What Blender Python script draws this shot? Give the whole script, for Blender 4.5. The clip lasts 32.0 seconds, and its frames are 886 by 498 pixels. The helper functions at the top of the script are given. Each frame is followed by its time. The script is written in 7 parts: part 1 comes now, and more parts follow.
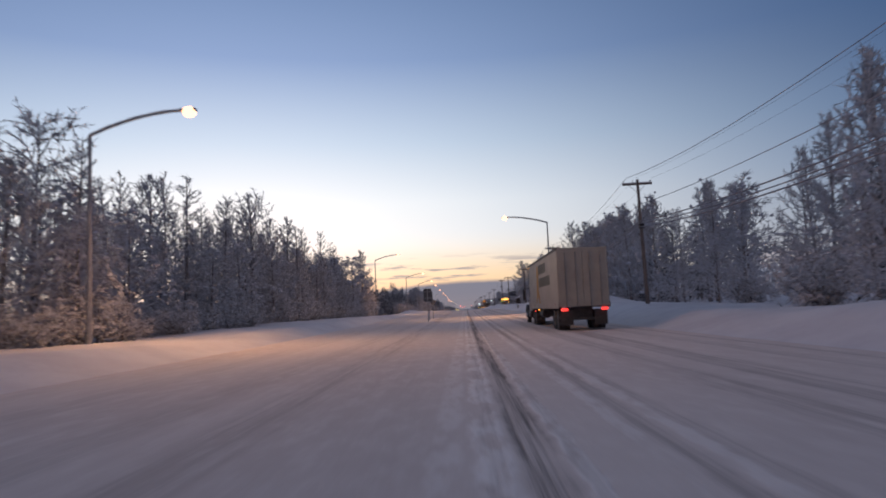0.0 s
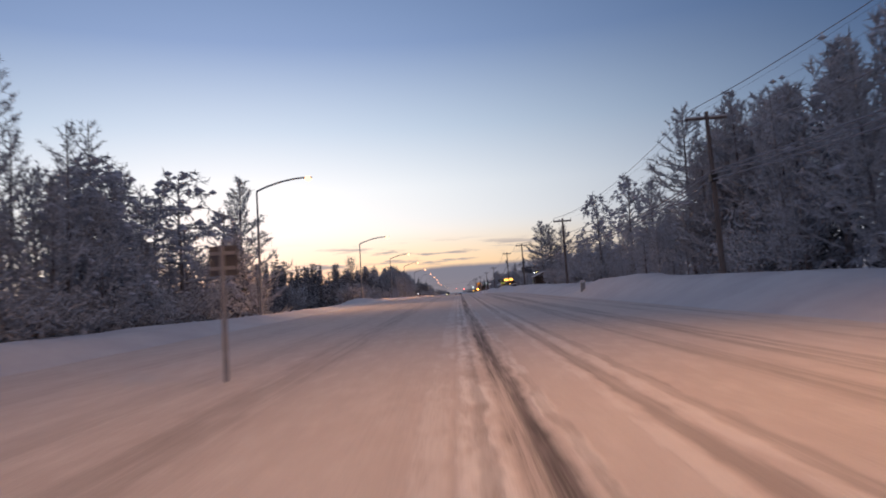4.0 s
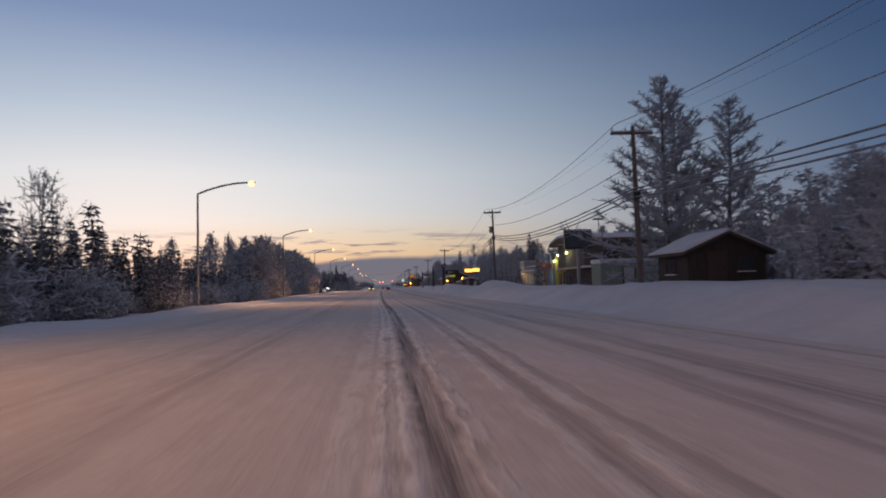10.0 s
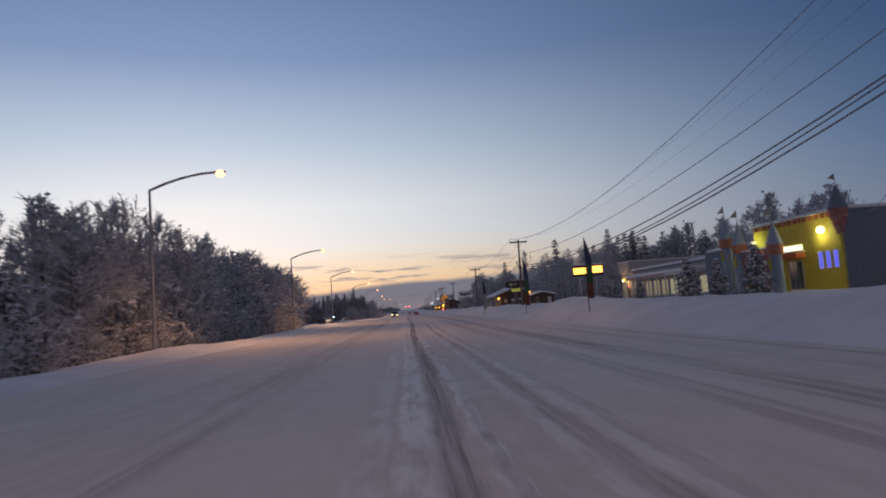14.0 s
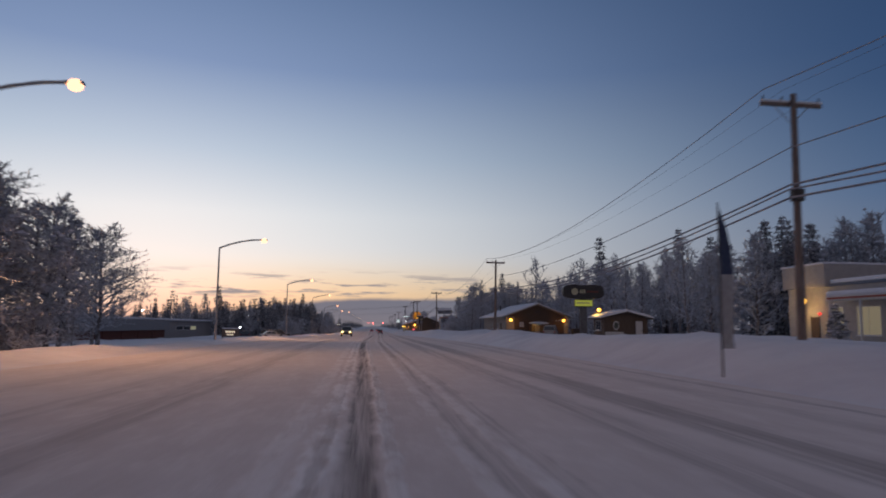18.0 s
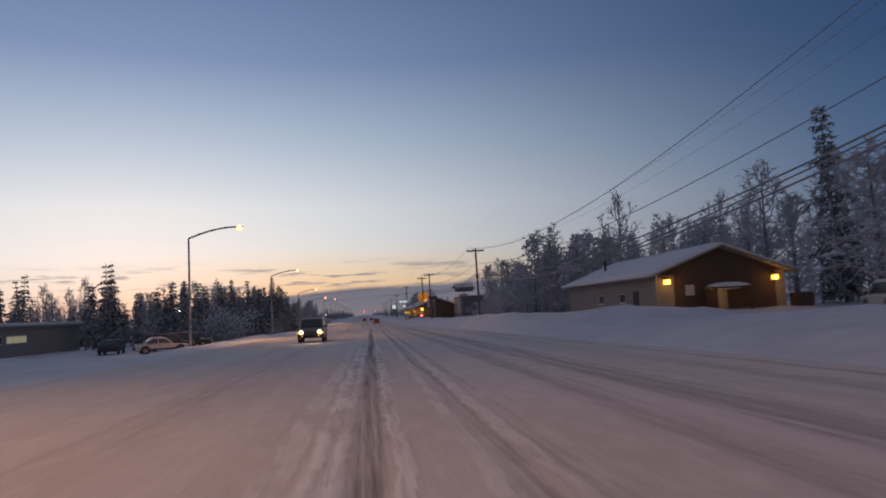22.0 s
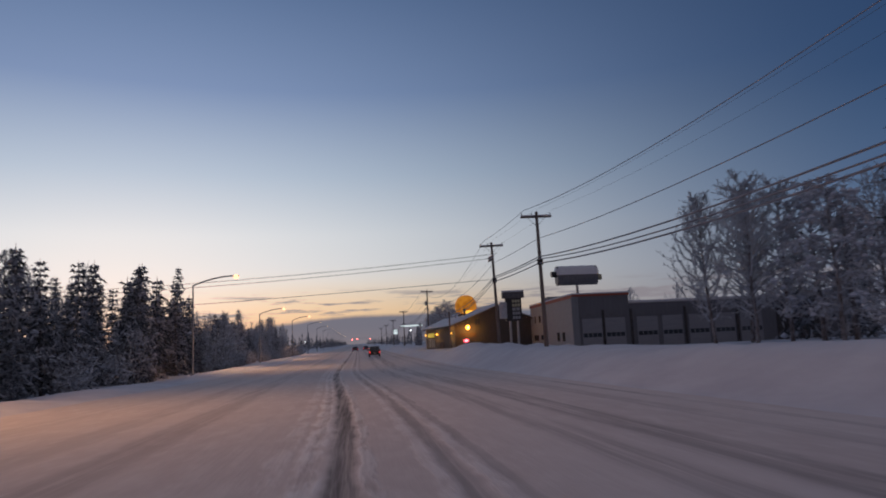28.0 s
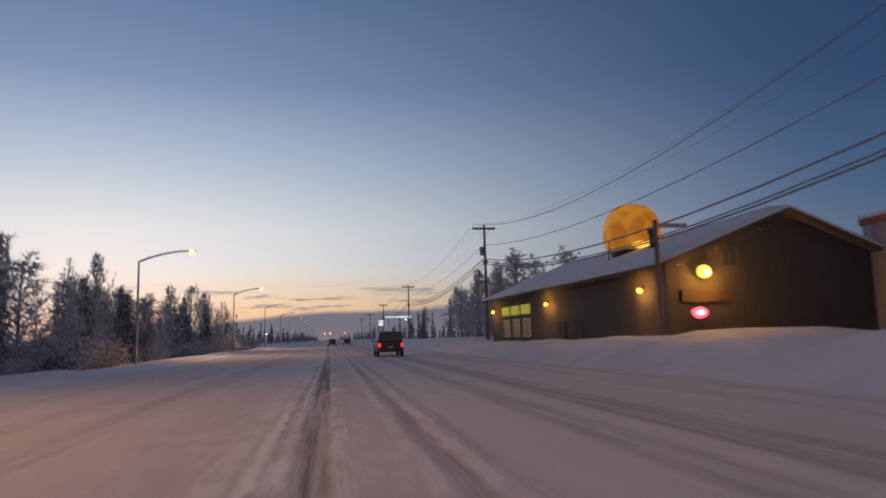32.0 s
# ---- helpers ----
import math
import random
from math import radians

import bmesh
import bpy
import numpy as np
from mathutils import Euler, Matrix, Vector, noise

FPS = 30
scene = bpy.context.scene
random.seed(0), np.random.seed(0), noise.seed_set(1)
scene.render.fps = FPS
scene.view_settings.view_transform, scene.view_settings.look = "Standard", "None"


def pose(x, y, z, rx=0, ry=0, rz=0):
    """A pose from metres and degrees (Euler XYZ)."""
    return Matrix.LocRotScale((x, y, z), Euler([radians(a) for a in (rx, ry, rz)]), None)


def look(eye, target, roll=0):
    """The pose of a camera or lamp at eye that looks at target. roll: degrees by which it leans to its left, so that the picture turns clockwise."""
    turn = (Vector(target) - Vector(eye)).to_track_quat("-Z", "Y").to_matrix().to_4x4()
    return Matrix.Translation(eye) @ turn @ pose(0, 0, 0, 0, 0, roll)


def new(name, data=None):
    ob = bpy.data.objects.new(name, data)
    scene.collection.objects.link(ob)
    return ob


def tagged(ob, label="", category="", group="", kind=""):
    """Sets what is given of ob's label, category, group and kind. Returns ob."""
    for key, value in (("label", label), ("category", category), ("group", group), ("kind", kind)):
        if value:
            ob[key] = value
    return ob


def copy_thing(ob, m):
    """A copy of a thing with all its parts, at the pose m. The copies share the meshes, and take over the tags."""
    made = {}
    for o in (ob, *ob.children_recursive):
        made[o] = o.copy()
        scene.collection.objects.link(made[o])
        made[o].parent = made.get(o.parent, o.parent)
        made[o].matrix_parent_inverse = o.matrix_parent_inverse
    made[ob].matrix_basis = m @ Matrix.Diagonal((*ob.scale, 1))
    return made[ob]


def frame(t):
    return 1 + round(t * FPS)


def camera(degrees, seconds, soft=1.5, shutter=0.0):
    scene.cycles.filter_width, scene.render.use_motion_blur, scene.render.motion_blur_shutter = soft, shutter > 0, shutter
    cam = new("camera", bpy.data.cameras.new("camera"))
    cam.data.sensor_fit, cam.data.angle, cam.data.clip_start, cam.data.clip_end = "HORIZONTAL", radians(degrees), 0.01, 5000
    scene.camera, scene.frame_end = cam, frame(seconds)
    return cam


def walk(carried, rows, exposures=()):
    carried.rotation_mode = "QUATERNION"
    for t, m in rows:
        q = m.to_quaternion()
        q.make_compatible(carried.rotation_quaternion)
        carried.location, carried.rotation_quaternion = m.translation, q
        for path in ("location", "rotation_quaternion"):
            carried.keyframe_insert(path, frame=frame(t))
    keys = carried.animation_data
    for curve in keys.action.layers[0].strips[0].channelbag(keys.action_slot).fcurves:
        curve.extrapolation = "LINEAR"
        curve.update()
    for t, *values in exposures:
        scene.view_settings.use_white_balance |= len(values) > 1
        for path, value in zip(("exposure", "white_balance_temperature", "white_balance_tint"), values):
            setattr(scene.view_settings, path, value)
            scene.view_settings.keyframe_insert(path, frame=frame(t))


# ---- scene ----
cam = camera(66.3, 32.0, soft=1.8, shutter=0.4)
PATH = [
    (0, (-0.275, 0.0, 1.35), (-0.327, 1.992, 1.527), -2.4),
    (0.5, (-0.333, 9.126, 1.334), (-0.406, 11.118, 1.5), -2.0),
    (1, (-0.42, 18.149, 1.314), (-0.505, 20.142, 1.469), -2.2),
    (1.5, (-0.492, 27.229, 1.292), (-0.555, 29.226, 1.387), -2.8),
    (2, (-0.493, 36.309, 1.284), (-0.539, 38.307, 1.362), -3.6),
    (2.5, (-0.393, 45.326, 1.299), (-0.432, 47.324, 1.376), -2.8),
    (4.5, (-0.085, 81.788, 1.588), (-0.112, 83.783, 1.726), -3.5),
    (5, (-0.013, 90.618, 1.66), (-0.05, 92.615, 1.767), 0.2),
    (5.5, (0.033, 99.281, 1.722), (0.005, 101.278, 1.811), -2.0),
    (6, (0.069, 107.895, 1.772), (0.035, 109.892, 1.864), -3.2),
    (6.5, (0.141, 116.549, 1.815), (0.101, 118.546, 1.906), -2.8),
    (7, (0.249, 125.208, 1.861), (0.201, 127.203, 1.988), -1.8),
    (7.5, (0.351, 133.805, 1.926), (0.29, 135.798, 2.077), -0.9),
    (8, (0.347, 142.556, 2.012), (0.285, 144.548, 2.173), -1.4),
    (8.5, (0.289, 151.327, 2.1), (0.24, 153.319, 2.268), -1.6),
    (9, (0.177, 160.002, 2.175), (0.141, 161.996, 2.324), -2.4),
    (9.5, (0.168, 168.822, 2.238), (0.213, 170.817, 2.376), -2.1),
    (10, (0.296, 177.532, 2.273), (0.475, 179.521, 2.373), -1.3),
    (10.5, (0.405, 186.399, 2.285), (0.522, 188.392, 2.402), -2.1),
    (11, (0.406, 195.475, 2.278), (0.485, 197.47, 2.395), -1.4),
    (11.5, (0.278, 204.558, 2.256), (0.303, 206.553, 2.383), -2.2),
    (12, (0.088, 213.523, 2.226), (0.108, 215.519, 2.349), -2.1),
    (12.5, (-0.043, 222.75, 2.182), (-0.001, 224.745, 2.312), -1.9),
    (13, (-0.131, 232.029, 2.134), (-0.068, 234.023, 2.282), -3.5),
    (13.5, (-0.146, 241.274, 2.082), (-0.056, 243.266, 2.236), -4.3),
    (14, (-0.122, 250.49, 2.028), (-0.01, 252.48, 2.197), -4.0),
    (14.5, (-0.118, 259.576, 1.971), (0.017, 261.564, 2.147), -4.1),
    (15, (-0.199, 268.396, 1.916), (-0.004, 270.374, 2.14), -4.1),
    (15.5, (-0.183, 277.124, 1.877), (0.057, 279.096, 2.107), -2.2),
    (17.5, (0.155, 311.919, 1.78), (0.414, 313.887, 2.02), -0.4),
    (18, (0.193, 320.433, 1.77), (0.397, 322.41, 1.998), 0.7),
    (18.5, (0.128, 328.998, 1.771), (0.319, 330.977, 1.988), -0.4),
    (19, (-0.004, 337.654, 1.779), (0.191, 339.634, 1.993), -1.1),
    (19.5, (-0.195, 346.438, 1.786), (0.006, 348.416, 1.997), -0.8),
    (20, (-0.339, 355.06, 1.789), (-0.144, 357.04, 1.997), -0.3),
    (20.5, (-0.39, 363.445, 1.795), (-0.197, 365.426, 1.999), -0.3),
    (21, (-0.454, 371.889, 1.787), (-0.257, 373.869, 1.984), -0.8),
    (21.5, (-0.463, 380.346, 1.759), (-0.231, 382.324, 1.94), -1.6),
    (22, (-0.378, 388.801, 1.702), (-0.136, 390.779, 1.883), -2.9),
    (22.5, (-0.251, 397.223, 1.633), (0.001, 399.196, 1.84), -4.7),
    (23, (-0.11, 405.608, 1.568), (0.161, 407.577, 1.786), -4.9),
    (23.5, (0.029, 414.07, 1.506), (0.309, 416.037, 1.731), -2.6),
    (24, (0.207, 422.55, 1.43), (0.483, 424.517, 1.661), -3.6),
    (24.5, (0.361, 431.204, 1.356), (0.634, 433.17, 1.598), -3.7),
    (25, (0.514, 439.861, 1.285), (0.781, 441.827, 1.538), -3.6),
    (25.5, (0.646, 448.417, 1.221), (0.904, 450.384, 1.477), -3.5),
    (27.5, (0.983, 482.261, 0.944), (1.249, 484.227, 1.201), -3.3),
    (28, (0.923, 490.638, 0.855), (1.182, 492.604, 1.12), -2.6),
    (28.5, (0.732, 499.026, 0.736), (0.992, 500.992, 0.994), -2.4),
    (29, (0.473, 507.348, 0.579), (0.734, 509.313, 0.838), -2.2),
    (29.5, (0.119, 515.561, 0.388), (0.381, 517.525, 0.661), -4.6),
    (30, (-0.265, 523.812, 0.181), (0.016, 525.774, 0.455), -5.1),
    (30.5, (-0.537, 532.421, -0.003), (-0.237, 534.38, 0.267), -5.6),
    (31, (-0.636, 541.348, -0.117), (-0.314, 543.302, 0.162), -8.4),
    (31.5, (-0.638, 550.649, -0.182), (-0.298, 552.601, 0.09), -7.7),
    (32, (-0.567, 559.998, -0.222), (-0.232, 561.953, 0.034), -1.6),
]
walk(cam, [(t, look(eye, target, roll)) for t, eye, target, roll in PATH],
     exposures=[(0.0, 0.12), (2.5, 0.10), (6.0, 0.03), (7.0, -0.1), (8.0, -0.2), (9.0, -0.2), (10.0, -0.32), (11.0, -0.22), (13.0, -0.16), (19.0, -0.26), (25.0, -0.32), (32.0, -0.33)])

# ---------------------------------------------------------------- sky and light
SUN_AZ = radians(-19)          # the glow before sunrise stands left of the road's end


def make_world():
    world = bpy.data.worlds.new("dawn_sky")
    scene.world = world
    world.use_nodes = True
    nt = world.node_tree
    N, L = nt.nodes, nt.links

    def math_node(op, a, b=None, clamp=False):
        n = N.new("ShaderNodeMath")
        n.operation, n.use_clamp = op, clamp
        for i, v in enumerate((a, b)):
            if v is None:
                continue
            if isinstance(v, (int, float)):
                n.inputs[i].default_value = v
            else:
                L.new(v, n.inputs[i])
        return n.outputs[0]

    def ramp(fac, stops):
        n = N.new("ShaderNodeValToRGB")
        el = n.color_ramp.elements
        while len(el) < len(stops):
            el.new(0.5)
        for e, (p, c) in zip(el, stops):
            e.position, e.color = p, (*c, 1)
        L.new(fac, n.inputs[0])
        return n.outputs[0]

    def mix(fac, a, b, mode="MIX"):
        n = N.new("ShaderNodeMix")
        n.data_type, n.blend_type = "RGBA", mode
        for sock, v in ((n.inputs[0], fac), (n.inputs[6], a), (n.inputs[7], b)):
            if isinstance(v, (int, float)):
                sock.default_value = v
            elif isinstance(v, tuple):
                sock.default_value = (*v, 1)
            else:
                L.new(v, sock)
        return n.outputs[2]

    def smooth(v, a, b, lo=0.0, hi=1.0):
        n = N.new("ShaderNodeMapRange")
        n.interpolation_type = "SMOOTHSTEP"
        L.new(v, n.inputs[0])
        for i, x in enumerate((a, b, lo, hi)):
            n.inputs[1 + i].default_value = x
        return n.outputs[0]

    tc = N.new("ShaderNodeTexCoord")
    sep = N.new("ShaderNodeSeparateXYZ")
    L.new(tc.outputs["Generated"], sep.inputs[0])
    x, y, z = sep.outputs
    el = math_node("ARCSINE", z)                       # radians above the horizon
    az = math_node("ARCTAN2", x, y)                    # 0 along the road, right positive
    rel = math_node("ABSOLUTE", math_node("SUBTRACT", az, SUN_AZ))
    toward = smooth(rel, SKY_NEAR, SKY_FAR, 1.0, 0.0)
    e01 = math_node("DIVIDE", el, 1.5708, clamp=True)
    glow = ramp(e01, SKY_GLOW)
    dusk = ramp(e01, SKY_DUSK)
    col = mix(toward, dusk, glow)
    # the pale rosy arch that stands opposite the dawn
    col = mix(smooth(rel, 1.25, 2.5), col, ramp(e01, SKY_ARCH))

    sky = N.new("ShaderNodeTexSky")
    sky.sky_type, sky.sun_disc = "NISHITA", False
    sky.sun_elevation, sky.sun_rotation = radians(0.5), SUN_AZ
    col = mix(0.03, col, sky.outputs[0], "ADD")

    # the air glows more orange low over the road's end
    warm = math_node("MULTIPLY", smooth(math_node("ABSOLUTE", math_node("SUBTRACT", az, 0.02)), 0.05, 0.42, 1.0, 0.0), smooth(el, 0.03, 0.12, 1.0, 0.0))
    col = mix(warm, col, mix(1.0, col, (1.20, 0.96, 0.66), "MULTIPLY"))

    # thin cloud streaks near the horizon and a low dark bank over the road's end
    comb = N.new("ShaderNodeCombineXYZ")
    L.new(math_node("MULTIPLY", az, 8.0), comb.inputs[0])
    L.new(math_node("MULTIPLY", el, 80.0), comb.inputs[1])
    noi = N.new("ShaderNodeTexNoise")
    noi.inputs["Scale"].default_value = 1.0
    noi.inputs["Detail"].default_value = 5.0
    noi.inputs["Roughness"].default_value = 0.62
    L.new(comb.outputs[0], noi.inputs["Vector"])
    band = math_node("MULTIPLY", smooth(el, 0.030, 0.048), smooth(el, 0.060, 0.085, 1.0, 0.0))
    streak = math_node("MULTIPLY", smooth(noi.outputs["Fac"], 0.50, 0.62), band)
    col = mix(math_node("MULTIPLY", streak, 0.9), col, (0.33, 0.29, 0.31))
    comb2 = N.new("ShaderNodeCombineXYZ")
    L.new(math_node("MULTIPLY", az, 9.0), comb2.inputs[0])
    noi2 = N.new("ShaderNodeTexNoise")
    noi2.inputs["Scale"].default_value = 1.0
    noi2.inputs["Detail"].default_value = 4.0
    L.new(comb2.outputs[0], noi2.inputs["Vector"])
    lift = smooth(az, -0.36, 0.02, 0.010, 0.042)
    top = math_node("ADD", lift, math_node("MULTIPLY", math_node("SUBTRACT", noi2.outputs["Fac"], 0.5), 0.014))
    over = math_node("SUBTRACT", el, top)
    bank = smooth(over, -0.006, 0.002, 1.0, 0.0)
    bank_col = ramp(math_node("MULTIPLY", el, 20.0, clamp=True), [(0.0, (0.235, 0.215, 0.25)), (0.45, (0.185, 0.19, 0.245)), (1.0, (0.165, 0.18, 0.245))])
    ahead = smooth(math_node("ABSOLUTE", az), 0.9, 1.3, 1.0, 0.0)
    col = mix(math_node("MULTIPLY", math_node("MULTIPLY", bank, ahead), 0.94), col, bank_col)

    col = mix(1.0, col, (0.965, 1.0, 1.045), "MULTIPLY")
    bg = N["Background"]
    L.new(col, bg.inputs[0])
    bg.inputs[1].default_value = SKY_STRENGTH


SKY_NEAR, SKY_FAR, SKY_STRENGTH = 0.0, 1.15, 1.0
SKY_GLOW = [(0.0, (0.66, 0.52, 0.41)), (0.03, (0.90, 0.82, 0.72)), (0.06, (0.95, 0.94, 0.92)), (0.10, (0.89, 0.91, 0.92)),
            (0.155, (0.56, 0.655, 0.77)), (0.23, (0.24, 0.335, 0.54)), (0.34, (0.095, 0.165, 0.32)), (0.55, (0.115, 0.14, 0.21)), (1.0, (0.104, 0.113, 0.155))]
SKY_DUSK = [(0.0, (0.15, 0.165, 0.235)), (0.05, (0.125, 0.165, 0.265)), (0.11, (0.055, 0.115, 0.24)), (0.20, (0.022, 0.064, 0.165)),
            (0.33, (0.020, 0.050, 0.130)), (0.50, (0.075, 0.09, 0.145)), (1.0, (0.104, 0.113, 0.155))]
SKY_ARCH = [(0.0, (0.115, 0.11, 0.145)), (0.06, (0.21, 0.16, 0.17)), (0.14, (0.29, 0.205, 0.20)), (0.26, (0.245, 0.195, 0.215)), (0.5, (0.148, 0.142, 0.182)), (1.0, (0.104, 0.113, 0.155))]
make_world()
LAMP_POWER = 3000.0


def ground_z(y):
    """Height of the road's middle along its length."""
    ys = [-300, 0, 36, 82, 134, 170, 195, 223, 260, 320, 372, 405, 440, 482, 516, 551, 600, 5000]
    zs = [0, 0, -0.05, 0.24, 0.60, 0.87, 0.92, 0.83, 0.62, 0.43, 0.43, 0.22, -0.06, -0.41, -0.92, -1.42, -1.55, -1.55]
    y = np.asarray(y, float)
    return sum(np.interp(y + d, ys, zs) for d in (-12, -6, 0, 6, 12)) / 5


def smoothstep(v, a, b):
    u = np.clip((np.asarray(v, float) - a) / (b - a), 0, 1)
    return u * u * (3 - 2 * u)


MOUNDS = [(19.0, 431, 2.6, 2.6, 0.7), (13.4, 385, 2.4, 3.0, 0.34), (16.0, 396, 3.0, 4.0, 0.25), (12.5, 548, 1.6, 2.2, 0.55), (15.0, 552.5, 1.8, 1.8, 0.6), (19.0, 557, 2.0, 2.0, 0.6), (22.5, 560, 1.6, 1.5, 0.45), (13.5, 256, 2.6, 4.0, 0.8), (11.5, 266, 2.6, 4.0, 0.5), (10.4, 286, 2.2, 9.0, 0.6), (13.0, 563, 3.0, 7.0, 0.9), (17.5, 572, 4.0, 6.0, 0.8), (18.5, 586.5, 6.0, 2.2, 0.35), (20, 441, 3.5, 3.5, 0.8), (24, 437, 3.0, 3.0, 0.6), (18.5, 412, 4.0, 5.0, 0.5),
          (12.5, 66, 3.0, 5.0, 0.9), (12.5, 120, 2.2, 5.0, 0.5), (10.7, 126.5, 1.3, 3.5, 0.6), (-13.5, 165, 2.0, 6.0, 0.5), (12.0, 300, 2.4, 7.0, 0.5), (-19, 418, 4.0, 5.0, 0.5),
          (-27, 440, 3.5, 6.0, 0.7), (12, 468, 2.0, 24.0, 0.4), (14, 520, 2.5, 20.0, 0.3)]


def bank_z(x, y):
    """Snow banks beside the road, over the road's middle."""
    x, y = np.asarray(x, float), np.asarray(y, float)
    wob = 0.5 * np.sin(y * 0.21) + 0.4 * np.sin(y * 0.083 + 1.3)
    right = (0.95 + 0.12 * np.sin(y * 0.13) + 0.10 * np.sin(y * 0.057 + 2)) * smoothstep(x + wob * 0.5, 9.0, 12.4)
    right = right * (1 - 0.35 * smoothstep(x, 16, 30)) * (1 - 0.45 * smoothstep(y, 385, 400) * (1 - smoothstep(y, 436, 450)))
    start = 1 - smoothstep(y, 85, 130)
    left = (0.16 + 0.34 * start + 0.06 * np.sin(y * 0.11 + 1) + 0.05 * np.sin(y * 0.31)) * smoothstep(-x + wob * 0.4, 9.8, 12.0)
    left = left * (1 - 0.6 * smoothstep(y, 398, 410) * (1 - smoothstep(y, 462, 476)))
    left = left - (0.75 - 0.7 * start) * smoothstep(-x + wob, 11.5, 20.0)
    z = right + left
    for mx, my, sx, sy, h in MOUNDS:
        z = z + h * np.exp(-((x - mx) / sx) ** 2 - ((y - my) / sy) ** 2) * smoothstep(np.abs(x), 8.8, 10.5)
    return z


def land(x, y):
    return float(ground_z(y) + bank_z(x, y))


# ---------------------------------------------------------------- materials
def material(name, color, rough=0.8, metal=0.0, color2=None, scale=4.0, mixing=0.5, bump=0.0, bump_scale=30.0,
             island=False, emit=0.0, emit_color=None, stretch=(1, 1, 1), spec=0.5):
    m = bpy.data.materials.new(name)
    m.use_nodes = True
    N, L = m.node_tree.nodes, m.node_tree.links
    bsdf = N["Principled BSDF"]
    bsdf.inputs["Roughness"].default_value, bsdf.inputs["Metallic"].default_value = rough, metal
    bsdf.inputs["Specular IOR Level"].default_value = spec
    bsdf.inputs["Base Color"].default_value = (*color, 1)
    if color2 is not None or bump:
        geo = N.new("ShaderNodeNewGeometry")
        mp = N.new("ShaderNodeMapping")
        mp.inputs["Scale"].default_value = stretch
        L.new(geo.outputs["Position"], mp.inputs["Vector"])
    if color2 is not None:
        mixer = N.new("ShaderNodeMix")
        mixer.data_type = "RGBA"
        mixer.inputs[6].default_value, mixer.inputs[7].default_value = (*color, 1), (*color2, 1)
        noi = N.new("ShaderNodeTexNoise")
        noi.inputs["Scale"].default_value, noi.inputs["Detail"].default_value, noi.inputs["Roughness"].default_value = scale, 6, 0.65
        L.new(mp.outputs[0], noi.inputs["Vector"])
        mr = N.new("ShaderNodeMapRange")
        mr.inputs[1].default_value, mr.inputs[2].default_value = mixing - 0.15, mixing + 0.15
        if island:
            add = N.new("ShaderNodeMath")
            add.operation = "MULTIPLY_ADD"
            L.new(geo.outputs["Random Per Island"], add.inputs[0])
            add.inputs[1].default_value = 0.5
            sub = N.new("ShaderNodeMath")
            sub.operation = "SUBTRACT"
            L.new(noi.outputs["Fac"], sub.inputs[0])
            sub.inputs[1].default_value = 0.25
            L.new(sub.outputs[0], add.inputs[2])
            L.new(add.outputs[0], mr.inputs[0])
        else:
            L.new(noi.outputs["Fac"], mr.inputs[0])
        L.new(mr.outputs[0], mixer.inputs[0])
        L.new(mixer.outputs[2], bsdf.inputs["Base Color"])
    if bump:
        bn = N.new("ShaderNodeTexNoise")
        bn.inputs["Scale"].default_value, bn.inputs["Detail"].default_value = bump_scale, 5
        L.new(mp.outputs[0], bn.inputs["Vector"])
        b = N.new("ShaderNodeBump")
        b.inputs["Strength"].default_value, b.inputs["Distance"].default_value = bump, 0.05
        L.new(bn.outputs["Fac"], b.inputs["Height"])
        L.new(b.outputs[0], bsdf.inputs["Normal"])
    if emit:
        bsdf.inputs["Emission Color"].default_value = (*(emit_color or color), 1)
        bsdf.inputs["Emission Strength"].default_value = emit
    return m


def glass_material(name, tint=(0.05, 0.06, 0.07), rough=0.06):
    return material(name, tint, rough, 0.0, spec=0.8)


SNOW = material("fresh_snow", (0.74, 0.75, 0.79), 0.75, color2=(0.62, 0.62, 0.67), scale=0.35, mixing=0.55, bump=0.8, bump_scale=3.2)
ROOF_SNOW = material("roof_snow", (0.80, 0.81, 0.85), 0.75, color2=(0.72, 0.73, 0.78), scale=1.2, bump=0.5, bump_scale=3.0)
# frost on twigs; the darker tone is also lifted to stand in for haze
FROST = material("frosted_twigs", (0.27, 0.27, 0.285), 0.9, color2=(0.62, 0.65, 0.70), scale=1.2, mixing=0.40, island=True)
FROST_SHRUB = material("frosted_shrub", (0.30, 0.30, 0.315), 0.9, color2=(0.64, 0.67, 0.72), scale=1.4, mixing=0.40, island=True)
NEEDLES = material("frosted_needles", (0.06, 0.07, 0.07), 0.9, color2=(0.44, 0.46, 0.51), scale=1.3, mixing=0.50, island=True)
BARK = material("frosted_bark", (0.13, 0.11, 0.10), 0.95, color2=(0.42, 0.42, 0.45), scale=6, mixing=0.55, bump=0.5, bump_scale=20, stretch=(1, 1, 0.3))
CLUMP = material("branch_snow", (0.66, 0.68, 0.74), 0.8, color2=(0.52, 0.54, 0.60), scale=3, bump=0.4, bump_scale=8)
STEEL = material("galvanised_steel", (0.30, 0.31, 0.33), 0.55, 0.7, color2=(0.42, 0.43, 0.46), scale=5, bump=0.1)
RIME = material("rime_on_steel", (0.55, 0.56, 0.60), 0.9, color2=(0.40, 0.40, 0.43), scale=4, bump=0.4, bump_scale=15)
POLEWOOD = material("weathered_pole_wood", (0.13, 0.10, 0.085), 0.95, color2=(0.24, 0.21, 0.20), scale=5, bump=0.5, bump_scale=18, stretch=(3, 3, 0.25))
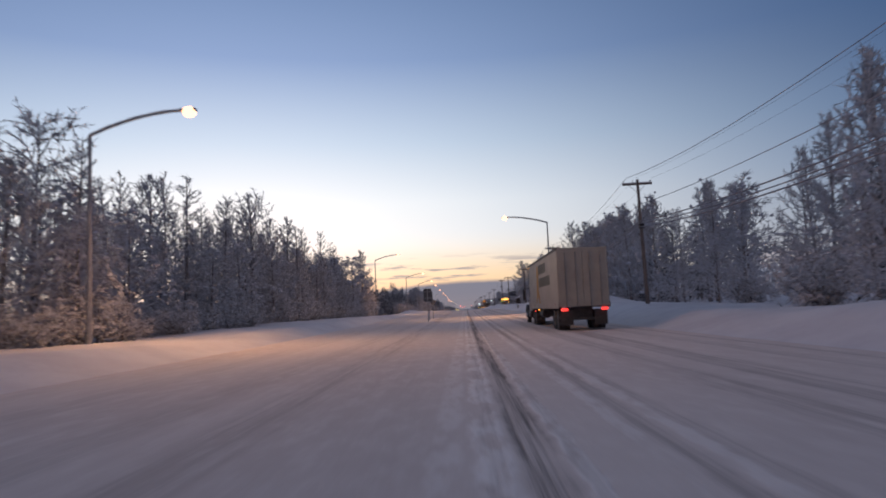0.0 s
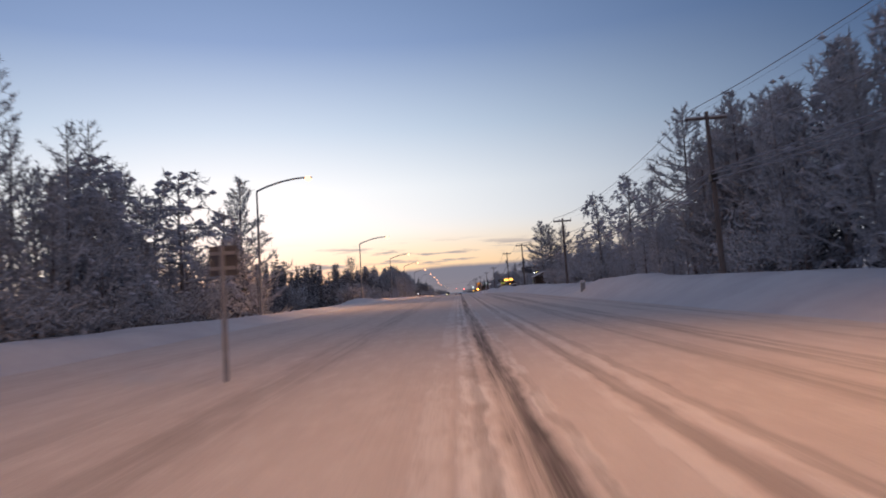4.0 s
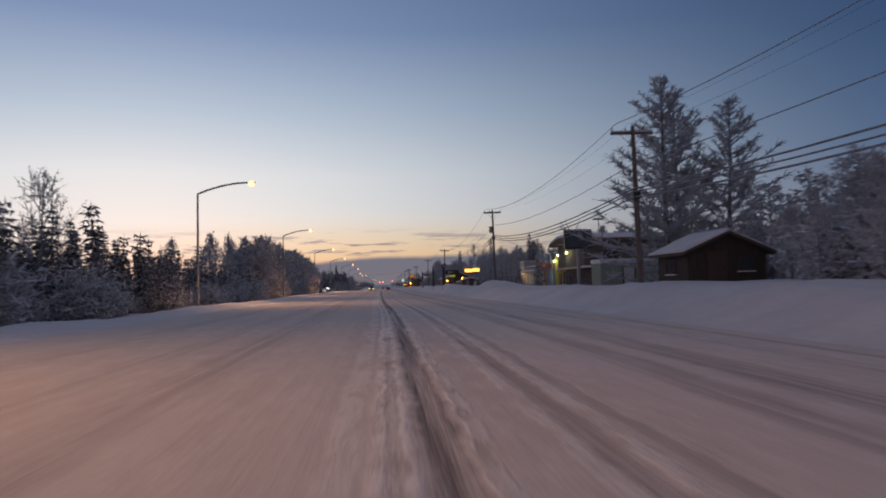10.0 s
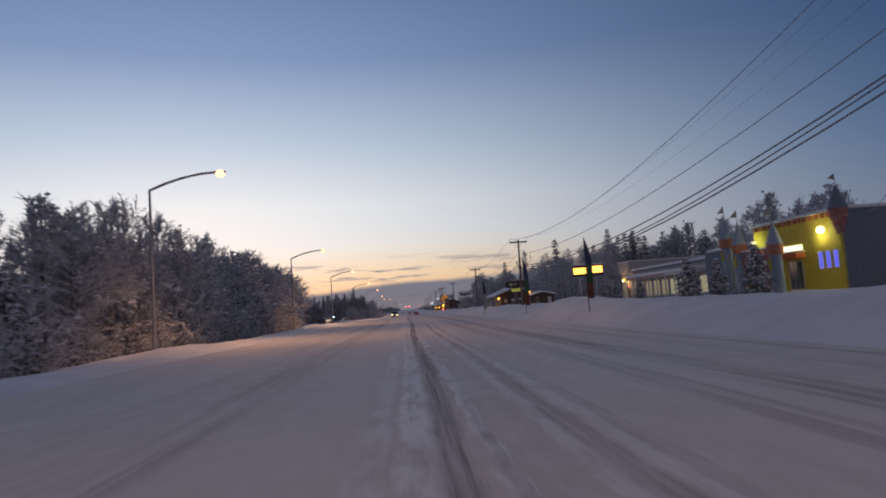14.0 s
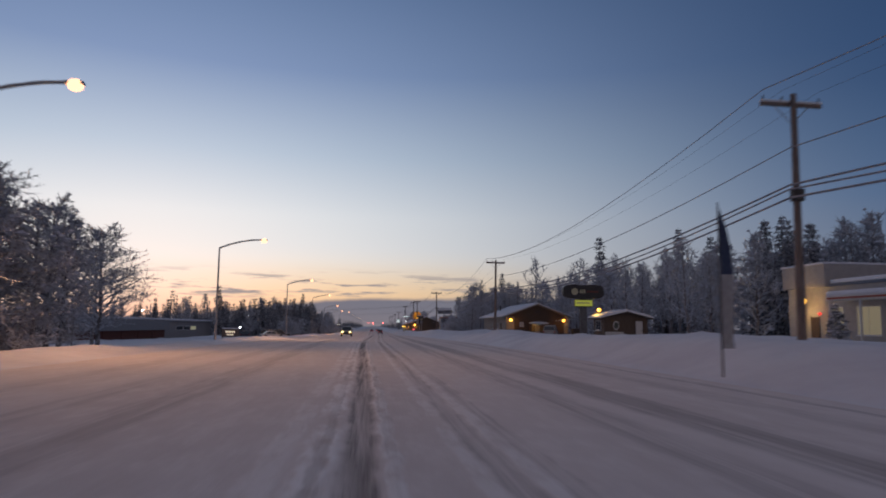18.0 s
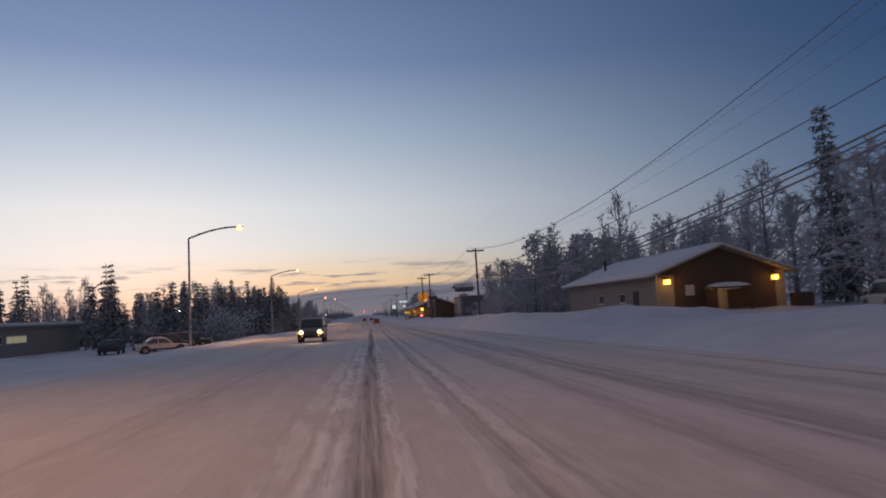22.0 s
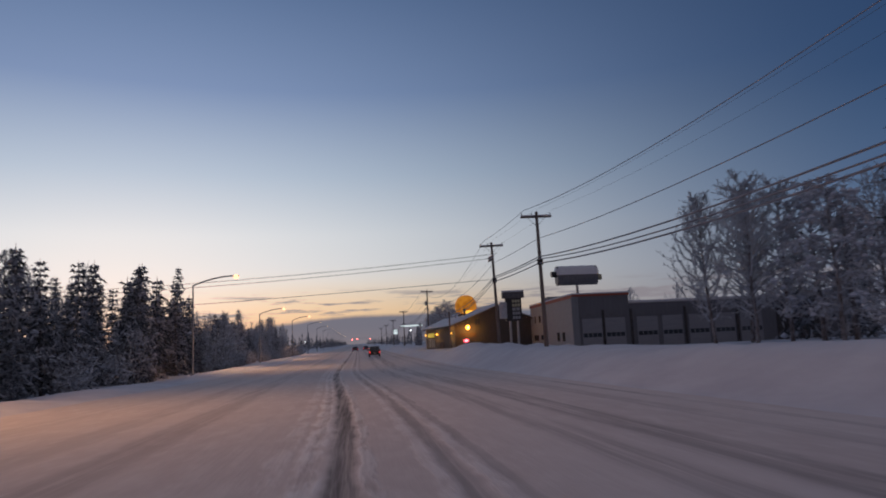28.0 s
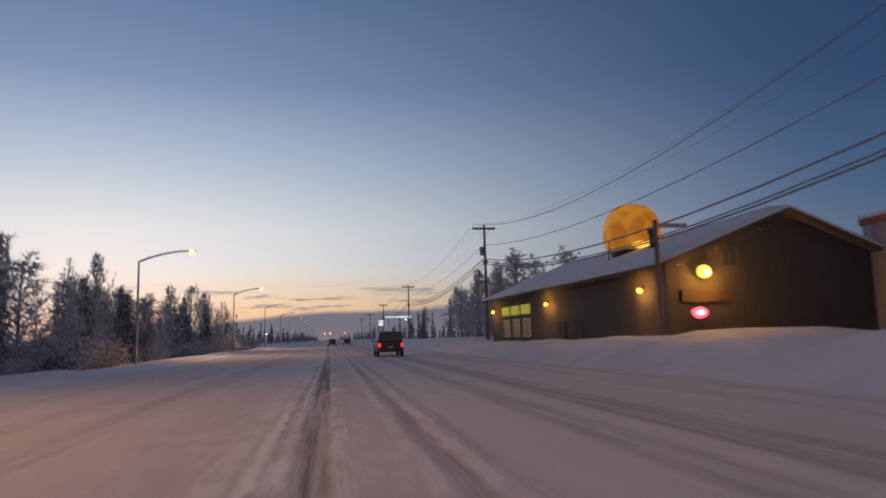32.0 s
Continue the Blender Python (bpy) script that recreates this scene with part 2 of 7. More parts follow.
WIRE = material("rime_covered_wire", (0.34, 0.35, 0.40), 0.9, color2=(0.22, 0.22, 0.25), scale=3)
BLACKWIRE = material("bare_wire", (0.10, 0.10, 0.115), 0.8, color2=(0.16, 0.16, 0.18), scale=3)
RUBBER = material("tyre_rubber", (0.02, 0.02, 0.022), 0.9, color2=(0.08, 0.08, 0.085), scale=6)
# dark metal, also used where shade is put into the colour
DARKMETAL = material("dark_dirty_metal_and_shade", (0.035, 0.035, 0.04), 0.6, 0.4, color2=(0.09, 0.085, 0.085), scale=3, bump=0.2)
CHROME = material("dull_chrome", (0.5, 0.5, 0.52), 0.25, 1.0, color2=(0.3, 0.3, 0.31), scale=4)
GLASS = glass_material("dark_window_glass")
PLASTIC = material("black_plastic", (0.025, 0.025, 0.028), 0.5, color2=(0.05, 0.05, 0.055), scale=8)
HPS = material("sodium_lamp_lens", (1.0, 0.55, 0.2), 0.3, emit=3.4, emit_color=(1.0, 0.42, 0.22))
HPS_FAR = material("far_lamp_lens", (1.0, 0.7, 0.4), 0.3, emit=2.2, emit_color=(1.0, 0.72, 0.42))
WALLLAMP = material("wall_lamp_lens", (1.0, 0.6, 0.2), 0.3, emit=3.2, emit_color=(1.0, 0.52, 0.07))
WARMWHITE = material("yellow_white_lens", (1.0, 0.9, 0.5), 0.3, emit=6.0, emit_color=(1.0, 0.90, 0.36))
COOLWHITE = material("cool_white_lens", (0.9, 0.95, 1.0), 0.3, emit=14.0, emit_color=(0.9, 0.95, 1.0))
HEADLAMP = material("headlamp_lens", (1.0, 0.85, 0.5), 0.2, emit=5.0, emit_color=(1.0, 0.78, 0.34))
TAIL = material("lit_tail_lamp", (0.8, 0.05, 0.05), 0.3, emit=1.5, emit_color=(1.0, 0.05, 0.04))
TAIL_OFF = material("unlit_tail_lamp", (0.25, 0.02, 0.02), 0.3)
AMBER = material("amber_marker", (1.0, 0.45, 0.05), 0.3, emit=2.4, emit_color=(1.0, 0.42, 0.04))
REDLAMP = material("red_signal", (1.0, 0.15, 0.12), 0.3, emit=22.0, emit_color=(1.0, 0.12, 0.10))
LEDGREEN = material("green_yellow_led", (0.6, 0.7, 0.1), 0.5, emit=0.34, emit_color=(0.60, 0.62, 0.10))


def road_material():
    m = bpy.data.materials.new("packed_snow_road")
    m.use_nodes = True
    N, L = m.node_tree.nodes, m.node_tree.links
    bsdf = N["Principled BSDF"]
    bsdf.inputs["Roughness"].default_value, bsdf.inputs["Specular IOR Level"].default_value = 0.8, 0.25
    geo = N.new("ShaderNodeNewGeometry")

    def noise(scale, stretch, detail=5, rough=0.6):
        mp = N.new("ShaderNodeMapping")
        mp.inputs["Scale"].default_value = stretch
        L.new(geo.outputs["Position"], mp.inputs["Vector"])
        n = N.new("ShaderNodeTexNoise")
        n.inputs["Scale"].default_value, n.inputs["Detail"].default_value, n.inputs["Roughness"].default_value = scale, detail, rough
        L.new(mp.outputs[0], n.inputs["Vector"])
        return n.outputs["Fac"]

    def op(kind, a, b=None, c=None):
        n = N.new("ShaderNodeMath")
        n.operation = kind
        for i, v in enumerate((a, b, c)):
            if v is None:
                continue
            if isinstance(v, (int, float)):
                n.inputs[i].default_value = v
            else:
                L.new(v, n.inputs[i])
        return n.outputs[0]

    def ramp01(v, a, b):
        n = N.new("ShaderNodeMapRange")
        n.interpolation_type = "SMOOTHSTEP"
        L.new(v, n.inputs[0])
        n.inputs[1].default_value, n.inputs[2].default_value = a, b
        return n.outputs[0]

    def mixc(f, a, b):
        n = N.new("ShaderNodeMix")
        n.data_type = "RGBA"
        L.new(f, n.inputs[0])
        for s, v in ((n.inputs[6], a), (n.inputs[7], b)):
            if isinstance(v, tuple):
                s.default_value = (*v, 1)
            else:
                L.new(v, s)
        return n.outputs[2]

    across = N.new("ShaderNodeAttribute")
    across.attribute_name = "across"
    jag = op("MULTIPLY", op("SUBTRACT", noise(1.8, (1, 0.5, 1), 5, 0.7), 0.5), 0.34)
    xx = op("ADD", across.outputs["Fac"], jag)
    # wheel ruts: middle across the road, half width, how much dark ice shows
    worn = None
    for cx, hw, amount in RUTS:
        d = op("ABSOLUTE", op("SUBTRACT", xx, cx))
        g = op("MULTIPLY", ramp01(d, hw, hw * 0.45), amount)
        worn = g if worn is None else op("MAXIMUM", worn, g)
    # broken white crust thrown up beside the ruts
    crust = None
    for cx, hw, amount in CRUSTS:
        d = op("ABSOLUTE", op("SUBTRACT", xx, cx))
        g = op("MULTIPLY", ramp01(d, hw, hw * 0.5), amount)
        crust = g if crust is None else op("MAXIMUM", crust, g)
    crust = op("MULTIPLY", crust, ramp01(noise(1.1, (1.6, 0.55, 1), 6, 0.72), 0.40, 0.56))
    streaks = noise(1.0, (5.0, 0.10, 1), 6, 0.7)
    patch = noise(0.06, (1, 0.35, 1), 4, 0.6)
    worn = op("MULTIPLY", worn, ramp01(op("ADD", streaks, op("MULTIPLY", patch, 0.6)), 0.60, 0.92))
    fine = noise(3.0, (1, 0.3, 1), 6, 0.7)
    base = mixc(ramp01(noise(0.25, (1.6, 0.12, 1), 5, 0.65), 0.35, 0.65), (0.74, 0.695, 0.68), (0.66, 0.61, 0.595))
    base = mixc(ramp01(fine, 0.4, 0.75), base, (0.79, 0.75, 0.735))
    dark = mixc(ramp01(noise(2.0, (3, 0.2, 1), 5), 0.35, 0.65), (0.10, 0.093, 0.095), (0.25, 0.23, 0.23))
    base = mixc(crust, base, (0.93, 0.92, 0.92))
    L.new(mixc(worn, base, dark), bsdf.inputs["Base Color"])
    L.new(op("MULTIPLY_ADD", worn, -0.08, 0.85), bsdf.inputs["Roughness"])
    b = N.new("ShaderNodeBump")
    b.inputs["Strength"].default_value, b.inputs["Distance"].default_value = 0.6, 0.03
    L.new(op("SUBTRACT", op("ADD", op("MULTIPLY", streaks, 0.8), op("ADD", fine, crust)), worn), b.inputs["Height"])
    L.new(b.outputs[0], bsdf.inputs["Normal"])
    return m


# the ruts across the road, from the main one: middle, half width, darkness; and the crusts beside them
RUTS = [(0.0, 0.23, 0.95), (-0.40, 0.10, 0.35), (0.34, 0.09, 0.30), (1.35, 0.17, 0.46), (1.85, 0.13, 0.34), (3.6, 0.50, 0.36), (5.0, 0.65, 0.50), (-3.4, 0.60, 0.30), (-5.0, 0.5, 0.20),
        (-7.2, 0.5, 0.15), (7.2, 0.4, 0.25), (8.4, 0.2, 0.4)]
CRUSTS = [(-0.42, 0.24, 1.0), (0.33, 0.12, 0.9), (1.08, 0.12, 0.5), (1.62, 0.12, 0.5), (-0.85, 0.2, 0.5)]
ROAD = road_material()


# ---------------------------------------------------------------- mesh helpers
def part(name, bm, mat, parent, label="", smooth=False):
    me = bpy.data.meshes.new(name)
    bm.to_mesh(me)
    bm.free()
    me.materials.append(mat)
    if smooth:
        me.polygons.foreach_set("use_smooth", [True] * len(me.polygons))
    ob = new(name, me)
    if parent is not None:
        ob.parent = parent
    if label:
        ob["label"] = label
    return ob


def from_arrays(name, verts, faces, mat, parent=None, label="", smooth=False):
    me = bpy.data.meshes.new(name)
    me.from_pydata(verts, [], faces)
    me.materials.append(mat)
    if smooth:
        me.polygons.foreach_set("use_smooth", [True] * len(me.polygons))
    ob = new(name, me)
    if parent is not None:
        ob.parent = parent
    if label:
        ob["label"] = label
    return ob


def thing(name, x, y, z, label, category, group="", rz=0.0, kind=""):
    ob = new(name)
    ob.location, ob.rotation_euler = (x, y, z), (0, 0, radians(rz))
    ob.empty_display_size = 0.3
    return tagged(ob, label, category, group, kind)


def box(x0, x1, y0, y1, z0, z1, bevel=0.0, bm=None):
    own = bm is None
    bm = bm or bmesh.new()
    made = bmesh.ops.create_cube(bm, size=1, matrix=Matrix.LocRotScale(((x0 + x1) / 2, (y0 + y1) / 2, (z0 + z1) / 2), None, (abs(x1 - x0), abs(y1 - y0), abs(z1 - z0))))
    if bevel:
        edges = list({e for v in made["verts"] for e in v.link_edges})
        bmesh.ops.bevel(bm, geom=edges, offset=bevel, segments=2, affect="EDGES", profile=0.6)
    return bm


def rod(p, q, r0, r1=None, n=8, bm=None):
    bm = bm or bmesh.new()
    p, q = Vector(p), Vector(q)
    d = q - p
    m = Matrix.Translation((p + q) / 2) @ d.to_track_quat("Z", "Y").to_matrix().to_4x4()
    bmesh.ops.create_cone(bm, cap_ends=True, segments=n, radius1=r0, radius2=r0 if r1 is None else r1, depth=d.length, matrix=m)
    return bm


def ball(c, r, squash=(1, 1, 1), sub=2, bm=None):
    bm = bm or bmesh.new()
    bmesh.ops.create_icosphere(bm, subdivisions=sub, radius=r, matrix=Matrix.LocRotScale(c, None, squash))
    return bm


def prism(profile, x0, x1, bevel=0.0, bm=None):
    """A side outline of (y, z) points drawn out from x0 to x1."""
    bm = bm or bmesh.new()
    a = [bm.verts.new((x0, y, z)) for y, z in profile]
    b = [bm.verts.new((x1, y, z)) for y, z in profile]
    n = len(profile)
    fs = [bm.faces.new(a[::-1]), bm.faces.new(b)]
    fs += [bm.faces.new((a[i], a[(i + 1) % n], b[(i + 1) % n], b[i])) for i in range(n)]
    bmesh.ops.recalc_face_normals(bm, faces=fs)
    if bevel:
        bmesh.ops.bevel(bm, geom=list({e for f in fs for e in f.edges}), offset=bevel, segments=2, affect="EDGES", profile=0.6)
    return bm


def lamp_light(name, x, y, z, power, color, radius=0.2, spot=None):
    data = bpy.data.lights.new(name, "SPOT" if spot else "POINT")
    data.energy, data.color, data.shadow_soft_size = power, color, radius
    if spot:
        data.spot_size, data.spot_blend = radians(spot), 0.6
    ob = new(name, data)
    ob.location = (x, y, z)
    return ob


# ---------------------------------------------------------------- ground and road
def make_ground():
    xs = np.unique(np.concatenate([-np.geomspace(42, 2600, 16), np.arange(-42, -16, 2.0), np.arange(-16, -9.4, 0.6), np.arange(-9.4, 8.7, 3.0), np.arange(8.6, 14.6, 0.5),
                                   np.arange(14.6, 46, 2.0), np.geomspace(46, 2600, 16)]))
    ys = np.concatenate([np.linspace(-700, -40, 10), np.arange(-30, 720, 1.5), np.arange(720, 1000, 8), np.geomspace(1010, 4600, 14)])
    X, Y = np.meshgrid(xs, ys)
    rough = np.array([noise.noise(Vector((x * 0.35, y * 0.22, 0.3))) for x, y in zip(X.ravel(), Y.ravel())]).reshape(X.shape)
    rough2 = np.array([noise.noise(Vector((x * 1.1, y * 0.9, 4.3))) for x, y in zip(X.ravel(), Y.ravel())]).reshape(X.shape)
    off = smoothstep(np.abs(X - 0.6), 9.6, 12.0)
    Z = ground_z(Y) + bank_z(X, Y) + off * (0.16 * rough + 0.13 * rough2) * smoothstep(900 - np.abs(X), 0, 400)
    Z = np.where(np.abs(X + 0.4) < 9.6, Z - 0.12, Z)
    ny, nx = X.shape
    idx = np.arange(nx * ny).reshape(ny, nx)
    faces = np.stack([idx[:-1, :-1], idx[:-1, 1:], idx[1:, 1:], idx[1:, :-1]], -1).reshape(-1, 4)
    ob = from_arrays("ground", np.stack([X, Y, Z], -1).reshape(-1, 3).tolist(), faces.tolist(), SNOW, smooth=True)
    return tagged(ob, "deep snow cover with ploughed banks beside the road", "ground", kind="structure")


def rut_x(y):
    """Where the main wheel rut lies across the road along its length."""
    ys = [0, 110, 140, 168, 190, 208, 228, 246, 270, 286, 322, 340, 364, 388, 402, 418, 434, 455, 490, 504, 516, 526, 536, 552, 570, 620]
    xs = [0.34, 0.46, 0.60, 0.76, 0.80, 0.84, 0.48, 0.28, 0.26, 0.03, 0.16, 0.0, -0.35, -0.5, -0.28, -0.1, 0.12, 0.3, 0.78, 0.68, 0.36, -0.14, -0.52, -0.8, -0.73, -0.6]
    y = np.asarray(y, float)
    return sum(np.interp(y + d, ys, xs) for d in (-8, -4, 0, 4, 8)) / 5


def make_road():
    xs = np.concatenate([[-10.3, -9.9], np.arange(-9.4, -1.6, 0.4), np.arange(-1.6, 2.8, 0.09), np.arange(2.8, 8.8, 0.3), [9.1, 9.5]])
    ys = np.concatenate([np.linspace(-600, -40, 8), np.arange(-30, 640, 1.6), np.arange(640, 1000, 8), np.geomspace(1010, 4500, 14)])
    X, Y = np.meshgrid(xs, ys)
    across = X - rut_x(Y) * (1 - smoothstep(np.abs(X), 4, 9))
    wob = 0.03 * np.sin(Y * 0.35) + 0.03 * np.sin(Y * 0.9 + X)
    relief = np.zeros_like(X)
    for cx, hw, amount in RUTS:
        relief -= 0.022 * amount * (1 - smoothstep(np.abs(across - cx + wob), hw * 0.5, hw))
    for cx, hw, amount in CRUSTS:
        relief += 0.012 * amount * np.exp(-((across - cx + wob) / hw) ** 2) * (0.6 + 0.4 * np.sin(Y * 1.7 + cx * 5))
    small = np.array([noise.noise(Vector((x * 2.1, y * 0.8, 9.3))) for x, y in zip(X.ravel(), Y.ravel())]).reshape(X.shape)
    Z = ground_z(Y) + relief + 0.012 * small
    Z = np.where((X < -10) | (X > 9.3), Z - 0.05, Z)
    ny, nx = X.shape
    idx = np.arange(nx * ny).reshape(ny, nx)
    faces = np.stack([idx[:-1, :-1], idx[:-1, 1:], idx[1:, 1:], idx[1:, :-1]], -1).reshape(-1, 4)
    ob = from_arrays("road", np.stack([X, Y, Z], -1).reshape(-1, 3).tolist(), faces.tolist(), ROAD, smooth=True)
    ob.data.attributes.new("across", "FLOAT", "POINT").data.foreach_set("value", across.ravel().astype(np.float32))
    return tagged(ob, "straight highway under packed snow with dark icy wheel ruts", "road", kind="structure")


make_ground()
make_road()


# ---------------------------------------------------------------- trees
def basis(D):
    D = D / np.linalg.norm(D, axis=1, keepdims=True)
    ref = np.where(np.abs(D[:, 2:3]) < 0.9, np.array([[0, 0, 1.0]]), np.array([[1.0, 0, 0]]))
    U = np.cross(D, ref)
    U /= np.linalg.norm(U, axis=1, keepdims=True)
    return U, np.cross(D, U)


class Twigs:
    """Collects tapered sticks as arrays and turns them into one mesh."""

    def __init__(self, seed):
        self.v, self.f, self.n = [], [], 0
        self.rng = np.random.default_rng(seed)

    def sticks(self, P, Q, r0, r1, k):
        P, Q = np.atleast_2d(P).astype(float), np.atleast_2d(Q).astype(float)
        n = len(P)
        r0, r1 = np.broadcast_to(r0, n)[:, None, None], np.broadcast_to(r1, n)[:, None, None]
        U, V = basis(Q - P + 1e-9)
        a = np.arange(k) * 2 * np.pi / k
        ring = np.cos(a)[None, :, None] * U[:, None] + np.sin(a)[None, :, None] * V[:, None]
        A, B = P[:, None] + r0 * ring, Q[:, None] + r1 * ring
        self.v.append(np.concatenate([A, B], 1).reshape(-1, 3))
        i = np.arange(k)
        quad = np.stack([i, (i + 1) % k, (i + 1) % k + k, i + k], -1)
        self.f += (quad[None] + (self.n + np.arange(n) * 2 * k)[:, None, None]).reshape(-1, 4).tolist()
        self.n += n * 2 * k

    def tube(self, P, r, k):
        """One unbroken tube along the points P with the radii r."""
        P = np.asarray(P, float)
        D = np.gradient(P, axis=0)
        U, V = basis(D)
        a = np.arange(k) * 2 * np.pi / k
        r = np.broadcast_to(r, len(P))[:, None, None]
        ring = P[:, None] + r * (np.cos(a)[None, :, None] * U[:, None] + np.sin(a)[None, :, None] * V[:, None])
        self.v.append(ring.reshape(-1, 3))
        i = np.arange(k)
        quad = np.stack([i, (i + 1) % k, (i + 1) % k + k, i + k], -1)
        self.f += (quad[None] + (self.n + np.arange(len(P) - 1) * k)[:, None, None]).reshape(-1, 4).tolist()
        self.n += len(P) * k

    def spikes(self, P, Q, r):
        """Slim three-sided needles from P to Q."""
        P, Q = np.atleast_2d(P).astype(float), np.atleast_2d(Q).astype(float)
        n = len(P)
        r = np.broadcast_to(r, n)[:, None, None]
        U, V = basis(Q - P + 1e-9)
        a = np.arange(3) * 2 * np.pi / 3
        ring = np.cos(a)[None, :, None] * U[:, None] + np.sin(a)[None, :, None] * V[:, None]
        M = P[:, None] + r * ring
        self.v.append(np.concatenate([M, Q[:, None]], 1).reshape(-1, 3))
        tri = np.array([[0, 1, 3], [1, 2, 3], [2, 0, 3]])
        self.f += (tri[None] + (self.n + np.arange(n) * 4)[:, None, None]).reshape(-1, 3).tolist()
        self.n += n * 4

    def blobs(self, C, r):
        """Small lumpy octahedra, for clumps of snow."""
        C = np.atleast_2d(C)
        n = len(C)
        r = np.broadcast_to(r, n)[:, None, None]
        O = np.array([[1, 0, 0], [0, 1, 0], [-1, 0, 0], [0, -1, 0], [0, 0, 0.8], [0, 0, -0.6]])
        J = O[None] * (0.75 + 0.5 * self.rng.random((n, 6, 1)))
        self.v.append((C[:, None] + r * J).reshape(-1, 3))
        tri = np.array([[0, 1, 4], [1, 2, 4], [2, 3, 4], [3, 0, 4], [1, 0, 5], [2, 1, 5], [3, 2, 5], [0, 3, 5]])
        self.f += (tri[None] + (self.n + np.arange(n) * 6)[:, None, None]).reshape(-1, 3).tolist()
        self.n += n * 6

    def build(self, name, mat, parent, label=""):
        return from_arrays(name, np.concatenate(self.v).tolist(), self.f, mat, parent, label)


def make_trunk(h, r, seed, lean=0.02, top=1.0):
    T = Twigs(seed)
    n = 7
    t = np.linspace(0, top, n)
    P = np.stack([np.cumsum(T.rng.normal(0, lean, n)) * h * 0.2, np.cumsum(T.rng.normal(0, lean, n)) * h * 0.2, t * h], -1)
    P -= P[0]
    rad = r * (1 - 0.93 * t) + 0.012
    T.tube(P, rad, 7)
    return T, P


def along(P, h, t):
    """A place on the trunk's line at the share t of its height."""
    z = np.asarray(t) * h
    return np.stack([np.interp(z, P[:, 2], P[:, 0]), np.interp(z, P[:, 2], P[:, 1]), z], -1)


def birch(name, h, seed, label, droop=0.0, spread=0.40, nb=36, twig=0.36, dense=8, clumps=0, low=0.16, mat=None, m=5, thin=1.0, coat=0):
    """A leafless frosted broadleaf: trunk, rising limbs, forks and rime-thick twigs."""
    root = thing(name, 0, -400, 0, label, "tree")
    T, P = make_trunk(h, 0.011 * h + 0.03, seed)
    T.build("trunk", BARK, root)
    C = Twigs(seed + 1)
    rng = C.rng
    t = low + (0.97 - low) * (np.arange(nb) + rng.random(nb)) / nb
    az = np.arange(nb) * 2.4 + rng.normal(0, 0.35, nb)
    Lb = spread * h * (1 - t) ** 0.65 * (0.75 + 0.5 * rng.random(nb)) + 0.05 * h
    Lb *= 0.55 + 0.45 * smoothstep(t, low, low + 0.22)
    up = np.radians(22 + 34 * t + rng.normal(0, 9, nb))
    start = along(P, h, t)
    pts = [start]
    seg = 4
    for s in range(seg):
        bend = up + np.radians((14 if droop == 0 else -46 * droop) * s)
        d = np.stack([np.cos(az) * np.cos(bend), np.sin(az) * np.cos(bend), np.sin(bend)], -1)
        d += rng.normal(0, 0.10, d.shape)
        pts.append(pts[-1] + d * (Lb / seg)[:, None])
    r = 0.010 * Lb + 0.028
    for s in range(seg):
        C.sticks(pts[s], pts[s + 1], r * (1 - 0.22 * s) + 0.006, r * (1 - 0.22 * (s + 1)) + 0.006, 3)
    pts = np.array(pts)
    # forks and twigs
    nf = dense
    for b in range(nb):
        u = 0.25 + 0.75 * rng.random(nf)
        i = np.minimum((u * seg).astype(int), seg - 1)
        f = (u * seg - i)[:, None]
        A = pts[i, b] * (1 - f) + pts[i + 1, b] * f
        d = (pts[i + 1, b] - pts[i, b])
        d /= np.linalg.norm(d, axis=1, keepdims=True)
        d = d * 0.8 + rng.normal(0, 0.55, d.shape) + np.array([0, 0, 0.30 - 0.95 * droop])
        d /= np.linalg.norm(d, axis=1, keepdims=True)
        Lf = 0.32 * Lb[b] * (0.5 + 0.8 * rng.random(nf)) + 0.15
        B = A + d * Lf[:, None]
        C.spikes(A, B, 0.034 * (0.5 + 0.5 * thin))
        v = rng.random((nf, m, 1)) * 0.9 + 0.1
        S = (A[:, None] * (1 - v) + B[:, None] * v).reshape(-1, 3)
        e = (d[:, None] * 0.75 + rng.normal(0, 0.6, (nf, m, 3)) + np.array([0, 0, 0.25 - 1.1 * droop])).reshape(-1, 3)
        e /= np.linalg.norm(e, axis=1, keepdims=True)
        C.spikes(S, S + e * (twig * (0.55 + 0.9 * rng.random(len(S))))[:, None], (0.026 + 0.022 * rng.random(len(S))) * thin)
    if coat:                       # rime needles standing on the limbs themselves
        u = rng.random((nb, coat)) * seg * 0.98
        i = u.astype(int)
        b = np.arange(nb)[:, None]
        f = (u - i)[..., None]
        S = (pts[i, b] * (1 - f) + pts[i + 1, b] * f).reshape(-1, 3)
        e = rng.normal(0, 0.6, S.shape) + np.array([0, 0, 0.15])
        e /= np.linalg.norm(e, axis=1, keepdims=True)
        C.spikes(S, S + e * (0.12 + 0.22 * rng.random(len(S)))[:, None], 0.022)
    # leader twigs at the top
    tt = 0.72 + 0.28 * rng.random(26)
    S = along(P, h, tt)
    e = rng.normal(0, 0.5, S.shape) + np.array([0, 0, 0.7 - droop])
    e /= np.linalg.norm(e, axis=1, keepdims=True)
    C.spikes(S, S + e * (twig * 1.2 * rng.random(26) + 0.15)[:, None], 0.03)
    C.build("crown", mat or FROST, root)
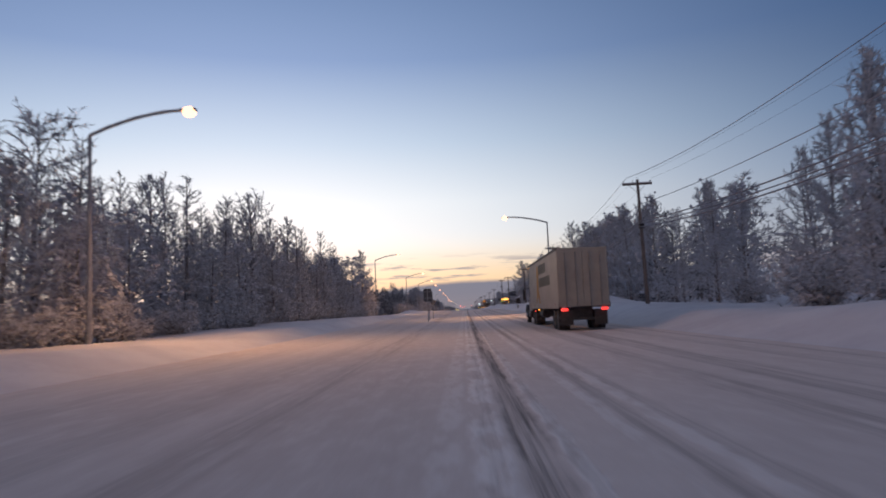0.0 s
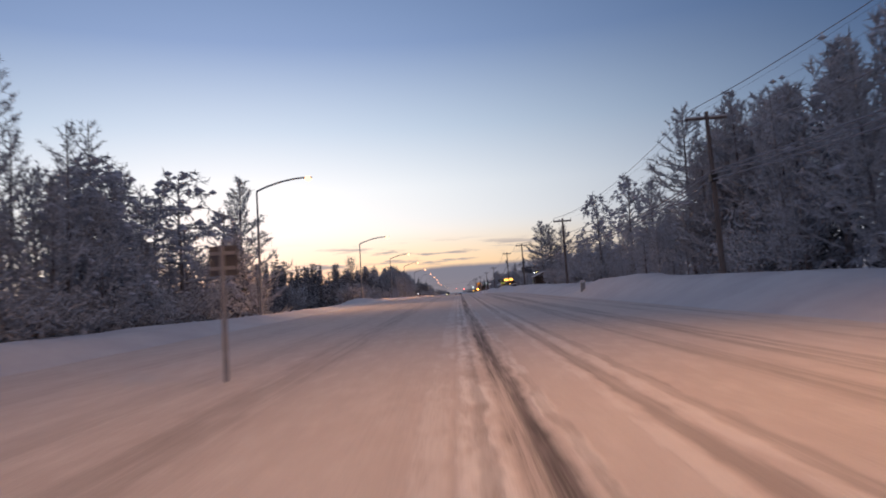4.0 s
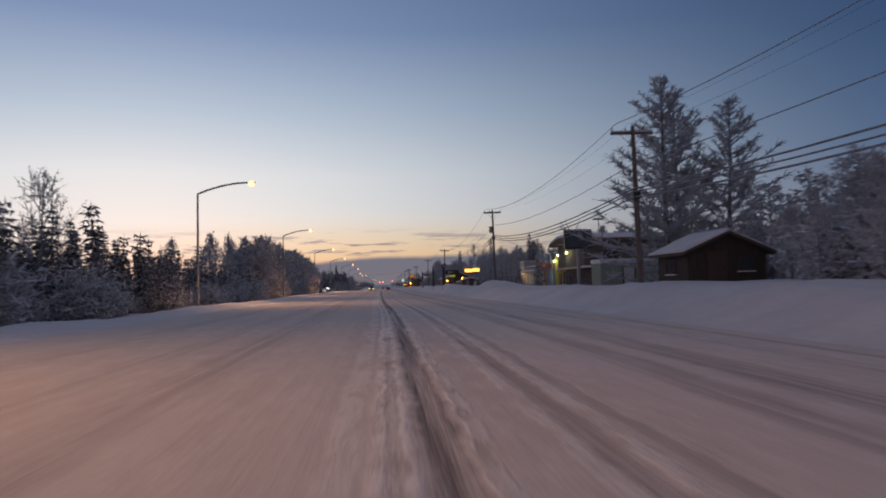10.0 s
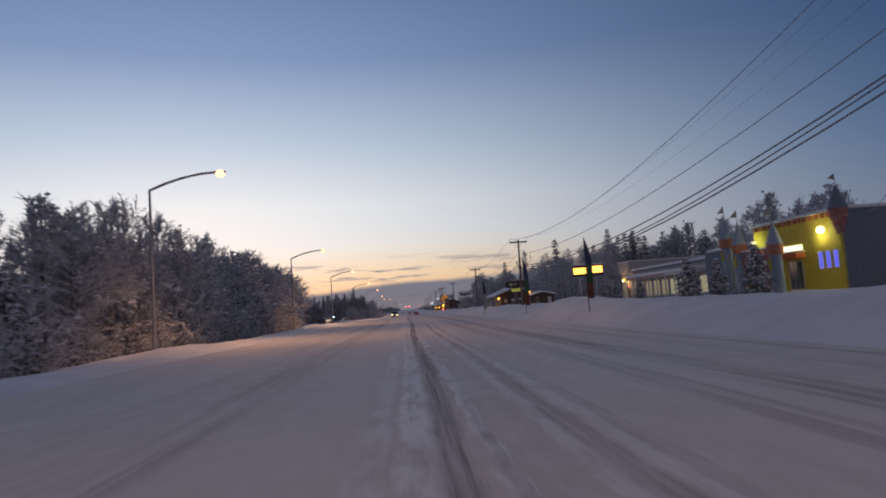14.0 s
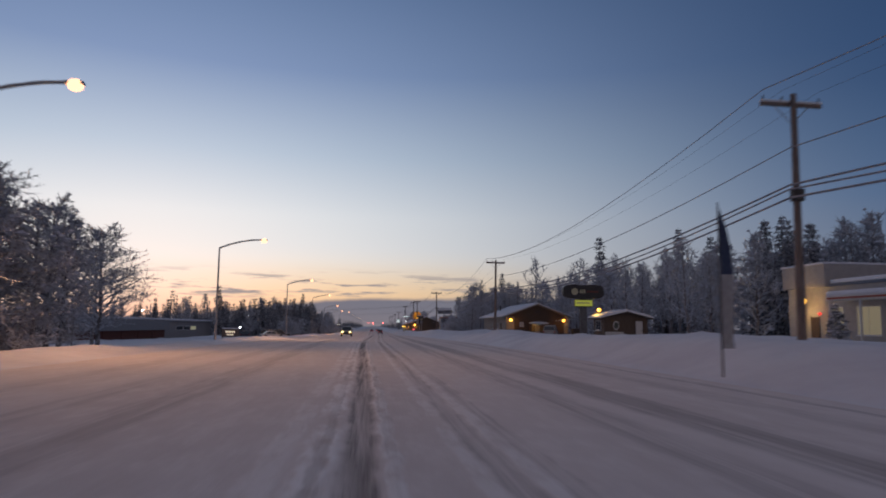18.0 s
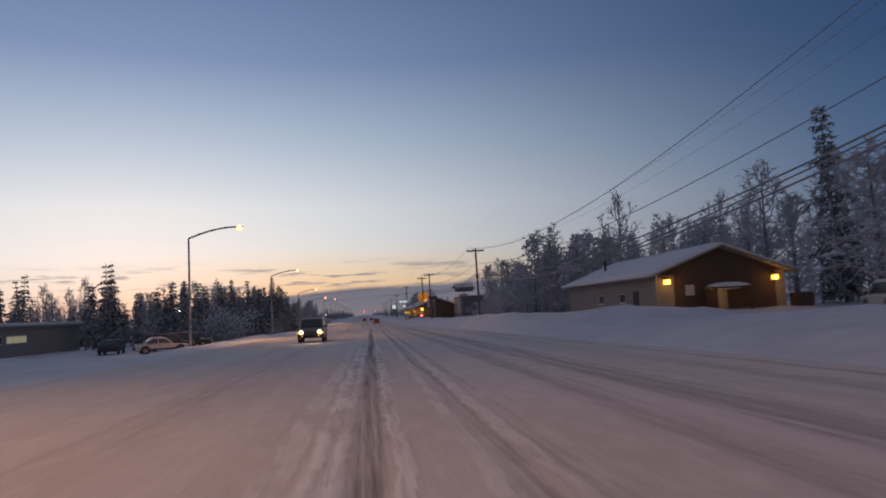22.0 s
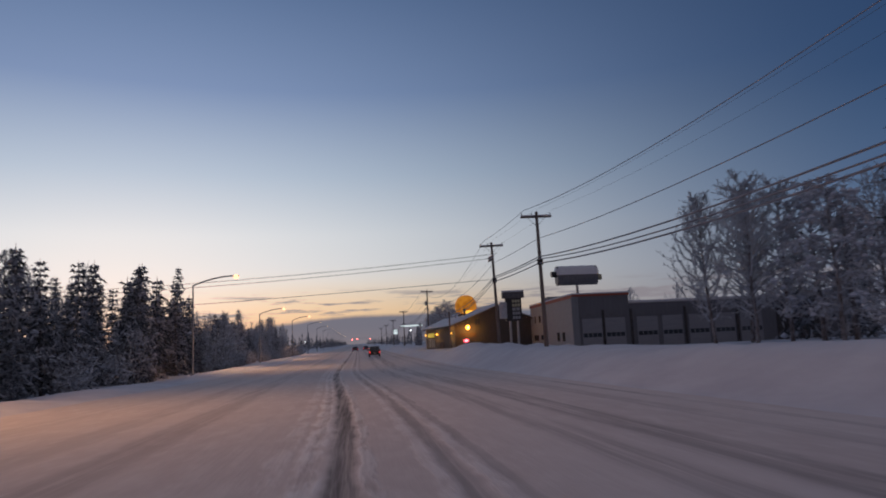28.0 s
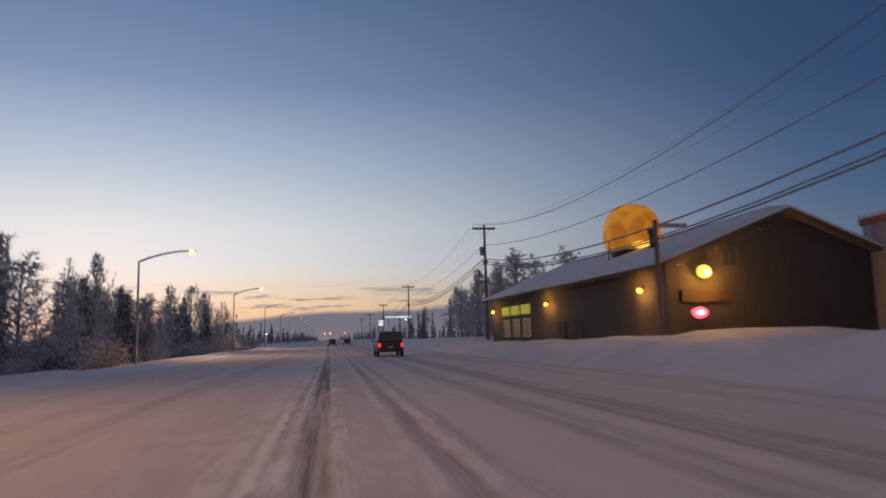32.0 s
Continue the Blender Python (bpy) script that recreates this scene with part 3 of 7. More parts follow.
    if clumps:
        K = Twigs(seed + 2)
        b = K.rng.integers(0, nb, clumps)
        s = K.rng.integers(2, seg + 1, clumps)
        K.blobs(pts[s, b] + K.rng.normal(0, 0.22, (clumps, 3)), 0.10 + 0.17 * K.rng.random(clumps))
        K.build("snow_clumps", CLUMP, root, "clumps of snow on the limbs")
    return root


def spruce(name, h, seed, label, width=0.16, tiers=26, snow=40, ragged=0.35, mat=None, tufts=7, club=False):
    """A narrow northern spruce with drooping, rimed boughs."""
    root = thing(name, 0, -400, 0, label, "tree")
    T, P = make_trunk(h, 0.010 * h + 0.03, seed, 0.008)
    T.build("trunk", BARK, root)
    C = Twigs(seed + 1)
    rng = C.rng
    K = Twigs(seed + 2)
    for i in range(tiers):
        t = 0.07 + 0.92 * (i + rng.random() * 0.6) / tiers
        reach = width * h * (1 - t) ** 0.75 * (1 + ragged * rng.normal()) + 0.10 + 0.012 * h
        if club and t > 0.8:          # the thick tuft that these trees carry at the top
            reach *= 1.7
        reach = max(reach, 0.15)
        nb = 6 if t < 0.8 else 4
        az = rng.random() * 6.28 + np.arange(nb) * 6.28 / nb + rng.normal(0, 0.3, nb)
        Lb = reach * (0.7 + 0.6 * rng.random(nb))
        A = np.repeat(along(P, h, t)[None], nb, 0)
        out = np.stack([np.cos(az), np.sin(az), np.zeros(nb)], -1)
        dz = -0.22 - 0.35 * (1 - t) + (0.9 * max(0, t - 0.85) / 0.15)
        M = A + out * (Lb * 0.55)[:, None] + np.array([0, 0, 1.0]) * (Lb * dz * 0.35)[:, None]
        B = A + out * Lb[:, None] + np.array([0, 0, 1.0]) * (Lb * dz)[:, None]
        C.sticks(A, M, 0.02 + 0.01 * (1 - t), 0.016, 3)
        C.sticks(M, B, 0.016, 0.008, 3)
        m = tufts
        v = 0.18 + 0.82 * rng.random((nb, m, 1))
        S = np.where(v < 0.55, A[:, None] + (M - A)[:, None] * (v / 0.55), M[:, None] + (B - M)[:, None] * ((v - 0.55) / 0.45))
        e = out[:, None] * 0.55 + rng.normal(0, 0.5, (nb, m, 3)) + np.array([0, 0, -0.55])
        e = e.reshape(-1, 3)
        e /= np.linalg.norm(e, axis=1, keepdims=True)
        S = S.reshape(-1, 3)
        size = (0.20 + 0.028 * h * (1 - t) + 0.25 * reach) * (0.6 + 0.8 * rng.random(len(S)))
        C.spikes(S, S + e * size[:, None], 0.045 + 0.04 * rng.random(len(S)) + 0.02 * reach)
        pick = rng.random(nb) < snow / (tiers * 6.0)
        if pick.any():
            K.blobs(M[pick] + (B - M)[pick] * 0.4 + np.array([0, 0, 0.08]), 0.10 + 0.14 * reach * rng.random(pick.sum()) + 0.04)
    C.spikes(along(P, h, np.array([0.97])), along(P, h, np.array([1.0])) + np.array([[0, 0, 0.35]]), 0.05)
    C.build("crown", mat or NEEDLES, root)
    if K.v:
        K.build("snow_clumps", CLUMP, root, "clumps of snow on the boughs")
    return root


def shrub(name, h, seed, label, n=1250, wide=0.75):
    root = thing(name, 0, -400, 0, label, "shrub")
    S = Twigs(seed)
    rng = S.rng
    k = 13
    az = np.arange(k) * 2.4
    tilt = np.radians(15 + 50 * rng.random(k))
    top = np.stack([np.cos(az) * np.sin(tilt) * wide, np.sin(az) * np.sin(tilt) * wide, np.cos(tilt)], -1) * (h * (0.6 + 0.4 * rng.random(k)))[:, None]
    base = rng.normal(0, 0.10 * h, (k, 3)) * np.array([1, 1, 0])
    mid = base * 0.5 + top * 0.5 + rng.normal(0, 0.06 * h, (k, 3))
    S.sticks(base, mid, 0.035, 0.025, 4)
    S.sticks(mid, top, 0.025, 0.012, 4)
    S.build("woody_base", BARK, root)
    C = Twigs(seed + 1)
    rng = C.rng
    i = rng.integers(0, k, n)
    u = (0.12 + 0.88 * rng.random(n))[:, None]
    A = np.where(u < 0.5, base[i] + (mid[i] - base[i]) * u * 2, mid[i] + (top[i] - mid[i]) * (u - 0.5) * 2) + rng.normal(0, 0.11 * h, (n, 3)) * np.array([1, 1, 0.6])
    A[:, 2] = np.maximum(A[:, 2], 0.05)
    e = rng.normal(0, 0.7, (n, 3)) + np.array([0, 0, 0.25])
    e /= np.linalg.norm(e, axis=1, keepdims=True)
    C.spikes(A, A + e * (0.12 * h * (0.4 + rng.random(n)))[:, None], 0.0125 * h * (0.6 + 0.8 * rng.random(n)))
    C.build("crown", FROST_SHRUB, root)
    return root


def larch(name, h, seed, label, spread=0.26, nb=60, low=0.10, lift=12, m=24):
    """A feathery bare larch: a straight leader and many thin upswept boughs set with rime-coated spurs."""
    root = thing(name, 0, -400, 0, label, "tree")
    T, P = make_trunk(h, 0.009 * h + 0.03, seed, 0.012)
    T.build("trunk", BARK, root)
    C = Twigs(seed + 1)
    rng = C.rng
    t = low + (0.985 - low) * ((np.arange(nb) + rng.random(nb)) / nb) ** 0.92
    az = np.arange(nb) * 2.4 + rng.normal(0, 0.45, nb)
    Lb = spread * h * (1 - t) ** 0.85 * (0.55 + 0.75 * rng.random(nb)) + 0.03 * h
    tilt = np.radians(lift - 10 + 30 * t + rng.normal(0, 10, nb))
    pts = [along(P, h, t)]
    seg = 3
    for k in range(seg):
        a = tilt + np.radians(13 * k)
        d = np.stack([np.cos(az) * np.cos(a), np.sin(az) * np.cos(a), np.sin(a)], -1) + rng.normal(0, 0.09, (nb, 3))
        pts.append(pts[-1] + d * (Lb / seg)[:, None])
    r = 0.006 * Lb + 0.016
    for k in range(seg):
        C.sticks(pts[k], pts[k + 1], r * (1 - 0.25 * k), r * (0.75 - 0.25 * k) + 0.004, 3)
    pts = np.array(pts)
    b = rng.choice(nb, nb * m, p=Lb / Lb.sum())
    u = (0.10 + 0.90 * rng.random(nb * m)) * seg * 0.999
    i = u.astype(int)
    f = (u - i)[:, None]
    S = pts[i, b] * (1 - f) + pts[i + 1, b] * f
    d = pts[i + 1, b] - pts[i, b]
    d /= np.linalg.norm(d, axis=1, keepdims=True)
    e = d * 0.75 + rng.normal(0, 0.55, S.shape) + np.array([0, 0, 0.22])
    e /= np.linalg.norm(e, axis=1, keepdims=True)
    size = (0.20 + 0.14 * Lb[b] * rng.random(nb * m)) * (0.6 + 0.8 * rng.random(nb * m))
    Q = S + e * size[:, None]
    C.spikes(S, Q, 0.022 + 0.012 * rng.random(nb * m))
    # short spurs on the side shoots
    v = rng.random((nb * m, 3, 1)) * 0.9
    A = (S[:, None] * (1 - v) + Q[:, None] * v).reshape(-1, 3)
    e2 = np.repeat(e, 3, 0) * 0.6 + rng.normal(0, 0.6, A.shape) + np.array([0, 0, 0.15])
    e2 /= np.linalg.norm(e2, axis=1, keepdims=True)
    C.spikes(A, A + e2 * (0.10 + 0.18 * rng.random(len(A)))[:, None], 0.018)
    C.spikes(along(P, h, np.array([0.97])), along(P, h, np.array([1.0])) + np.array([[0, 0, 0.4]]), 0.04)
    C.build("crown", FROST, root)
    return root


BIRCH_LABEL = "leafless broadleaf tree thick with white hoar frost"
WEEP_LABEL = "birch bent under snow with drooping frosted limbs"
SPRUCE_LABEL = "narrow dark spruce dusted with frost and snow"
SHRUB_LABEL = "dense low shrub covered in pale hoar frost"
BUSHY_LABEL = "bushy young tree packed with frost and snow"
BLACK_LABEL = "thin stunted black spruce with frosted twigs"
SNOWY_LABEL = "young spruce with boughs bowed under heavy snow"
TALL_LABEL = "tall dark spruce with snow lying along its boughs"
LARCH_LABEL = "tall feathery larch white with hoar frost"
KINDS = {
    "larch": [larch("frosted_larch", 13, 161, LARCH_LABEL), larch("frosted_larch", 13, 167, LARCH_LABEL, 0.30, 56, lift=16), larch("frosted_larch", 13, 173, LARCH_LABEL, 0.23, 62, lift=8)],
    "widelarch": [larch("frosted_larch", 13, 181, LARCH_LABEL, 0.34, 96, 0.08, 14, 40), larch("frosted_larch", 13, 187, LARCH_LABEL, 0.31, 100, 0.06, 18, 40)],
    "birch": [birch("frosted_tree", 12, 11, BIRCH_LABEL), birch("frosted_tree", 12, 23, BIRCH_LABEL, spread=0.36, nb=40), birch("frosted_tree", 12, 37, BIRCH_LABEL, spread=0.48, nb=34),
              birch("frosted_tree", 12, 41, BIRCH_LABEL, droop=0.18, spread=0.40, nb=36)],
    "finebirch": [birch("frosted_tree", 12, 59, BIRCH_LABEL, spread=0.44, nb=46, dense=11, m=12, twig=0.24, thin=0.6, coat=60), birch("frosted_tree", 12, 61, BIRCH_LABEL, droop=0.12, spread=0.42, nb=46, dense=11, m=12, twig=0.24, thin=0.6, coat=60)],
    "backbirch": [birch("frosted_tree", 12, 43, BIRCH_LABEL, spread=0.38, nb=30, dense=5, m=4, twig=0.5), birch("frosted_tree", 12, 47, BIRCH_LABEL, spread=0.44, nb=30, dense=5, m=4, twig=0.5)],
    "weep": [birch("snow_bent_birch", 10, 53, WEEP_LABEL, droop=0.55, spread=0.38, nb=32, dense=8, clumps=150), birch("snow_bent_birch", 10, 67, WEEP_LABEL, droop=0.75, spread=0.36, nb=34, dense=8, clumps=190)],
    "bushy": [birch("bushy_frosted_tree", 9, 71, BUSHY_LABEL, spread=0.38, nb=40, dense=7, m=4, twig=0.46, clumps=60, low=0.06, mat=FROST_SHRUB),
              birch("bushy_frosted_tree", 9, 83, BUSHY_LABEL, droop=0.25, spread=0.36, nb=40, dense=7, m=4, twig=0.44, clumps=80, low=0.06, mat=FROST_SHRUB)],
    "spruce": [spruce("spruce_tree", 11, 91, SPRUCE_LABEL, width=0.13, ragged=0.45), spruce("spruce_tree", 11, 97, SPRUCE_LABEL, width=0.095, tiers=28), spruce("spruce_tree", 11, 103, SPRUCE_LABEL, width=0.11, ragged=0.55)],
    "backspruce": [spruce("spruce_tree", 11, 105, SPRUCE_LABEL, tiers=20, tufts=5, snow=20), spruce("spruce_tree", 11, 107, SPRUCE_LABEL, width=0.13, tiers=21, tufts=5, snow=20)],
    "black": [spruce("black_spruce", 7, 111, BLACK_LABEL, width=0.07, tiers=22, ragged=0.5, snow=14, tufts=5, club=True), spruce("black_spruce", 7, 117, BLACK_LABEL, width=0.085, tiers=21, ragged=0.7, snow=14, tufts=5, club=True), spruce("black_spruce", 7, 119, BLACK_LABEL, width=0.06, tiers=20, ragged=0.6, snow=10, tufts=5)],
    "snowy": [spruce("snowy_spruce", 4, 123, SNOWY_LABEL, width=0.26, tiers=15, snow=90, tufts=8), spruce("snowy_spruce", 4, 129, SNOWY_LABEL, width=0.22, tiers=15, snow=80, tufts=8)],
    "bigspruce": [spruce("tall_spruce", 19, 131, TALL_LABEL, width=0.135, tiers=44, snow=170, tufts=8), spruce("tall_spruce", 19, 137, TALL_LABEL, width=0.11, tiers=44, snow=130, tufts=8)],
    "shrub": [shrub("frosted_shrub", 3, 141, SHRUB_LABEL), shrub("frosted_shrub", 3, 147, SHRUB_LABEL, n=1350, wide=0.95), shrub("frosted_shrub", 3, 153, SHRUB_LABEL, n=1100, wide=0.6)],
}
NOMINAL = {"larch": 13, "widelarch": 13, "birch": 12, "weep": 10, "bushy": 9, "spruce": 11, "black": 7, "snowy": 4, "bigspruce": 19, "shrub": 3, "backbirch": 12, "finebirch": 12, "backspruce": 11}
GROUPS = {"larch": "frosted larches", "widelarch": "frosted larches", "birch": "frosted trees beside the road", "weep": "snow-bent birches", "bushy": "bushy frosted trees", "spruce": "spruces beside the road", "black": "black spruces",
          "snowy": "young spruces by the shops", "bigspruce": "tall spruces", "shrub": "frosted shrubs", "backbirch": "frosted trees beside the road", "finebirch": "frosted trees beside the road", "backspruce": "spruces beside the road"}
tree_rng = random.Random(5)
PLANTED = {}


def plant(kind, x, y, h, wide=1.0):
    if kind in ("birch", "spruce") and abs(x) > 27:
        kind = "back" + kind
    i = tree_rng.randrange(len(KINDS[kind]))
    src = KINDS[kind][i]
    s = h / NOMINAL[kind]
    m = Matrix.LocRotScale((x, y, land(x, y) - 0.12), Euler((radians(tree_rng.uniform(-2, 2)), radians(tree_rng.uniform(-2, 2)), tree_rng.uniform(0, 6.28))), None)
    if (kind, i) not in PLANTED:          # the first of each is the model itself
        PLANTED[kind, i] = True
        ob = src
        ob.matrix_basis = m
    else:
        ob = copy_thing(src, m)
    ob.scale = (s * wide, s * wide, s)
    ob["group"] = GROUPS[kind]
    return ob


def scatter(n, x0, x1, y0, y1, kinds, h0, h1, gap=1.6, wide=1.0):
    """n trees of the given kinds in a stretch of land, none nearer to another than gap."""
    spots, tries = [], 0
    while len(spots) < n and tries < n * 30:
        tries += 1
        x, y = tree_rng.uniform(x0, x1), tree_rng.uniform(y0, y1)
        if all((x - a) ** 2 + (y - b) ** 2 > gap * gap for a, b in spots):
            spots.append((x, y))
    for x, y in spots:
        plant(tree_rng.choice(kinds), x, y, tree_rng.uniform(h0, h1), wide * tree_rng.uniform(0.85, 1.2))


def plant_all():
    F, L, D = "finebirch", "larch", "widelarch"
    B, W, U, S, K, Y, T, R = "birch", "weep", "bushy", "spruce", "black", "snowy", "bigspruce", "shrub"
    # west side, woods before the first bend in the tree line
    scatter(40, -27, -21.0, 22, 122, [L, L, L, L, B], 9.5, 12.2, 2.3, 1.1)
    scatter(10, -27, -21.5, -6, 26, [L, L, D], 11.0, 14.0, 2.6)
    scatter(30, -38, -27, -6, 128, [B, B, U, S], 10.5, 13.0, 3.2)
    scatter(46, -23.5, -19.5, 0, 124, [U, U, W, U], 5.5, 8.6, 1.9, 1.2)
    scatter(40, -20.5, -18.6, 8, 124, [R], 2.0, 3.6, 1.7, 1.2)
    for x, y, h in ((-23, 88, 13.6), (-22.3, 105, 13.8), (-22.6, 96, 13.2), (-22.2, 114, 13.2), (-24.5, 55, 12.2), (-23.5, 72, 12.4), (-22.6, 80, 12.4), (-23.0, 64, 12.3)):
        plant(tree_rng.choice([L, L, D]), x, y, h)
    for x, y, h in ((-20.0, 122, 11.4), (-23, 117, 11.0), (-19.6, 129, 9.5), (-24.5, 127, 10.5), (-21, 112, 10.5)):
        plant(W, x, y, h, 1.2)
    plant(D, -21.2, 139.5, 14.2, 1.15)
    plant(S, -19.6, 133, 9.0)
    plant(U, -18.8, 137, 5.0)
    # open bog with thin spruces
    scatter(64, -44, -28, 142, 246, [K, K, K, S], 5.0, 8.0, 1.4)
    scatter(76, -29, -20.5, 146, 246, [K, K, K, K, S], 4.6, 7.8, 1.1, 1.0)
    scatter(24, -64, -45, 140, 250, [K, K, S], 6.0, 8.5, 2.0)
    scatter(26, -25, -18.5, 158, 246, [K, Y, R, R], 2.6, 5.0, 1.7, 1.2)
    scatter(16, -31, -22, 150, 236, [R, K], 1.6, 3.4, 2.0)
    plant(S, -30.4, 188, 9.7)
    for x, y, h in ((-31, 193, 7.6), (-29, 197, 7.0), (-27, 203, 6.6), (-29, 210, 8.0)):
        plant(S, x, y, h)
    scatter(10, -27, -20, 204, 246, [S, K], 6.5, 8.8, 2.2)
    plant(B, -24, 228, 9.8)
    plant(B, -26, 221, 8.6)
    scatter(12, -24, -18.5, 214, 250, [R, R, U], 2.2, 4.2, 1.8)
    # thick young growth
    scatter(46, -24.5, -18.8, 291, 368, [U, W, U, W], 8.0, 10.4, 2.0, 1.3)
    scatter(10, -26, -20, 274, 290, [K, K, Y], 3.6, 6.0, 1.6)
    scatter(40, -27, -19.0, 238, 276, [K, K, K, S], 4.6, 6.8, 1.1, 1.0)
    for x, y, h in ((-20.2, 366, 9.6), (-22.5, 371, 8.6), (-21.0, 359, 10.2), (-20.5, 375, 9.2), (-22.5, 379, 8.2), (-20.8, 340, 10.6), (-21.5, 310, 11.0), (-20.5, 293, 9.4), (-21.8, 301, 10.8), (-22, 325, 11.0)):
        plant(F, x, y, h, 1.35)
    scatter(18, -36, -27, 292, 362, [B, S, U], 9.5, 11.6, 2.6)
    scatter(16, -38, -27, 244, 292, [K, K, S], 5.5, 7.6, 2.2)
    scatter(40, -20.5, -17.8, 250, 368, [R, R, U], 2.0, 4.4, 1.7, 1.2)
    for x, y, h in ((-20, 300, 10.6), (-21.5, 296, 9.6), (-20, 318, 9.6), (-20.6, 336, 10.0)):
        plant(B, x, y, h)
    # beyond the yard
    scatter(60, -86, -62, 372, 560, [S, S, K, B], 6.5, 9.0, 2.6)
    scatter(56, -64, -40, 490, 570, [S, K, S, B], 7.0, 9.5, 2.2)
    # spruce woods to the end
    scatter(26, -34, -22.5, 476, 524, [S, K, K, B], 6.0, 8.8, 1.8)
    scatter(34, -34, -21.5, 520, 606, [S, S, K, B], 8.0, 12.0, 1.9)
    scatter(40, -54, -34, 470, 640, [S, S, B], 9.0, 13.0, 2.8)
    scatter(26, -23, -19.5, 470, 606, [K, S, R], 3.5, 7.5, 1.8)
    for x, y, h in ((-29.0, 608.8, 17.2), (-33, 602, 14.5), (-36, 590, 13.5), (-34, 576, 12.5), (-38, 560, 12.0)):
        plant(T, x, y, h)
    for x, y, h in ((-20.5, 561, 11.6), (-22, 566, 12.4), (-23.2, 571, 11.8), (-20.8, 577, 11.0), (-24.5, 560, 12.0), (-21, 548, 10.4), (-22.5, 541, 10.8), (-21.5, 586, 10.4), (-23, 593, 10.0)):
        plant(S, x, y, h, 1.15)
    scatter(22, -28, -21, 520, 606, [S, S, K], 8.5, 11.5, 1.9, 1.1)
    scatter(30, -30, -20.5, 606, 720, [L, L, S, B], 7.4, 10.8, 2.0)
    scatter(28, -21.5, -18.2, 600, 720, [R, R, U], 2.0, 4.6, 1.9, 1.2)
    scatter(14, -44, -30, 640, 720, [S, B], 9, 12.5, 3.0)
    scatter(34, -26, -20.5, 584, 680, [U, L, S, S], 6.6, 8.8, 1.8, 1.1)
    # east side
    scatter(26, 21, 27, 0, 132, [L, L, D, U], 11.0, 13.5, 2.6)
    scatter(30, 27, 40, 0, 140, [B, S, U], 11.0, 14.0, 3.0)
    scatter(12, 22.5, 30, 104, 138, [U, B, U], 11.5, 14.6, 2.6, 1.3)
    scatter(26, 18.5, 22, 20, 146, [R, U, U], 2.6, 6.0, 2.0, 1.15)
    for x, y, h in ((22.3, 136.5, 16.4), (25.5, 134, 16.0), (24, 128, 15.5), (28, 139, 15.0), (26.5, 130, 16.0), (22.0, 131.5, 12.0)):
        plant(D, x, y, h, 1.15)
    plant(W, 20.4, 150.5, 12.2, 1.0)
    plant(B, 23.4, 153, 11.4, 1.2)
    plant(W, 20.2, 166, 12.3, 1.05)
    plant(W, 21.5, 172, 9.0)
    scatter(16, 23, 32, 148, 206, [U, B, W, B], 6.4, 8.2, 2.6)
    scatter(30, 18.0, 24, 140, 206, [R, U], 2.6, 4.6, 1.9, 1.2)
    scatter(20, 30, 48, 150, 240, [B, S, U], 9.0, 12.0, 3.0)
    for x, y, h in ((19.4, 221.5, 14.2), (21.6, 224.5, 13.8), (24.0, 222, 13.0)):
        plant(D, x, y, h, 1.5)
    scatter(8, 22, 31, 214, 229, [R, U], 3.0, 6.0, 2.0)
    scatter(26, 19.6, 27, 176, 216, [U, U, W], 4.6, 6.6, 1.9, 1.25)
    for x, y, h in ((17.6, 203, 3.0), (19.6, 208, 3.4), (17.2, 199, 3.0), (21.5, 206, 5.0), (22.0, 210, 4.6)):
        plant(U, x, y, h, 1.2)
    # young spruces before the shops
    for x, y, h in ((20.9, 300.6, 3.0), (27.0, 308.3, 3.4), (28.6, 317.5, 3.3), (24.6, 322, 2.6), (24.4, 330, 2.6), (25.2, 338, 2.4), (31.0, 309.5, 4.6), (26.5, 347, 2.3), (27.5, 358, 2.4)):
        plant(Y, x, y, h)
    # woods behind the shops
    scatter(34, 62, 92, 286, 470, [B, S, B], 9, 13, 3.4)
    scatter(44, 40, 62, 396, 442, [B, U, B], 9, 13, 2.6, 1.15)
    scatter(40, 42, 64, 440, 520, [B, U, S, B], 10.5, 15, 2.8, 1.15)
    scatter(14, 38, 44, 448, 526, [B, U], 6, 10, 2.6)
    plant(T, 44.7, 447.7, 19.2, 0.95)
    for x, y, h in ((60, 446.7, 21.0), (52, 436, 16.0), (57, 430, 17.5), (50, 401.8, 15.4), (50.6, 399.4, 15.6), (50, 397, 14.7), (50, 393.3, 13.6), (52.5, 395.8, 14.0), (54, 408, 16.5), (66, 420, 17)):
        plant(T, x, y, h)
    plant(B, 43.9, 501.5, 19.5)
    scatter(28, 24, 40, 472, 503, [L, U, W, D], 8.0, 13.0, 2.3)
    scatter(16, 18.5, 26, 474, 506, [R, U], 2.6, 5.0, 2.0, 1.2)
    for x, y, h in ((31, 539, 12.6), (29, 541.5, 11.4), (33, 543, 12.0), (34.5, 540, 12.4)):
        plant(F, x, y, h)
    for x, y, h in ((33.5, 533, 11.4), (36, 535, 11.0), (35.0, 537, 12.0)):
        plant(W, x, y, h, 1.15)
    plant(T, 41.1, 533.8, 19.6)
    scatter(16, 40, 70, 528, 560, [B, S], 10, 15, 3.4)
    scatter(16, 60, 90, 560, 660, [B, S], 8, 12, 3.6)
    scatter(16, 17, 26, 628, 668, [B, U, U], 6.5, 9.5, 2.2)
    scatter(14, 20, 40, 665, 730, [B, S, U], 6, 9, 2.8)
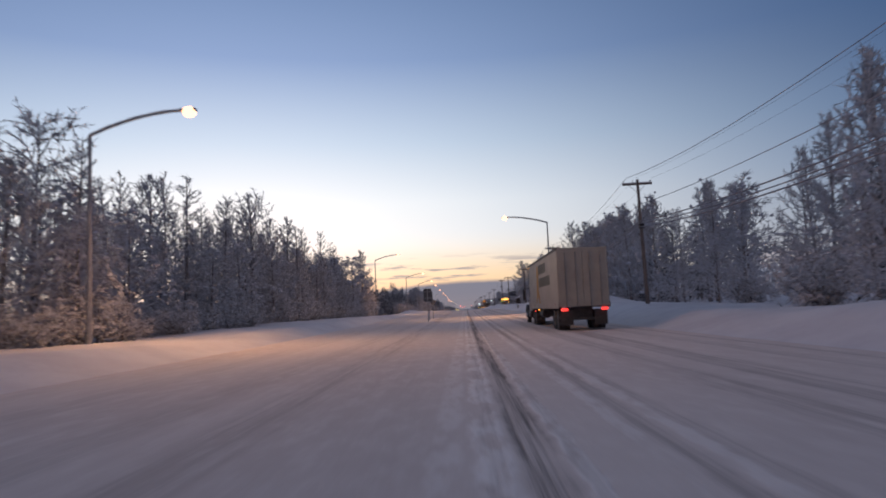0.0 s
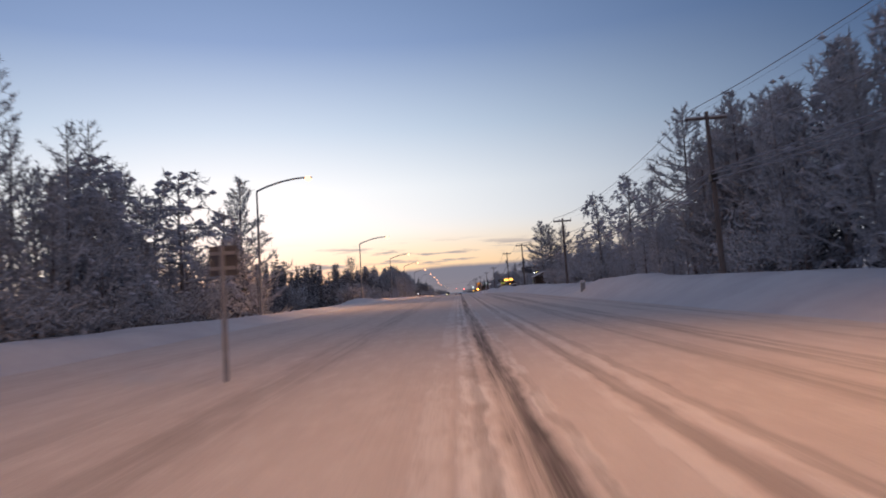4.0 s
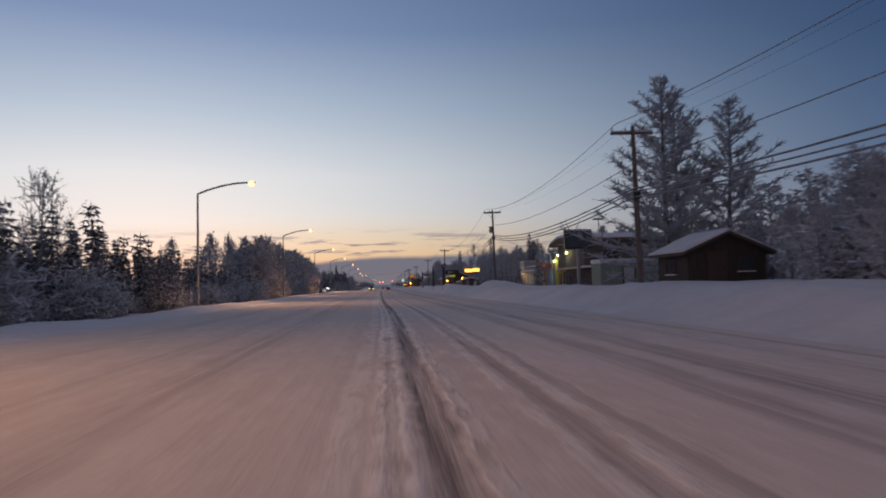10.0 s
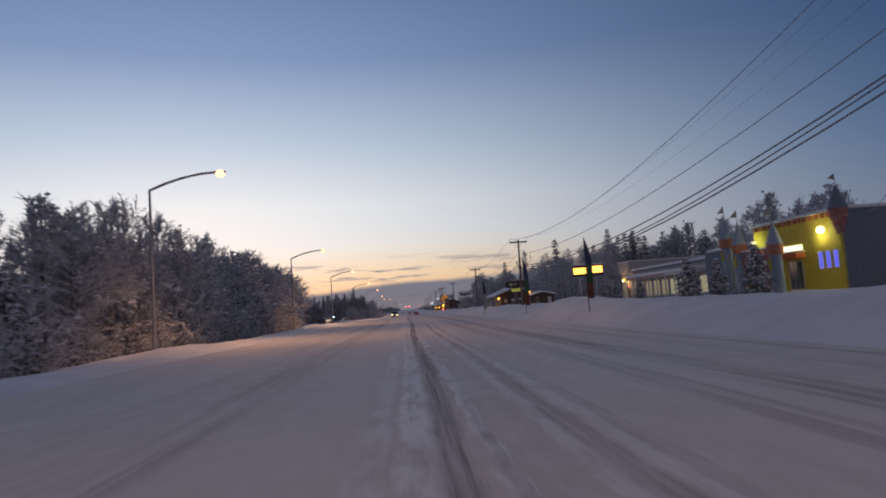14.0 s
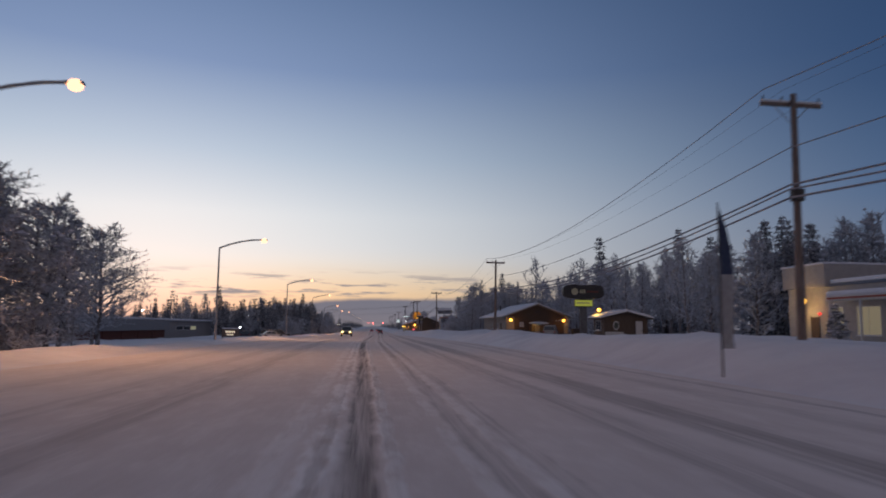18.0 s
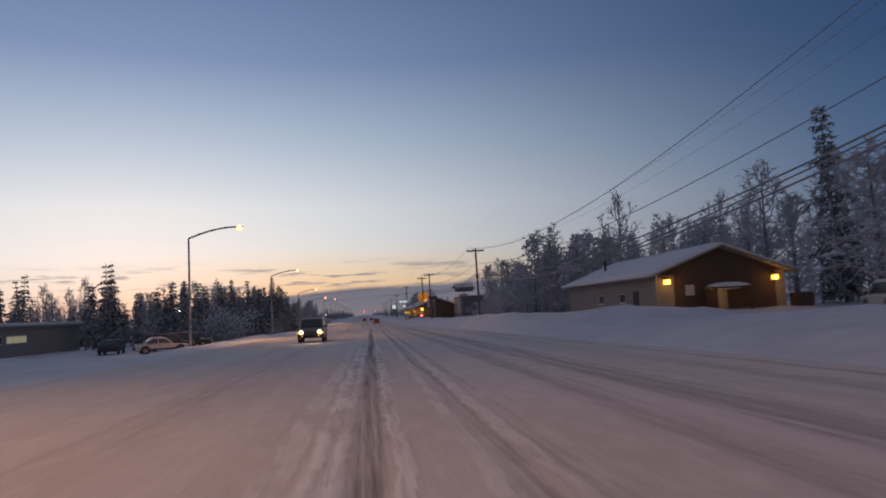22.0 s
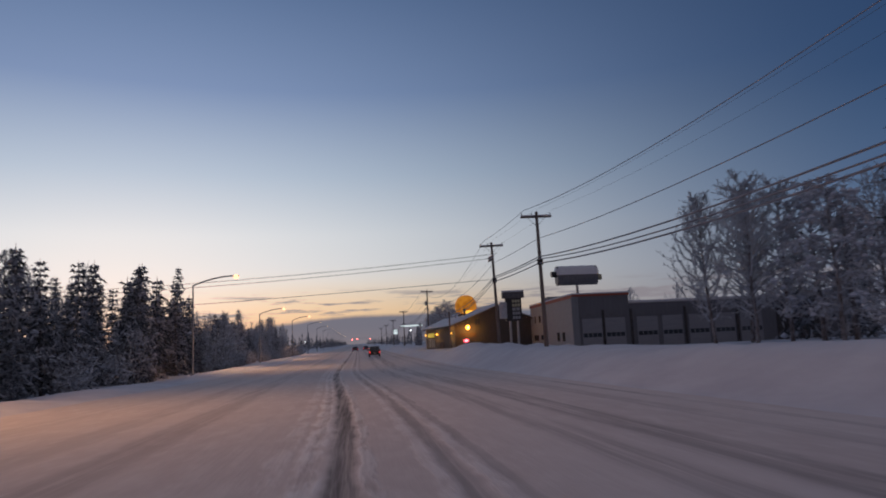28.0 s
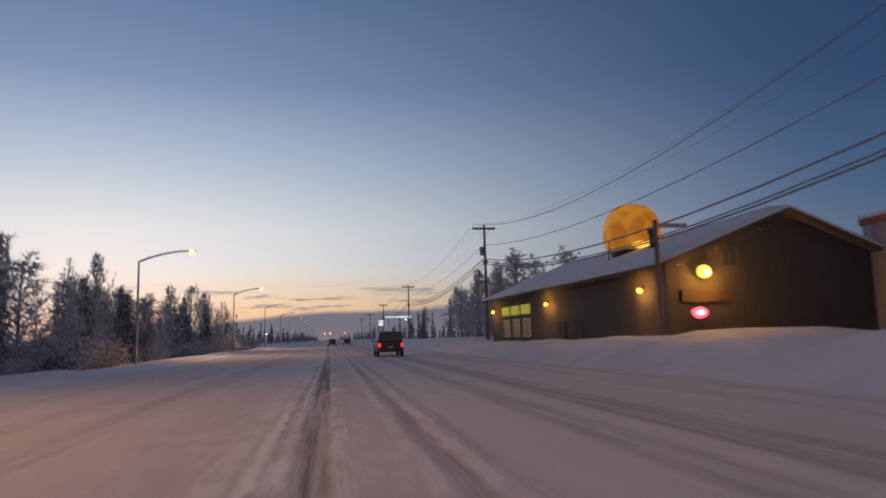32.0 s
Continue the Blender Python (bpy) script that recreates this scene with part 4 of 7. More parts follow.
    # taller trees on the rise behind the shops
    scatter(16, 61, 72, 352, 394, [B, U, S, B], 11.5, 15.0, 2.6, 1.15)
    scatter(14, 60, 74, 394, 425, [B, U, S], 12.0, 16.0, 2.6, 1.15)
    scatter(4, 59, 66, 340, 354, [F, W, F], 12.5, 14.5, 2.4, 1.0)


def far_woods():
    """Far tree line past the end of the drive, on both sides, as one joined mass."""
    rng = np.random.default_rng(77)
    W = Twigs(78)
    n = 520
    side = np.where(rng.random(n) < 0.6, -1, 1)
    y = 720 + 1500 * rng.random(n) ** 1.3
    x = side * (23 + 70 * rng.random(n) ** 1.6)
    h = 5.5 + 5.0 * rng.random(n)
    wide = np.where(rng.random(n) < 0.5, 0.13, 0.24)
    for i in range(n):
        p = np.array([x[i], y[i], land(0, y[i])])
        W.sticks(p, p + [0, 0, h[i]], 0.12, 0.02, 3)
        m = 34
        t = 0.05 + 0.93 * rng.random(m)
        a = rng.random(m) * 6.28
        r = wide[i] * h[i] * (1 - t) ** 0.7 + 0.2
        S = p + np.stack([0 * t, 0 * t, t * h[i]], -1)
        Q = S + np.stack([np.cos(a) * r, np.sin(a) * r, (0.2 - 0.6 * (wide[i] < 0.2)) * r], -1)
        W.spikes(S, Q, 0.20 + 0.16 * rng.random(m))
    ob = W.build("far_woods", NEEDLES, None)
    return tagged(ob, "distant frosted spruce and birch woods along the highway", "woods", kind="stuff")


def back_woods():
    """The deeper woods behind the roadside trees, as one joined mass."""
    rng = np.random.default_rng(79)
    W = Twigs(80)
    spots = []
    for x0, x1, y0, y1, n in ((-150, -40, -40, 130, 150), (-170, -68, 130, 380, 190), (-170, -92, 380, 560, 120), (-150, -56, 560, 720, 130), (42, 150, -40, 200, 190), (66, 170, 200, 300, 90), (94, 190, 290, 480, 130), (72, 170, 480, 720, 190)):
        spots += [(rng.uniform(x0, x1), rng.uniform(y0, y1)) for _ in range(n)]
    for x, y in spots:
        h, wide = rng.uniform(6.5, 11.0), rng.choice([0.11, 0.22])
        p = np.array([x, y, land(x, y) - 0.3])
        W.sticks(p, p + [0, 0, h], 0.13, 0.02, 3)
        m = 40
        t = 0.08 + 0.9 * rng.random(m)
        a = rng.random(m) * 6.28
        r = wide * h * (1 - t) ** 0.7 + 0.25
        S = p + np.stack([0 * t, 0 * t, t * h], -1)
        W.spikes(S, S + np.stack([np.cos(a) * r, np.sin(a) * r, (0.25 - 0.7 * (wide < 0.2)) * r], -1), 0.16 + 0.14 * rng.random(m))
    ob = W.build("back_woods", FROST, None)
    return tagged(ob, "deep frosted birch and spruce woods behind the roadside", "woods", kind="stuff")


plant_all()
far_woods()
back_woods()


# ---------------------------------------------------------------- street lamps
def street_lamp(x, y, h, reach, rise=0.95, side=1, lit=True, light=0.0):
    z = land(x, y)
    h += 0.42 - float(bank_z(x, y))
    ob = thing("street_lamp", x, y, z - 0.1, "tall steel street lamp with a long curved arm, its lamp lit", "street lamp", "street lamps along the highway")
    part("pole", rod((0, 0, 0), (0, 0, h + 0.1), 0.13, 0.075, 10), STEEL, ob)
    part("base_plate", box(-0.22, 0.22, -0.22, 0.22, 0.0, 0.16, 0.02), STEEL, ob)
    u = np.linspace(0, 1, 11)
    line = np.stack([side * reach * u, 0 * u, h + 0.05 + rise * (1 - (1 - u) ** 1.9)], -1)
    arm, rime = Twigs(1), Twigs(2)
    arm.tube(line, 0.075 - 0.03 * u, 8)
    rime.tube(line + np.array([0, 0, 0.065]), 0.045 + 0.012 * np.sin(u * 40), 6)
    arm.build("arm", STEEL, ob)
    rime.build("rime", RIME, ob, "white rime along the arm")
    hx = side * reach
    bm = prism([(-0.16, 0.0), (0.16, 0.0), (0.13, 0.14), (-0.13, 0.14)], hx - 0.1 * side, hx + 0.62 * side, 0.02)
    bmesh.ops.translate(bm, verts=bm.verts, vec=(0, 0, h + rise))
    head = part("head", bm, STEEL, ob)
    # near lens balls are oversized, so the lamp's glare is built into their shape
    part("lens", ball((hx + 0.3 * side, 0, h + rise - 0.02), 0.29 if light else 0.15, (1.1, 1.0, 0.9), 2), HPS if light else HPS_FAR, head, "glowing sodium lamp")
    if light:
        lt = lamp_light("street_lamp_light", x + hx + 0.3 * side, y, z + h + rise - 0.5, light, (1.0, 0.47, 0.19), 0.25, 156)
        lt.rotation_euler = (0, radians(-27 * side), 0)
    return ob


for yy, xx, hh in ((30, -17.0, 9.6), (131.8, -17.1, 10.4), (183.7, -15.4, 9.0), (237.9, -15.6, 9.35), (295.2, -16.5, 10.0), (348, -16.4, 9.5), (393.8, -16.0, 9.1), (453.5, -16.1, 9.3),
                   (510.2, -16.1, 9.6), (568, -16.8, 9.05), (625, -17.5, 8.45), (681, -16.5, 9.1)):
    street_lamp(xx, yy, hh, 4.3, light=LAMP_POWER)
street_lamp(9.9, 78.7, 10.3, 4.6, 0.8, -1, light=LAMP_POWER)
for k in range(11):
    street_lamp(-16.3, 737 + 56 * k, 9.3, 4.3)


# ---------------------------------------------------------------- utility poles and wires
def utility_pole(x, y, h, lean=0.0, transformer=False, double=False):
    z = land(x, y)
    h -= float(bank_z(x, y))
    ob = thing("utility_pole", x, y, z - 0.2, "weathered wooden utility pole with a snow-topped crossarm", "utility pole", "utility poles along the road")
    ob.rotation_euler = (0, radians(lean), 0)
    part("pole", rod((0, 0, 0), (0, 0, h + 0.5), 0.17, 0.11, 10), POLEWOOD, ob)
    arms = [(h + 0.14, 0)] + ([(h - 1.0, 90), (h - 1.25, 90)] if double else [])
    for az_, turn in arms:
        bm = box(-1.2, 1.2, 0.10, 0.22, az_ - 0.07, az_ + 0.07, 0.01)
        bmesh.ops.rotate(bm, verts=bm.verts, cent=(0, 0.0, az_), matrix=Matrix.Rotation(radians(turn), 3, "Z"))
        arm = part("crossarm", bm, POLEWOOD, ob)
        bm = box(-1.2, 1.2, 0.09, 0.23, az_ + 0.07, az_ + 0.15, 0.03)
        bmesh.ops.rotate(bm, verts=bm.verts, cent=(0, 0.0, az_), matrix=Matrix.Rotation(radians(turn), 3, "Z"))
        part("snow_cap", bm, ROOF_SNOW, arm, "snow lying on the crossarm")
        if not turn:
            for xx in (-1.1, 1.1, -0.35):
                part("insulator", rod((xx, 0.16, az_ + 0.07), (xx, 0.16, az_ + 0.30), 0.045, 0.03, 8), PLASTIC, arm)
    for s in (-1, 1):
        part("brace", rod((0, 0.13, h - 0.6), (s * 0.7, 0.15, h + 0.1), 0.018, None, 5), STEEL, ob)
    if transformer:
        can = part("transformer", rod((-0.32, 0.05, h - 2.6), (-0.32, 0.05, h - 1.8), 0.22, 0.22, 12), STEEL, ob, "grey transformer can")
        part("lid", rod((-0.32, 0.05, h - 1.8), (-0.32, 0.05, h - 1.72), 0.23, 0.16, 12), RIME, can)
    part("cable_clamp", box(-0.2, 0.2, -0.2, 0.12, h - 3.55, h - 3.1, 0.03), DARKMETAL, ob)
    return ob


POLES = [(15.0, -2, 10.8), (14.6, 55.3, 10.9), (15.0, 111.3, 10.2), (14.7, 162.7, 9.3), (14.3, 213.4, 9.5), (15.5, 268.2, 11.1), (15.5, 343.4, 9.8), (15.5, 404.4, 9.7),
         (15.4, 480.2, 10.1), (14.8, 539.9, 11.1), (14.8, 556.6, 11.4), (15.2, 626.8, 12.2), (14.6, 689.4, 11.0), (14.8, 752, 10.6), (14.8, 815, 10.4), (14.8, 880, 10.4)]
POLE_TOP = []
for i, (px_, py_, ph_) in enumerate(POLES):
    utility_pole(px_, py_, ph_, lean=(0, -1.0, -1.2, -0.6, -1.0, -1.2, 0.6, 0.4, -0.8, -0.8, -1.6, 0, 0.3, 0, 0, 0)[i], transformer=i in (5, 11), double=i == 10)
    base_z = float(ground_z(py_))
    POLE_TOP.append(Vector((px_, py_, base_z + ph_)))


def wire(name, a, b, sag, r, mat, parent, n=14, k=4):
    T = Twigs(3)
    u = np.linspace(0, 1, n + 1)[:, None]
    P = np.array(a)[None] * (1 - u) + np.array(b)[None] * u
    P[:, 2] -= 4 * sag * u[:, 0] * (1 - u[:, 0])
    T.tube(P, r, k)
    return T.build(name, mat, parent)


def power_span(a, b, more=1.0):
    ob = thing("power_line", a.x, a.y, a.z, "rime-covered overhead wires hung between two utility poles", "overhead wire", "overhead wires")
    d = np.array(b - a)
    o = np.zeros(3)
    length = float(np.linalg.norm(d))
    s = 0.0004 * length * length * more
    for dx, dz, r, mat, sg in ((-1.1, 0.42, 0.020, WIRE, 1.05), (1.1, 0.42, 0.006, BLACKWIRE, 0.8), (-0.35, 0.42, 0.006, BLACKWIRE, 0.85), (-0.14, -1.75, 0.022, WIRE, 0.7),
                               (-0.20, -3.15, 0.040, WIRE, 0.78), (-0.24, -3.32, 0.034, WIRE, 0.9), (-0.20, -3.62, 0.042, WIRE, 0.84)):
        off = np.array([dx, 0.0, dz])
        wire("wire", o + off, d + off, s * sg, r, mat, ob)
    return ob


for i, (a_, b_) in enumerate(zip(POLE_TOP[:-1], POLE_TOP[1:])):
    power_span(a_, b_, 1.6 if i == 10 else 1.0)

# wires that cross the road to the woods
hub = POLE_TOP[10]
span = thing("road_crossing_wires", hub.x, hub.y, hub.z, "thin wires strung across the road from a utility pole", "overhead wire")
far_end = np.array([-62.0, 2.0, -2.3])
for dz, dy, r in ((-0.95, -1.0, 0.012), (-0.95, -0.4, 0.012), (-1.2, 0.5, 0.012), (-1.2, 1.0, 0.012)):
    wire("wire", np.array([0.0, dy, dz]), far_end + np.array([0, dy, dz]), 0.8, r, BLACKWIRE, span, 20)
wire("wire", np.array([0.0, 0.0, -3.4]), far_end + np.array([0.0, 0.0, -3.4]), 0.3, 0.024, WIRE, span, 20)
utility_pole(-47.3, 558.6, 8.9)
# service drops to the shops
drop = thing("service_drop", POLE_TOP[5].x, POLE_TOP[5].y, POLE_TOP[5].z, "sagging service wires from a pole to a shop roof", "overhead wire")
wire("wire", (0.1, 0, -3.3), (24.0, 38.0, -4.2), 1.0, 0.03, WIRE, drop)
wire("wire", (0.1, 0, -3.0), (30.0, 34.0, -3.4), 0.9, 0.02, WIRE, drop)
drop = thing("service_drop", POLE_TOP[7].x, POLE_TOP[7].y, POLE_TOP[7].z, "sagging service wires from a pole to a house", "overhead wire")
wire("wire", (0.1, 0, -3.2), (30.0, 14.0, -3.2), 0.8, 0.022, WIRE, drop)


# ---------------------------------------------------------------- signs, banners and small roadside things
SIGNBACK = material("dull_sign_metal", (0.10, 0.10, 0.11), 0.6, 0.5, color2=(0.16, 0.16, 0.17), scale=4)
SIGNDARK = material("dark_sign_face", (0.02, 0.02, 0.025), 0.4, color2=(0.04, 0.04, 0.045), scale=3)
PALEBAR = material("pale_sign_bar", (0.55, 0.52, 0.35), 0.6, color2=(0.45, 0.42, 0.28), scale=5)


def median_sign(x, y, w, h, top):
    z = land(x, y)
    ob = thing("road_sign", x, y, z - 0.05, "back of a dark road sign on a snowy post", "road sign", "road signs in the median")
    part("post", box(-0.035, 0.035, -0.035, 0.035, 0, top, 0.006), STEEL, ob)
    plate = part("plate", box(-w / 2, w / 2, 0.04, 0.065, top - h, top, 0.008), SIGNBACK, ob)
    for zz in (top - h * 0.25, top - h * 0.75):
        part("stiffener", box(-w * 0.45, w * 0.45, 0.012, 0.04, zz - 0.03, zz + 0.03), STEEL, plate)
    return ob


median_sign(-3.75, 67.0, 0.78, 1.25, 3.35)
median_sign(-4.1, 76.6, 0.85, 1.15, 3.25)
median_sign(-4.0, 84.0, 0.5, 0.5, 2.3)

z = land(9.9, 126.5)
ob = thing("utility_pedestal", 9.9, 126.5, z - 0.2, "pale utility pedestal wearing a cap of snow on the snow bank", "utility box")
part("cabinet", box(-0.17, 0.17, -0.15, 0.15, 0, 0.85, 0.03), material("pale_cabinet_paint", (0.42, 0.42, 0.42), 0.6, color2=(0.32, 0.32, 0.33), scale=5), ob)
part("snow_cap", ball((0, 0, 0.86), 0.21, (1, 0.9, 0.75)), ROOF_SNOW, ob, "thick cap of snow", True)


def feather_banner(x, y, h, colors):
    z = land(x, y)
    ob = thing("feather_banner", x, y, z - 0.15, "tall narrow advertising banner on a curved pole in the snow bank", "banner", "roadside banners")
    part("pole", rod((0, 0, 0), (0, 0, h), 0.03, 0.015, 6), DARKMETAL, ob)
    n = 12
    for s, (lo, hi, mat) in enumerate(colors):
        bm = bmesh.new()
        rows = []
        for i in range(n + 1):
            u = lo + (hi - lo) * i / n
            zz = 0.9 + (h - 0.9) * u
            w = 0.36 * (1 - max(0.0, u - 0.55) ** 2 / 0.21) if u > 0.55 else 0.36
            w = max(w, 0.03)
            yy = 0.05 * math.sin(u * 9)
            rows.append([bm.verts.new((xx, yy + dy, zz)) for xx, dy in ((0.02, -0.008), (w, 0.03 * math.sin(u * 14)), (w, 0.03 * math.sin(u * 14) + 0.016), (0.02, 0.008))])
        for a, b in zip(rows[:-1], rows[1:]):
            for i in range(4):
                bm.faces.new((a[i], a[(i + 1) % 4], b[(i + 1) % 4], b[i]))
        bm.faces.new(rows[0][::-1])
        bm.faces.new(rows[-1])
        part("cloth_panel", bm, mat, ob)
    return ob


CLOTH_NAVY = material("navy_banner_cloth", (0.03, 0.045, 0.10), 0.9, color2=(0.05, 0.07, 0.13), scale=6)
CLOTH_GREEN = material("green_banner_cloth", (0.03, 0.09, 0.06), 0.9, color2=(0.05, 0.12, 0.05), scale=6)
CLOTH_RED = material("red_banner_cloth", (0.14, 0.035, 0.03), 0.9, color2=(0.18, 0.06, 0.04), scale=6)
CLOTH_PALE = material("pale_lower_banner_cloth", (0.30, 0.30, 0.32), 0.9, color2=(0.40, 0.40, 0.42), scale=6)
# this banner is pale in its lower half and navy above
feather_banner(9.6, 338.0, 4.9, [(0.0, 0.5, CLOTH_PALE), (0.5, 1.0, CLOTH_NAVY)])
for xx, yy, tall in ((10.1, 288.7, 4.4), (9.9, 308.3, 5.0)):
    feather_banner(xx, yy, tall, [(0.0, 0.25, CLOTH_RED), (0.25, 0.55, CLOTH_GREEN), (0.55, 1.0, CLOTH_NAVY)])


def bars(parent, x0, x1, y, z0, z1, count, mat, gap=0.3, name="letter_bar", depth=0.02):
    w = (x1 - x0) / count
    for i in range(count):
        part(name, box(x0 + i * w, x0 + (i + 1 - gap) * w, y - depth, y, z0, z1, 0.004), mat, parent)


# bright message board on two posts
z = land(19.7, 324)
ob = thing("message_board", 19.7, 324, z - 0.2, "bright orange and yellow electronic message board on two posts", "sign")
for s in (-0.9, 0.9):
    part("post", box(s - 0.07, s + 0.07, -0.07, 0.07, 0, 3.3, 0.01), STEEL, ob)
cab = part("cabinet", box(-1.7, 1.7, -0.2, 0.2, 3.15, 4.35, 0.04), SIGNDARK, ob)
part("lit_face", box(-1.6, -0.03, -0.215, -0.2, 3.4, 4.08), material("yellow_board_face", (0.9, 0.8, 0.2), 0.5, emit=3.4, emit_color=(1.0, 0.46, 0.07)), cab, "glowing yellow panel")
part("lit_face", box(0.03, 1.6, -0.215, -0.2, 3.46, 4.2), material("orange_board_face", (1.0, 0.7, 0.3), 0.5, emit=3.4, emit_color=(1.0, 0.40, 0.07)), cab, "glowing orange panel")
part("snow_cap", box(-1.7, 1.7, -0.22, 0.22, 4.35, 4.52, 0.07), ROOF_SNOW, cab)

# dark oval roadside sign with a small board below
z = land(21.5, 389.5)
ob = thing("oval_sign", 22.1, 389.5, z - 0.2, "dark oval roadside sign over a small green letter board", "sign")
part("post", box(-0.36, 0.36, -0.1, 0.1, 0, 4.2, 0.02), SIGNBACK, ob)
bm = bmesh.new()
outline = [(2.2 * math.copysign(abs(math.cos(a)) ** 0.5, math.cos(a)), 0.76 * math.copysign(abs(math.sin(a)) ** 0.6, math.sin(a))) for a in np.linspace(0, 2 * math.pi, 28, endpoint=False)]
front = [bm.verts.new((x, -0.18, 4.75 + zz)) for x, zz in outline]
back = [bm.verts.new((x, 0.18, 4.75 + zz)) for x, zz in outline]
bm.faces.new(front)
bm.faces.new(back[::-1])
for i in range(28):
    bm.faces.new((front[i], back[i], back[(i + 1) % 28], front[(i + 1) % 28]))
bmesh.ops.recalc_face_normals(bm, faces=bm.faces)
oval = part("oval_cabinet", bm, SIGNDARK, ob)
part("emblem", rod((-0.95, -0.185, 4.75), (-0.95, -0.205, 4.75), 0.36, None, 16), PALEBAR, oval, "pale round emblem")
bars(oval, -0.4, 0.25, -0.185, 4.58, 4.95, 3, PALEBAR)
bars(oval, 0.35, 1.6, -0.185, 4.66, 4.84, 6, material("dull_red_bar", (0.18, 0.05, 0.04), 0.7), 0.25)
part("snow_cap", ball((0, 0, 5.46), 1.0, (1.8, 0.2, 0.09)), ROOF_SNOW, oval, "", True)
led = part("letter_board", box(-1.0, 1.0, -0.14, 0.14, 3.15, 3.95, 0.12), SIGNDARK, ob)
part("lit_face", box(-0.92, 0.92, -0.17, -0.14, 3.24, 3.86, 0.012), LEDGREEN, led, "dim green glowing face")
bars(led, -0.7, 0.7, -0.172, 3.46, 3.66, 6, PALEBAR, 0.35)

# dark box sign on a post before the brown building
z = land(16.8, 234.4)
ob = thing("post_sign", 17.1, 234.6, z - 0.55, "dark box sign with a snowy top on a steel post", "sign")
part("post", box(-0.12, 0.12, -0.12, 0.12, 0, 4.3, 0.02), STEEL, ob)
cab = part("cabinet", box(-1.2, 1.2, -0.22, 0.22, 3.85, 5.4, 0.04), SIGNDARK, ob)
part("face", box(-1.1, 1.1, -0.235, -0.22, 3.97, 5.28), material("grey_blue_face", (0.07, 0.08, 0.10), 0.6, color2=(0.10, 0.11, 0.13), scale=3), cab)
part("snow_cap", box(-1.2, 1.2, -0.24, 0.24, 5.4, 5.53, 0.05), ROOF_SNOW, cab)

# long rounded sign cabinet over the garage
z = land(28, 570) - 0.6 + 6.2          # it stands on the garage roof
ob = thing("round_ended_sign", 26.4, 566.6, z, "large grey drum-shaped sign on a short roof post, capped with snow", "sign")
part("post", rod((0, 0, 0), (0, 0, 6.6 - z), 0.16, 0.14, 10), STEEL, ob)
bm = rod((-2.4, 0, 7.55 - z), (2.4, 0, 7.55 - z), 1.12, None, 22)
for v in bm.verts:
    v.co.y *= 0.62
cab = part("cabinet", bm, material("dark_drum_paint", (0.13, 0.135, 0.15), 0.5, color2=(0.18, 0.185, 0.20), scale=3), ob)
part("end_cap", rod((-3.0, 0, 7.75 - z), (-2.4, 0, 7.75 - z), 0.34, None, 14), SIGNDARK, cab)
part("end_cap", rod((2.4, 0, 7.3 - z), (2.95, 0, 7.3 - z), 0.34, None, 14), PALEBAR, cab)
bm = bmesh.new()
rows = []
for i in range(13):
    x = -2.45 + 4.9 * i / 12
    ring = []
    for k in range(9):
        a = math.pi * (0.02 + 0.96 * k / 8)
        r = 1.17 + 0.10 * math.sin(a) + 0.03 * math.sin(i * 2.1 + k)
        ring.append(bm.verts.new((x, 0.62 * r * math.cos(a), 7.55 - z + r * math.sin(a) * (0.9 if 0 < i < 12 else 0.82))))
    rows.append(ring)
for a, b in zip(rows[:-1], rows[1:]):
    for k in range(8):
        bm.faces.new((a[k], b[k], b[k + 1], a[k + 1]))
for ring in (rows[0], rows[-1]):
    bm.faces.new(ring)
bmesh.ops.recalc_face_normals(bm, faces=bm.faces)
part("snow_cap", bm, ROOF_SNOW, cab, "thick snow draped over the top", True)

# tall letter board under the pole
z = land(16.9, 560.8)
ob = thing("changeable_letter_board", 17.35, 560.8, z - 0.2, "tall dark letter board with rows of pale lettering", "sign")
part("post", box(-0.5, -0.3, -0.1, 0.1, 0, 3.2, 0.01), STEEL, ob)
part("post", box(0.3, 0.5, -0.1, 0.1, 0, 3.2, 0.01), STEEL, ob)
cab = part("cabinet", box(-0.85, 0.85, -0.2, 0.2, 3.0, 5.4, 0.03), SIGNDARK, ob)
top = part("header", box(-1.15, 1.15, -0.28, 0.28, 5.4, 6.05, 0.05), SIGNBACK, ob)
part("snow_cap", box(-1.15, 1.15, -0.3, 0.3, 6.05, 6.22, 0.07), ROOF_SNOW, top)
WHITEBAR = material("pale_letters", (0.38, 0.39, 0.42), 0.7, color2=(0.30, 0.31, 0.33), scale=5)
for row, (n, zz) in enumerate(((3, 4.92), (3, 4.50), (2, 4.08), (3, 3.66), (3, 3.2))):
    bars(cab, -0.15, 0.72, -0.205, zz, zz + 0.30, n, PALEBAR if row < 2 else WHITEBAR, 0.2)
side = part("side_panel", rod((-1.1, 0, 3.3), (-1.1, 0, 5.0), 0.42, None, 16), RIME, ob, "pale rounded side panel")

# lit board by the yard on the west side
z = land(-20.6, 424.5)
ob = thing("yard_sign", -20.6, 424.5, z - 0.1, "low board sign with a lamp on a short post", "sign")
for s in (-1.15, 1.15):
    part("post", box(s - 0.06, s + 0.06, -0.06, 0.06, 0, 1.5, 0.01), STEEL, ob)
cab = part("board", box(-1.25, 1.25, -0.08, 0.08, 0.55, 1.75, 0.03), material("brown_board", (0.14, 0.10, 0.08), 0.7, color2=(0.2, 0.15, 0.12), scale=4), ob)
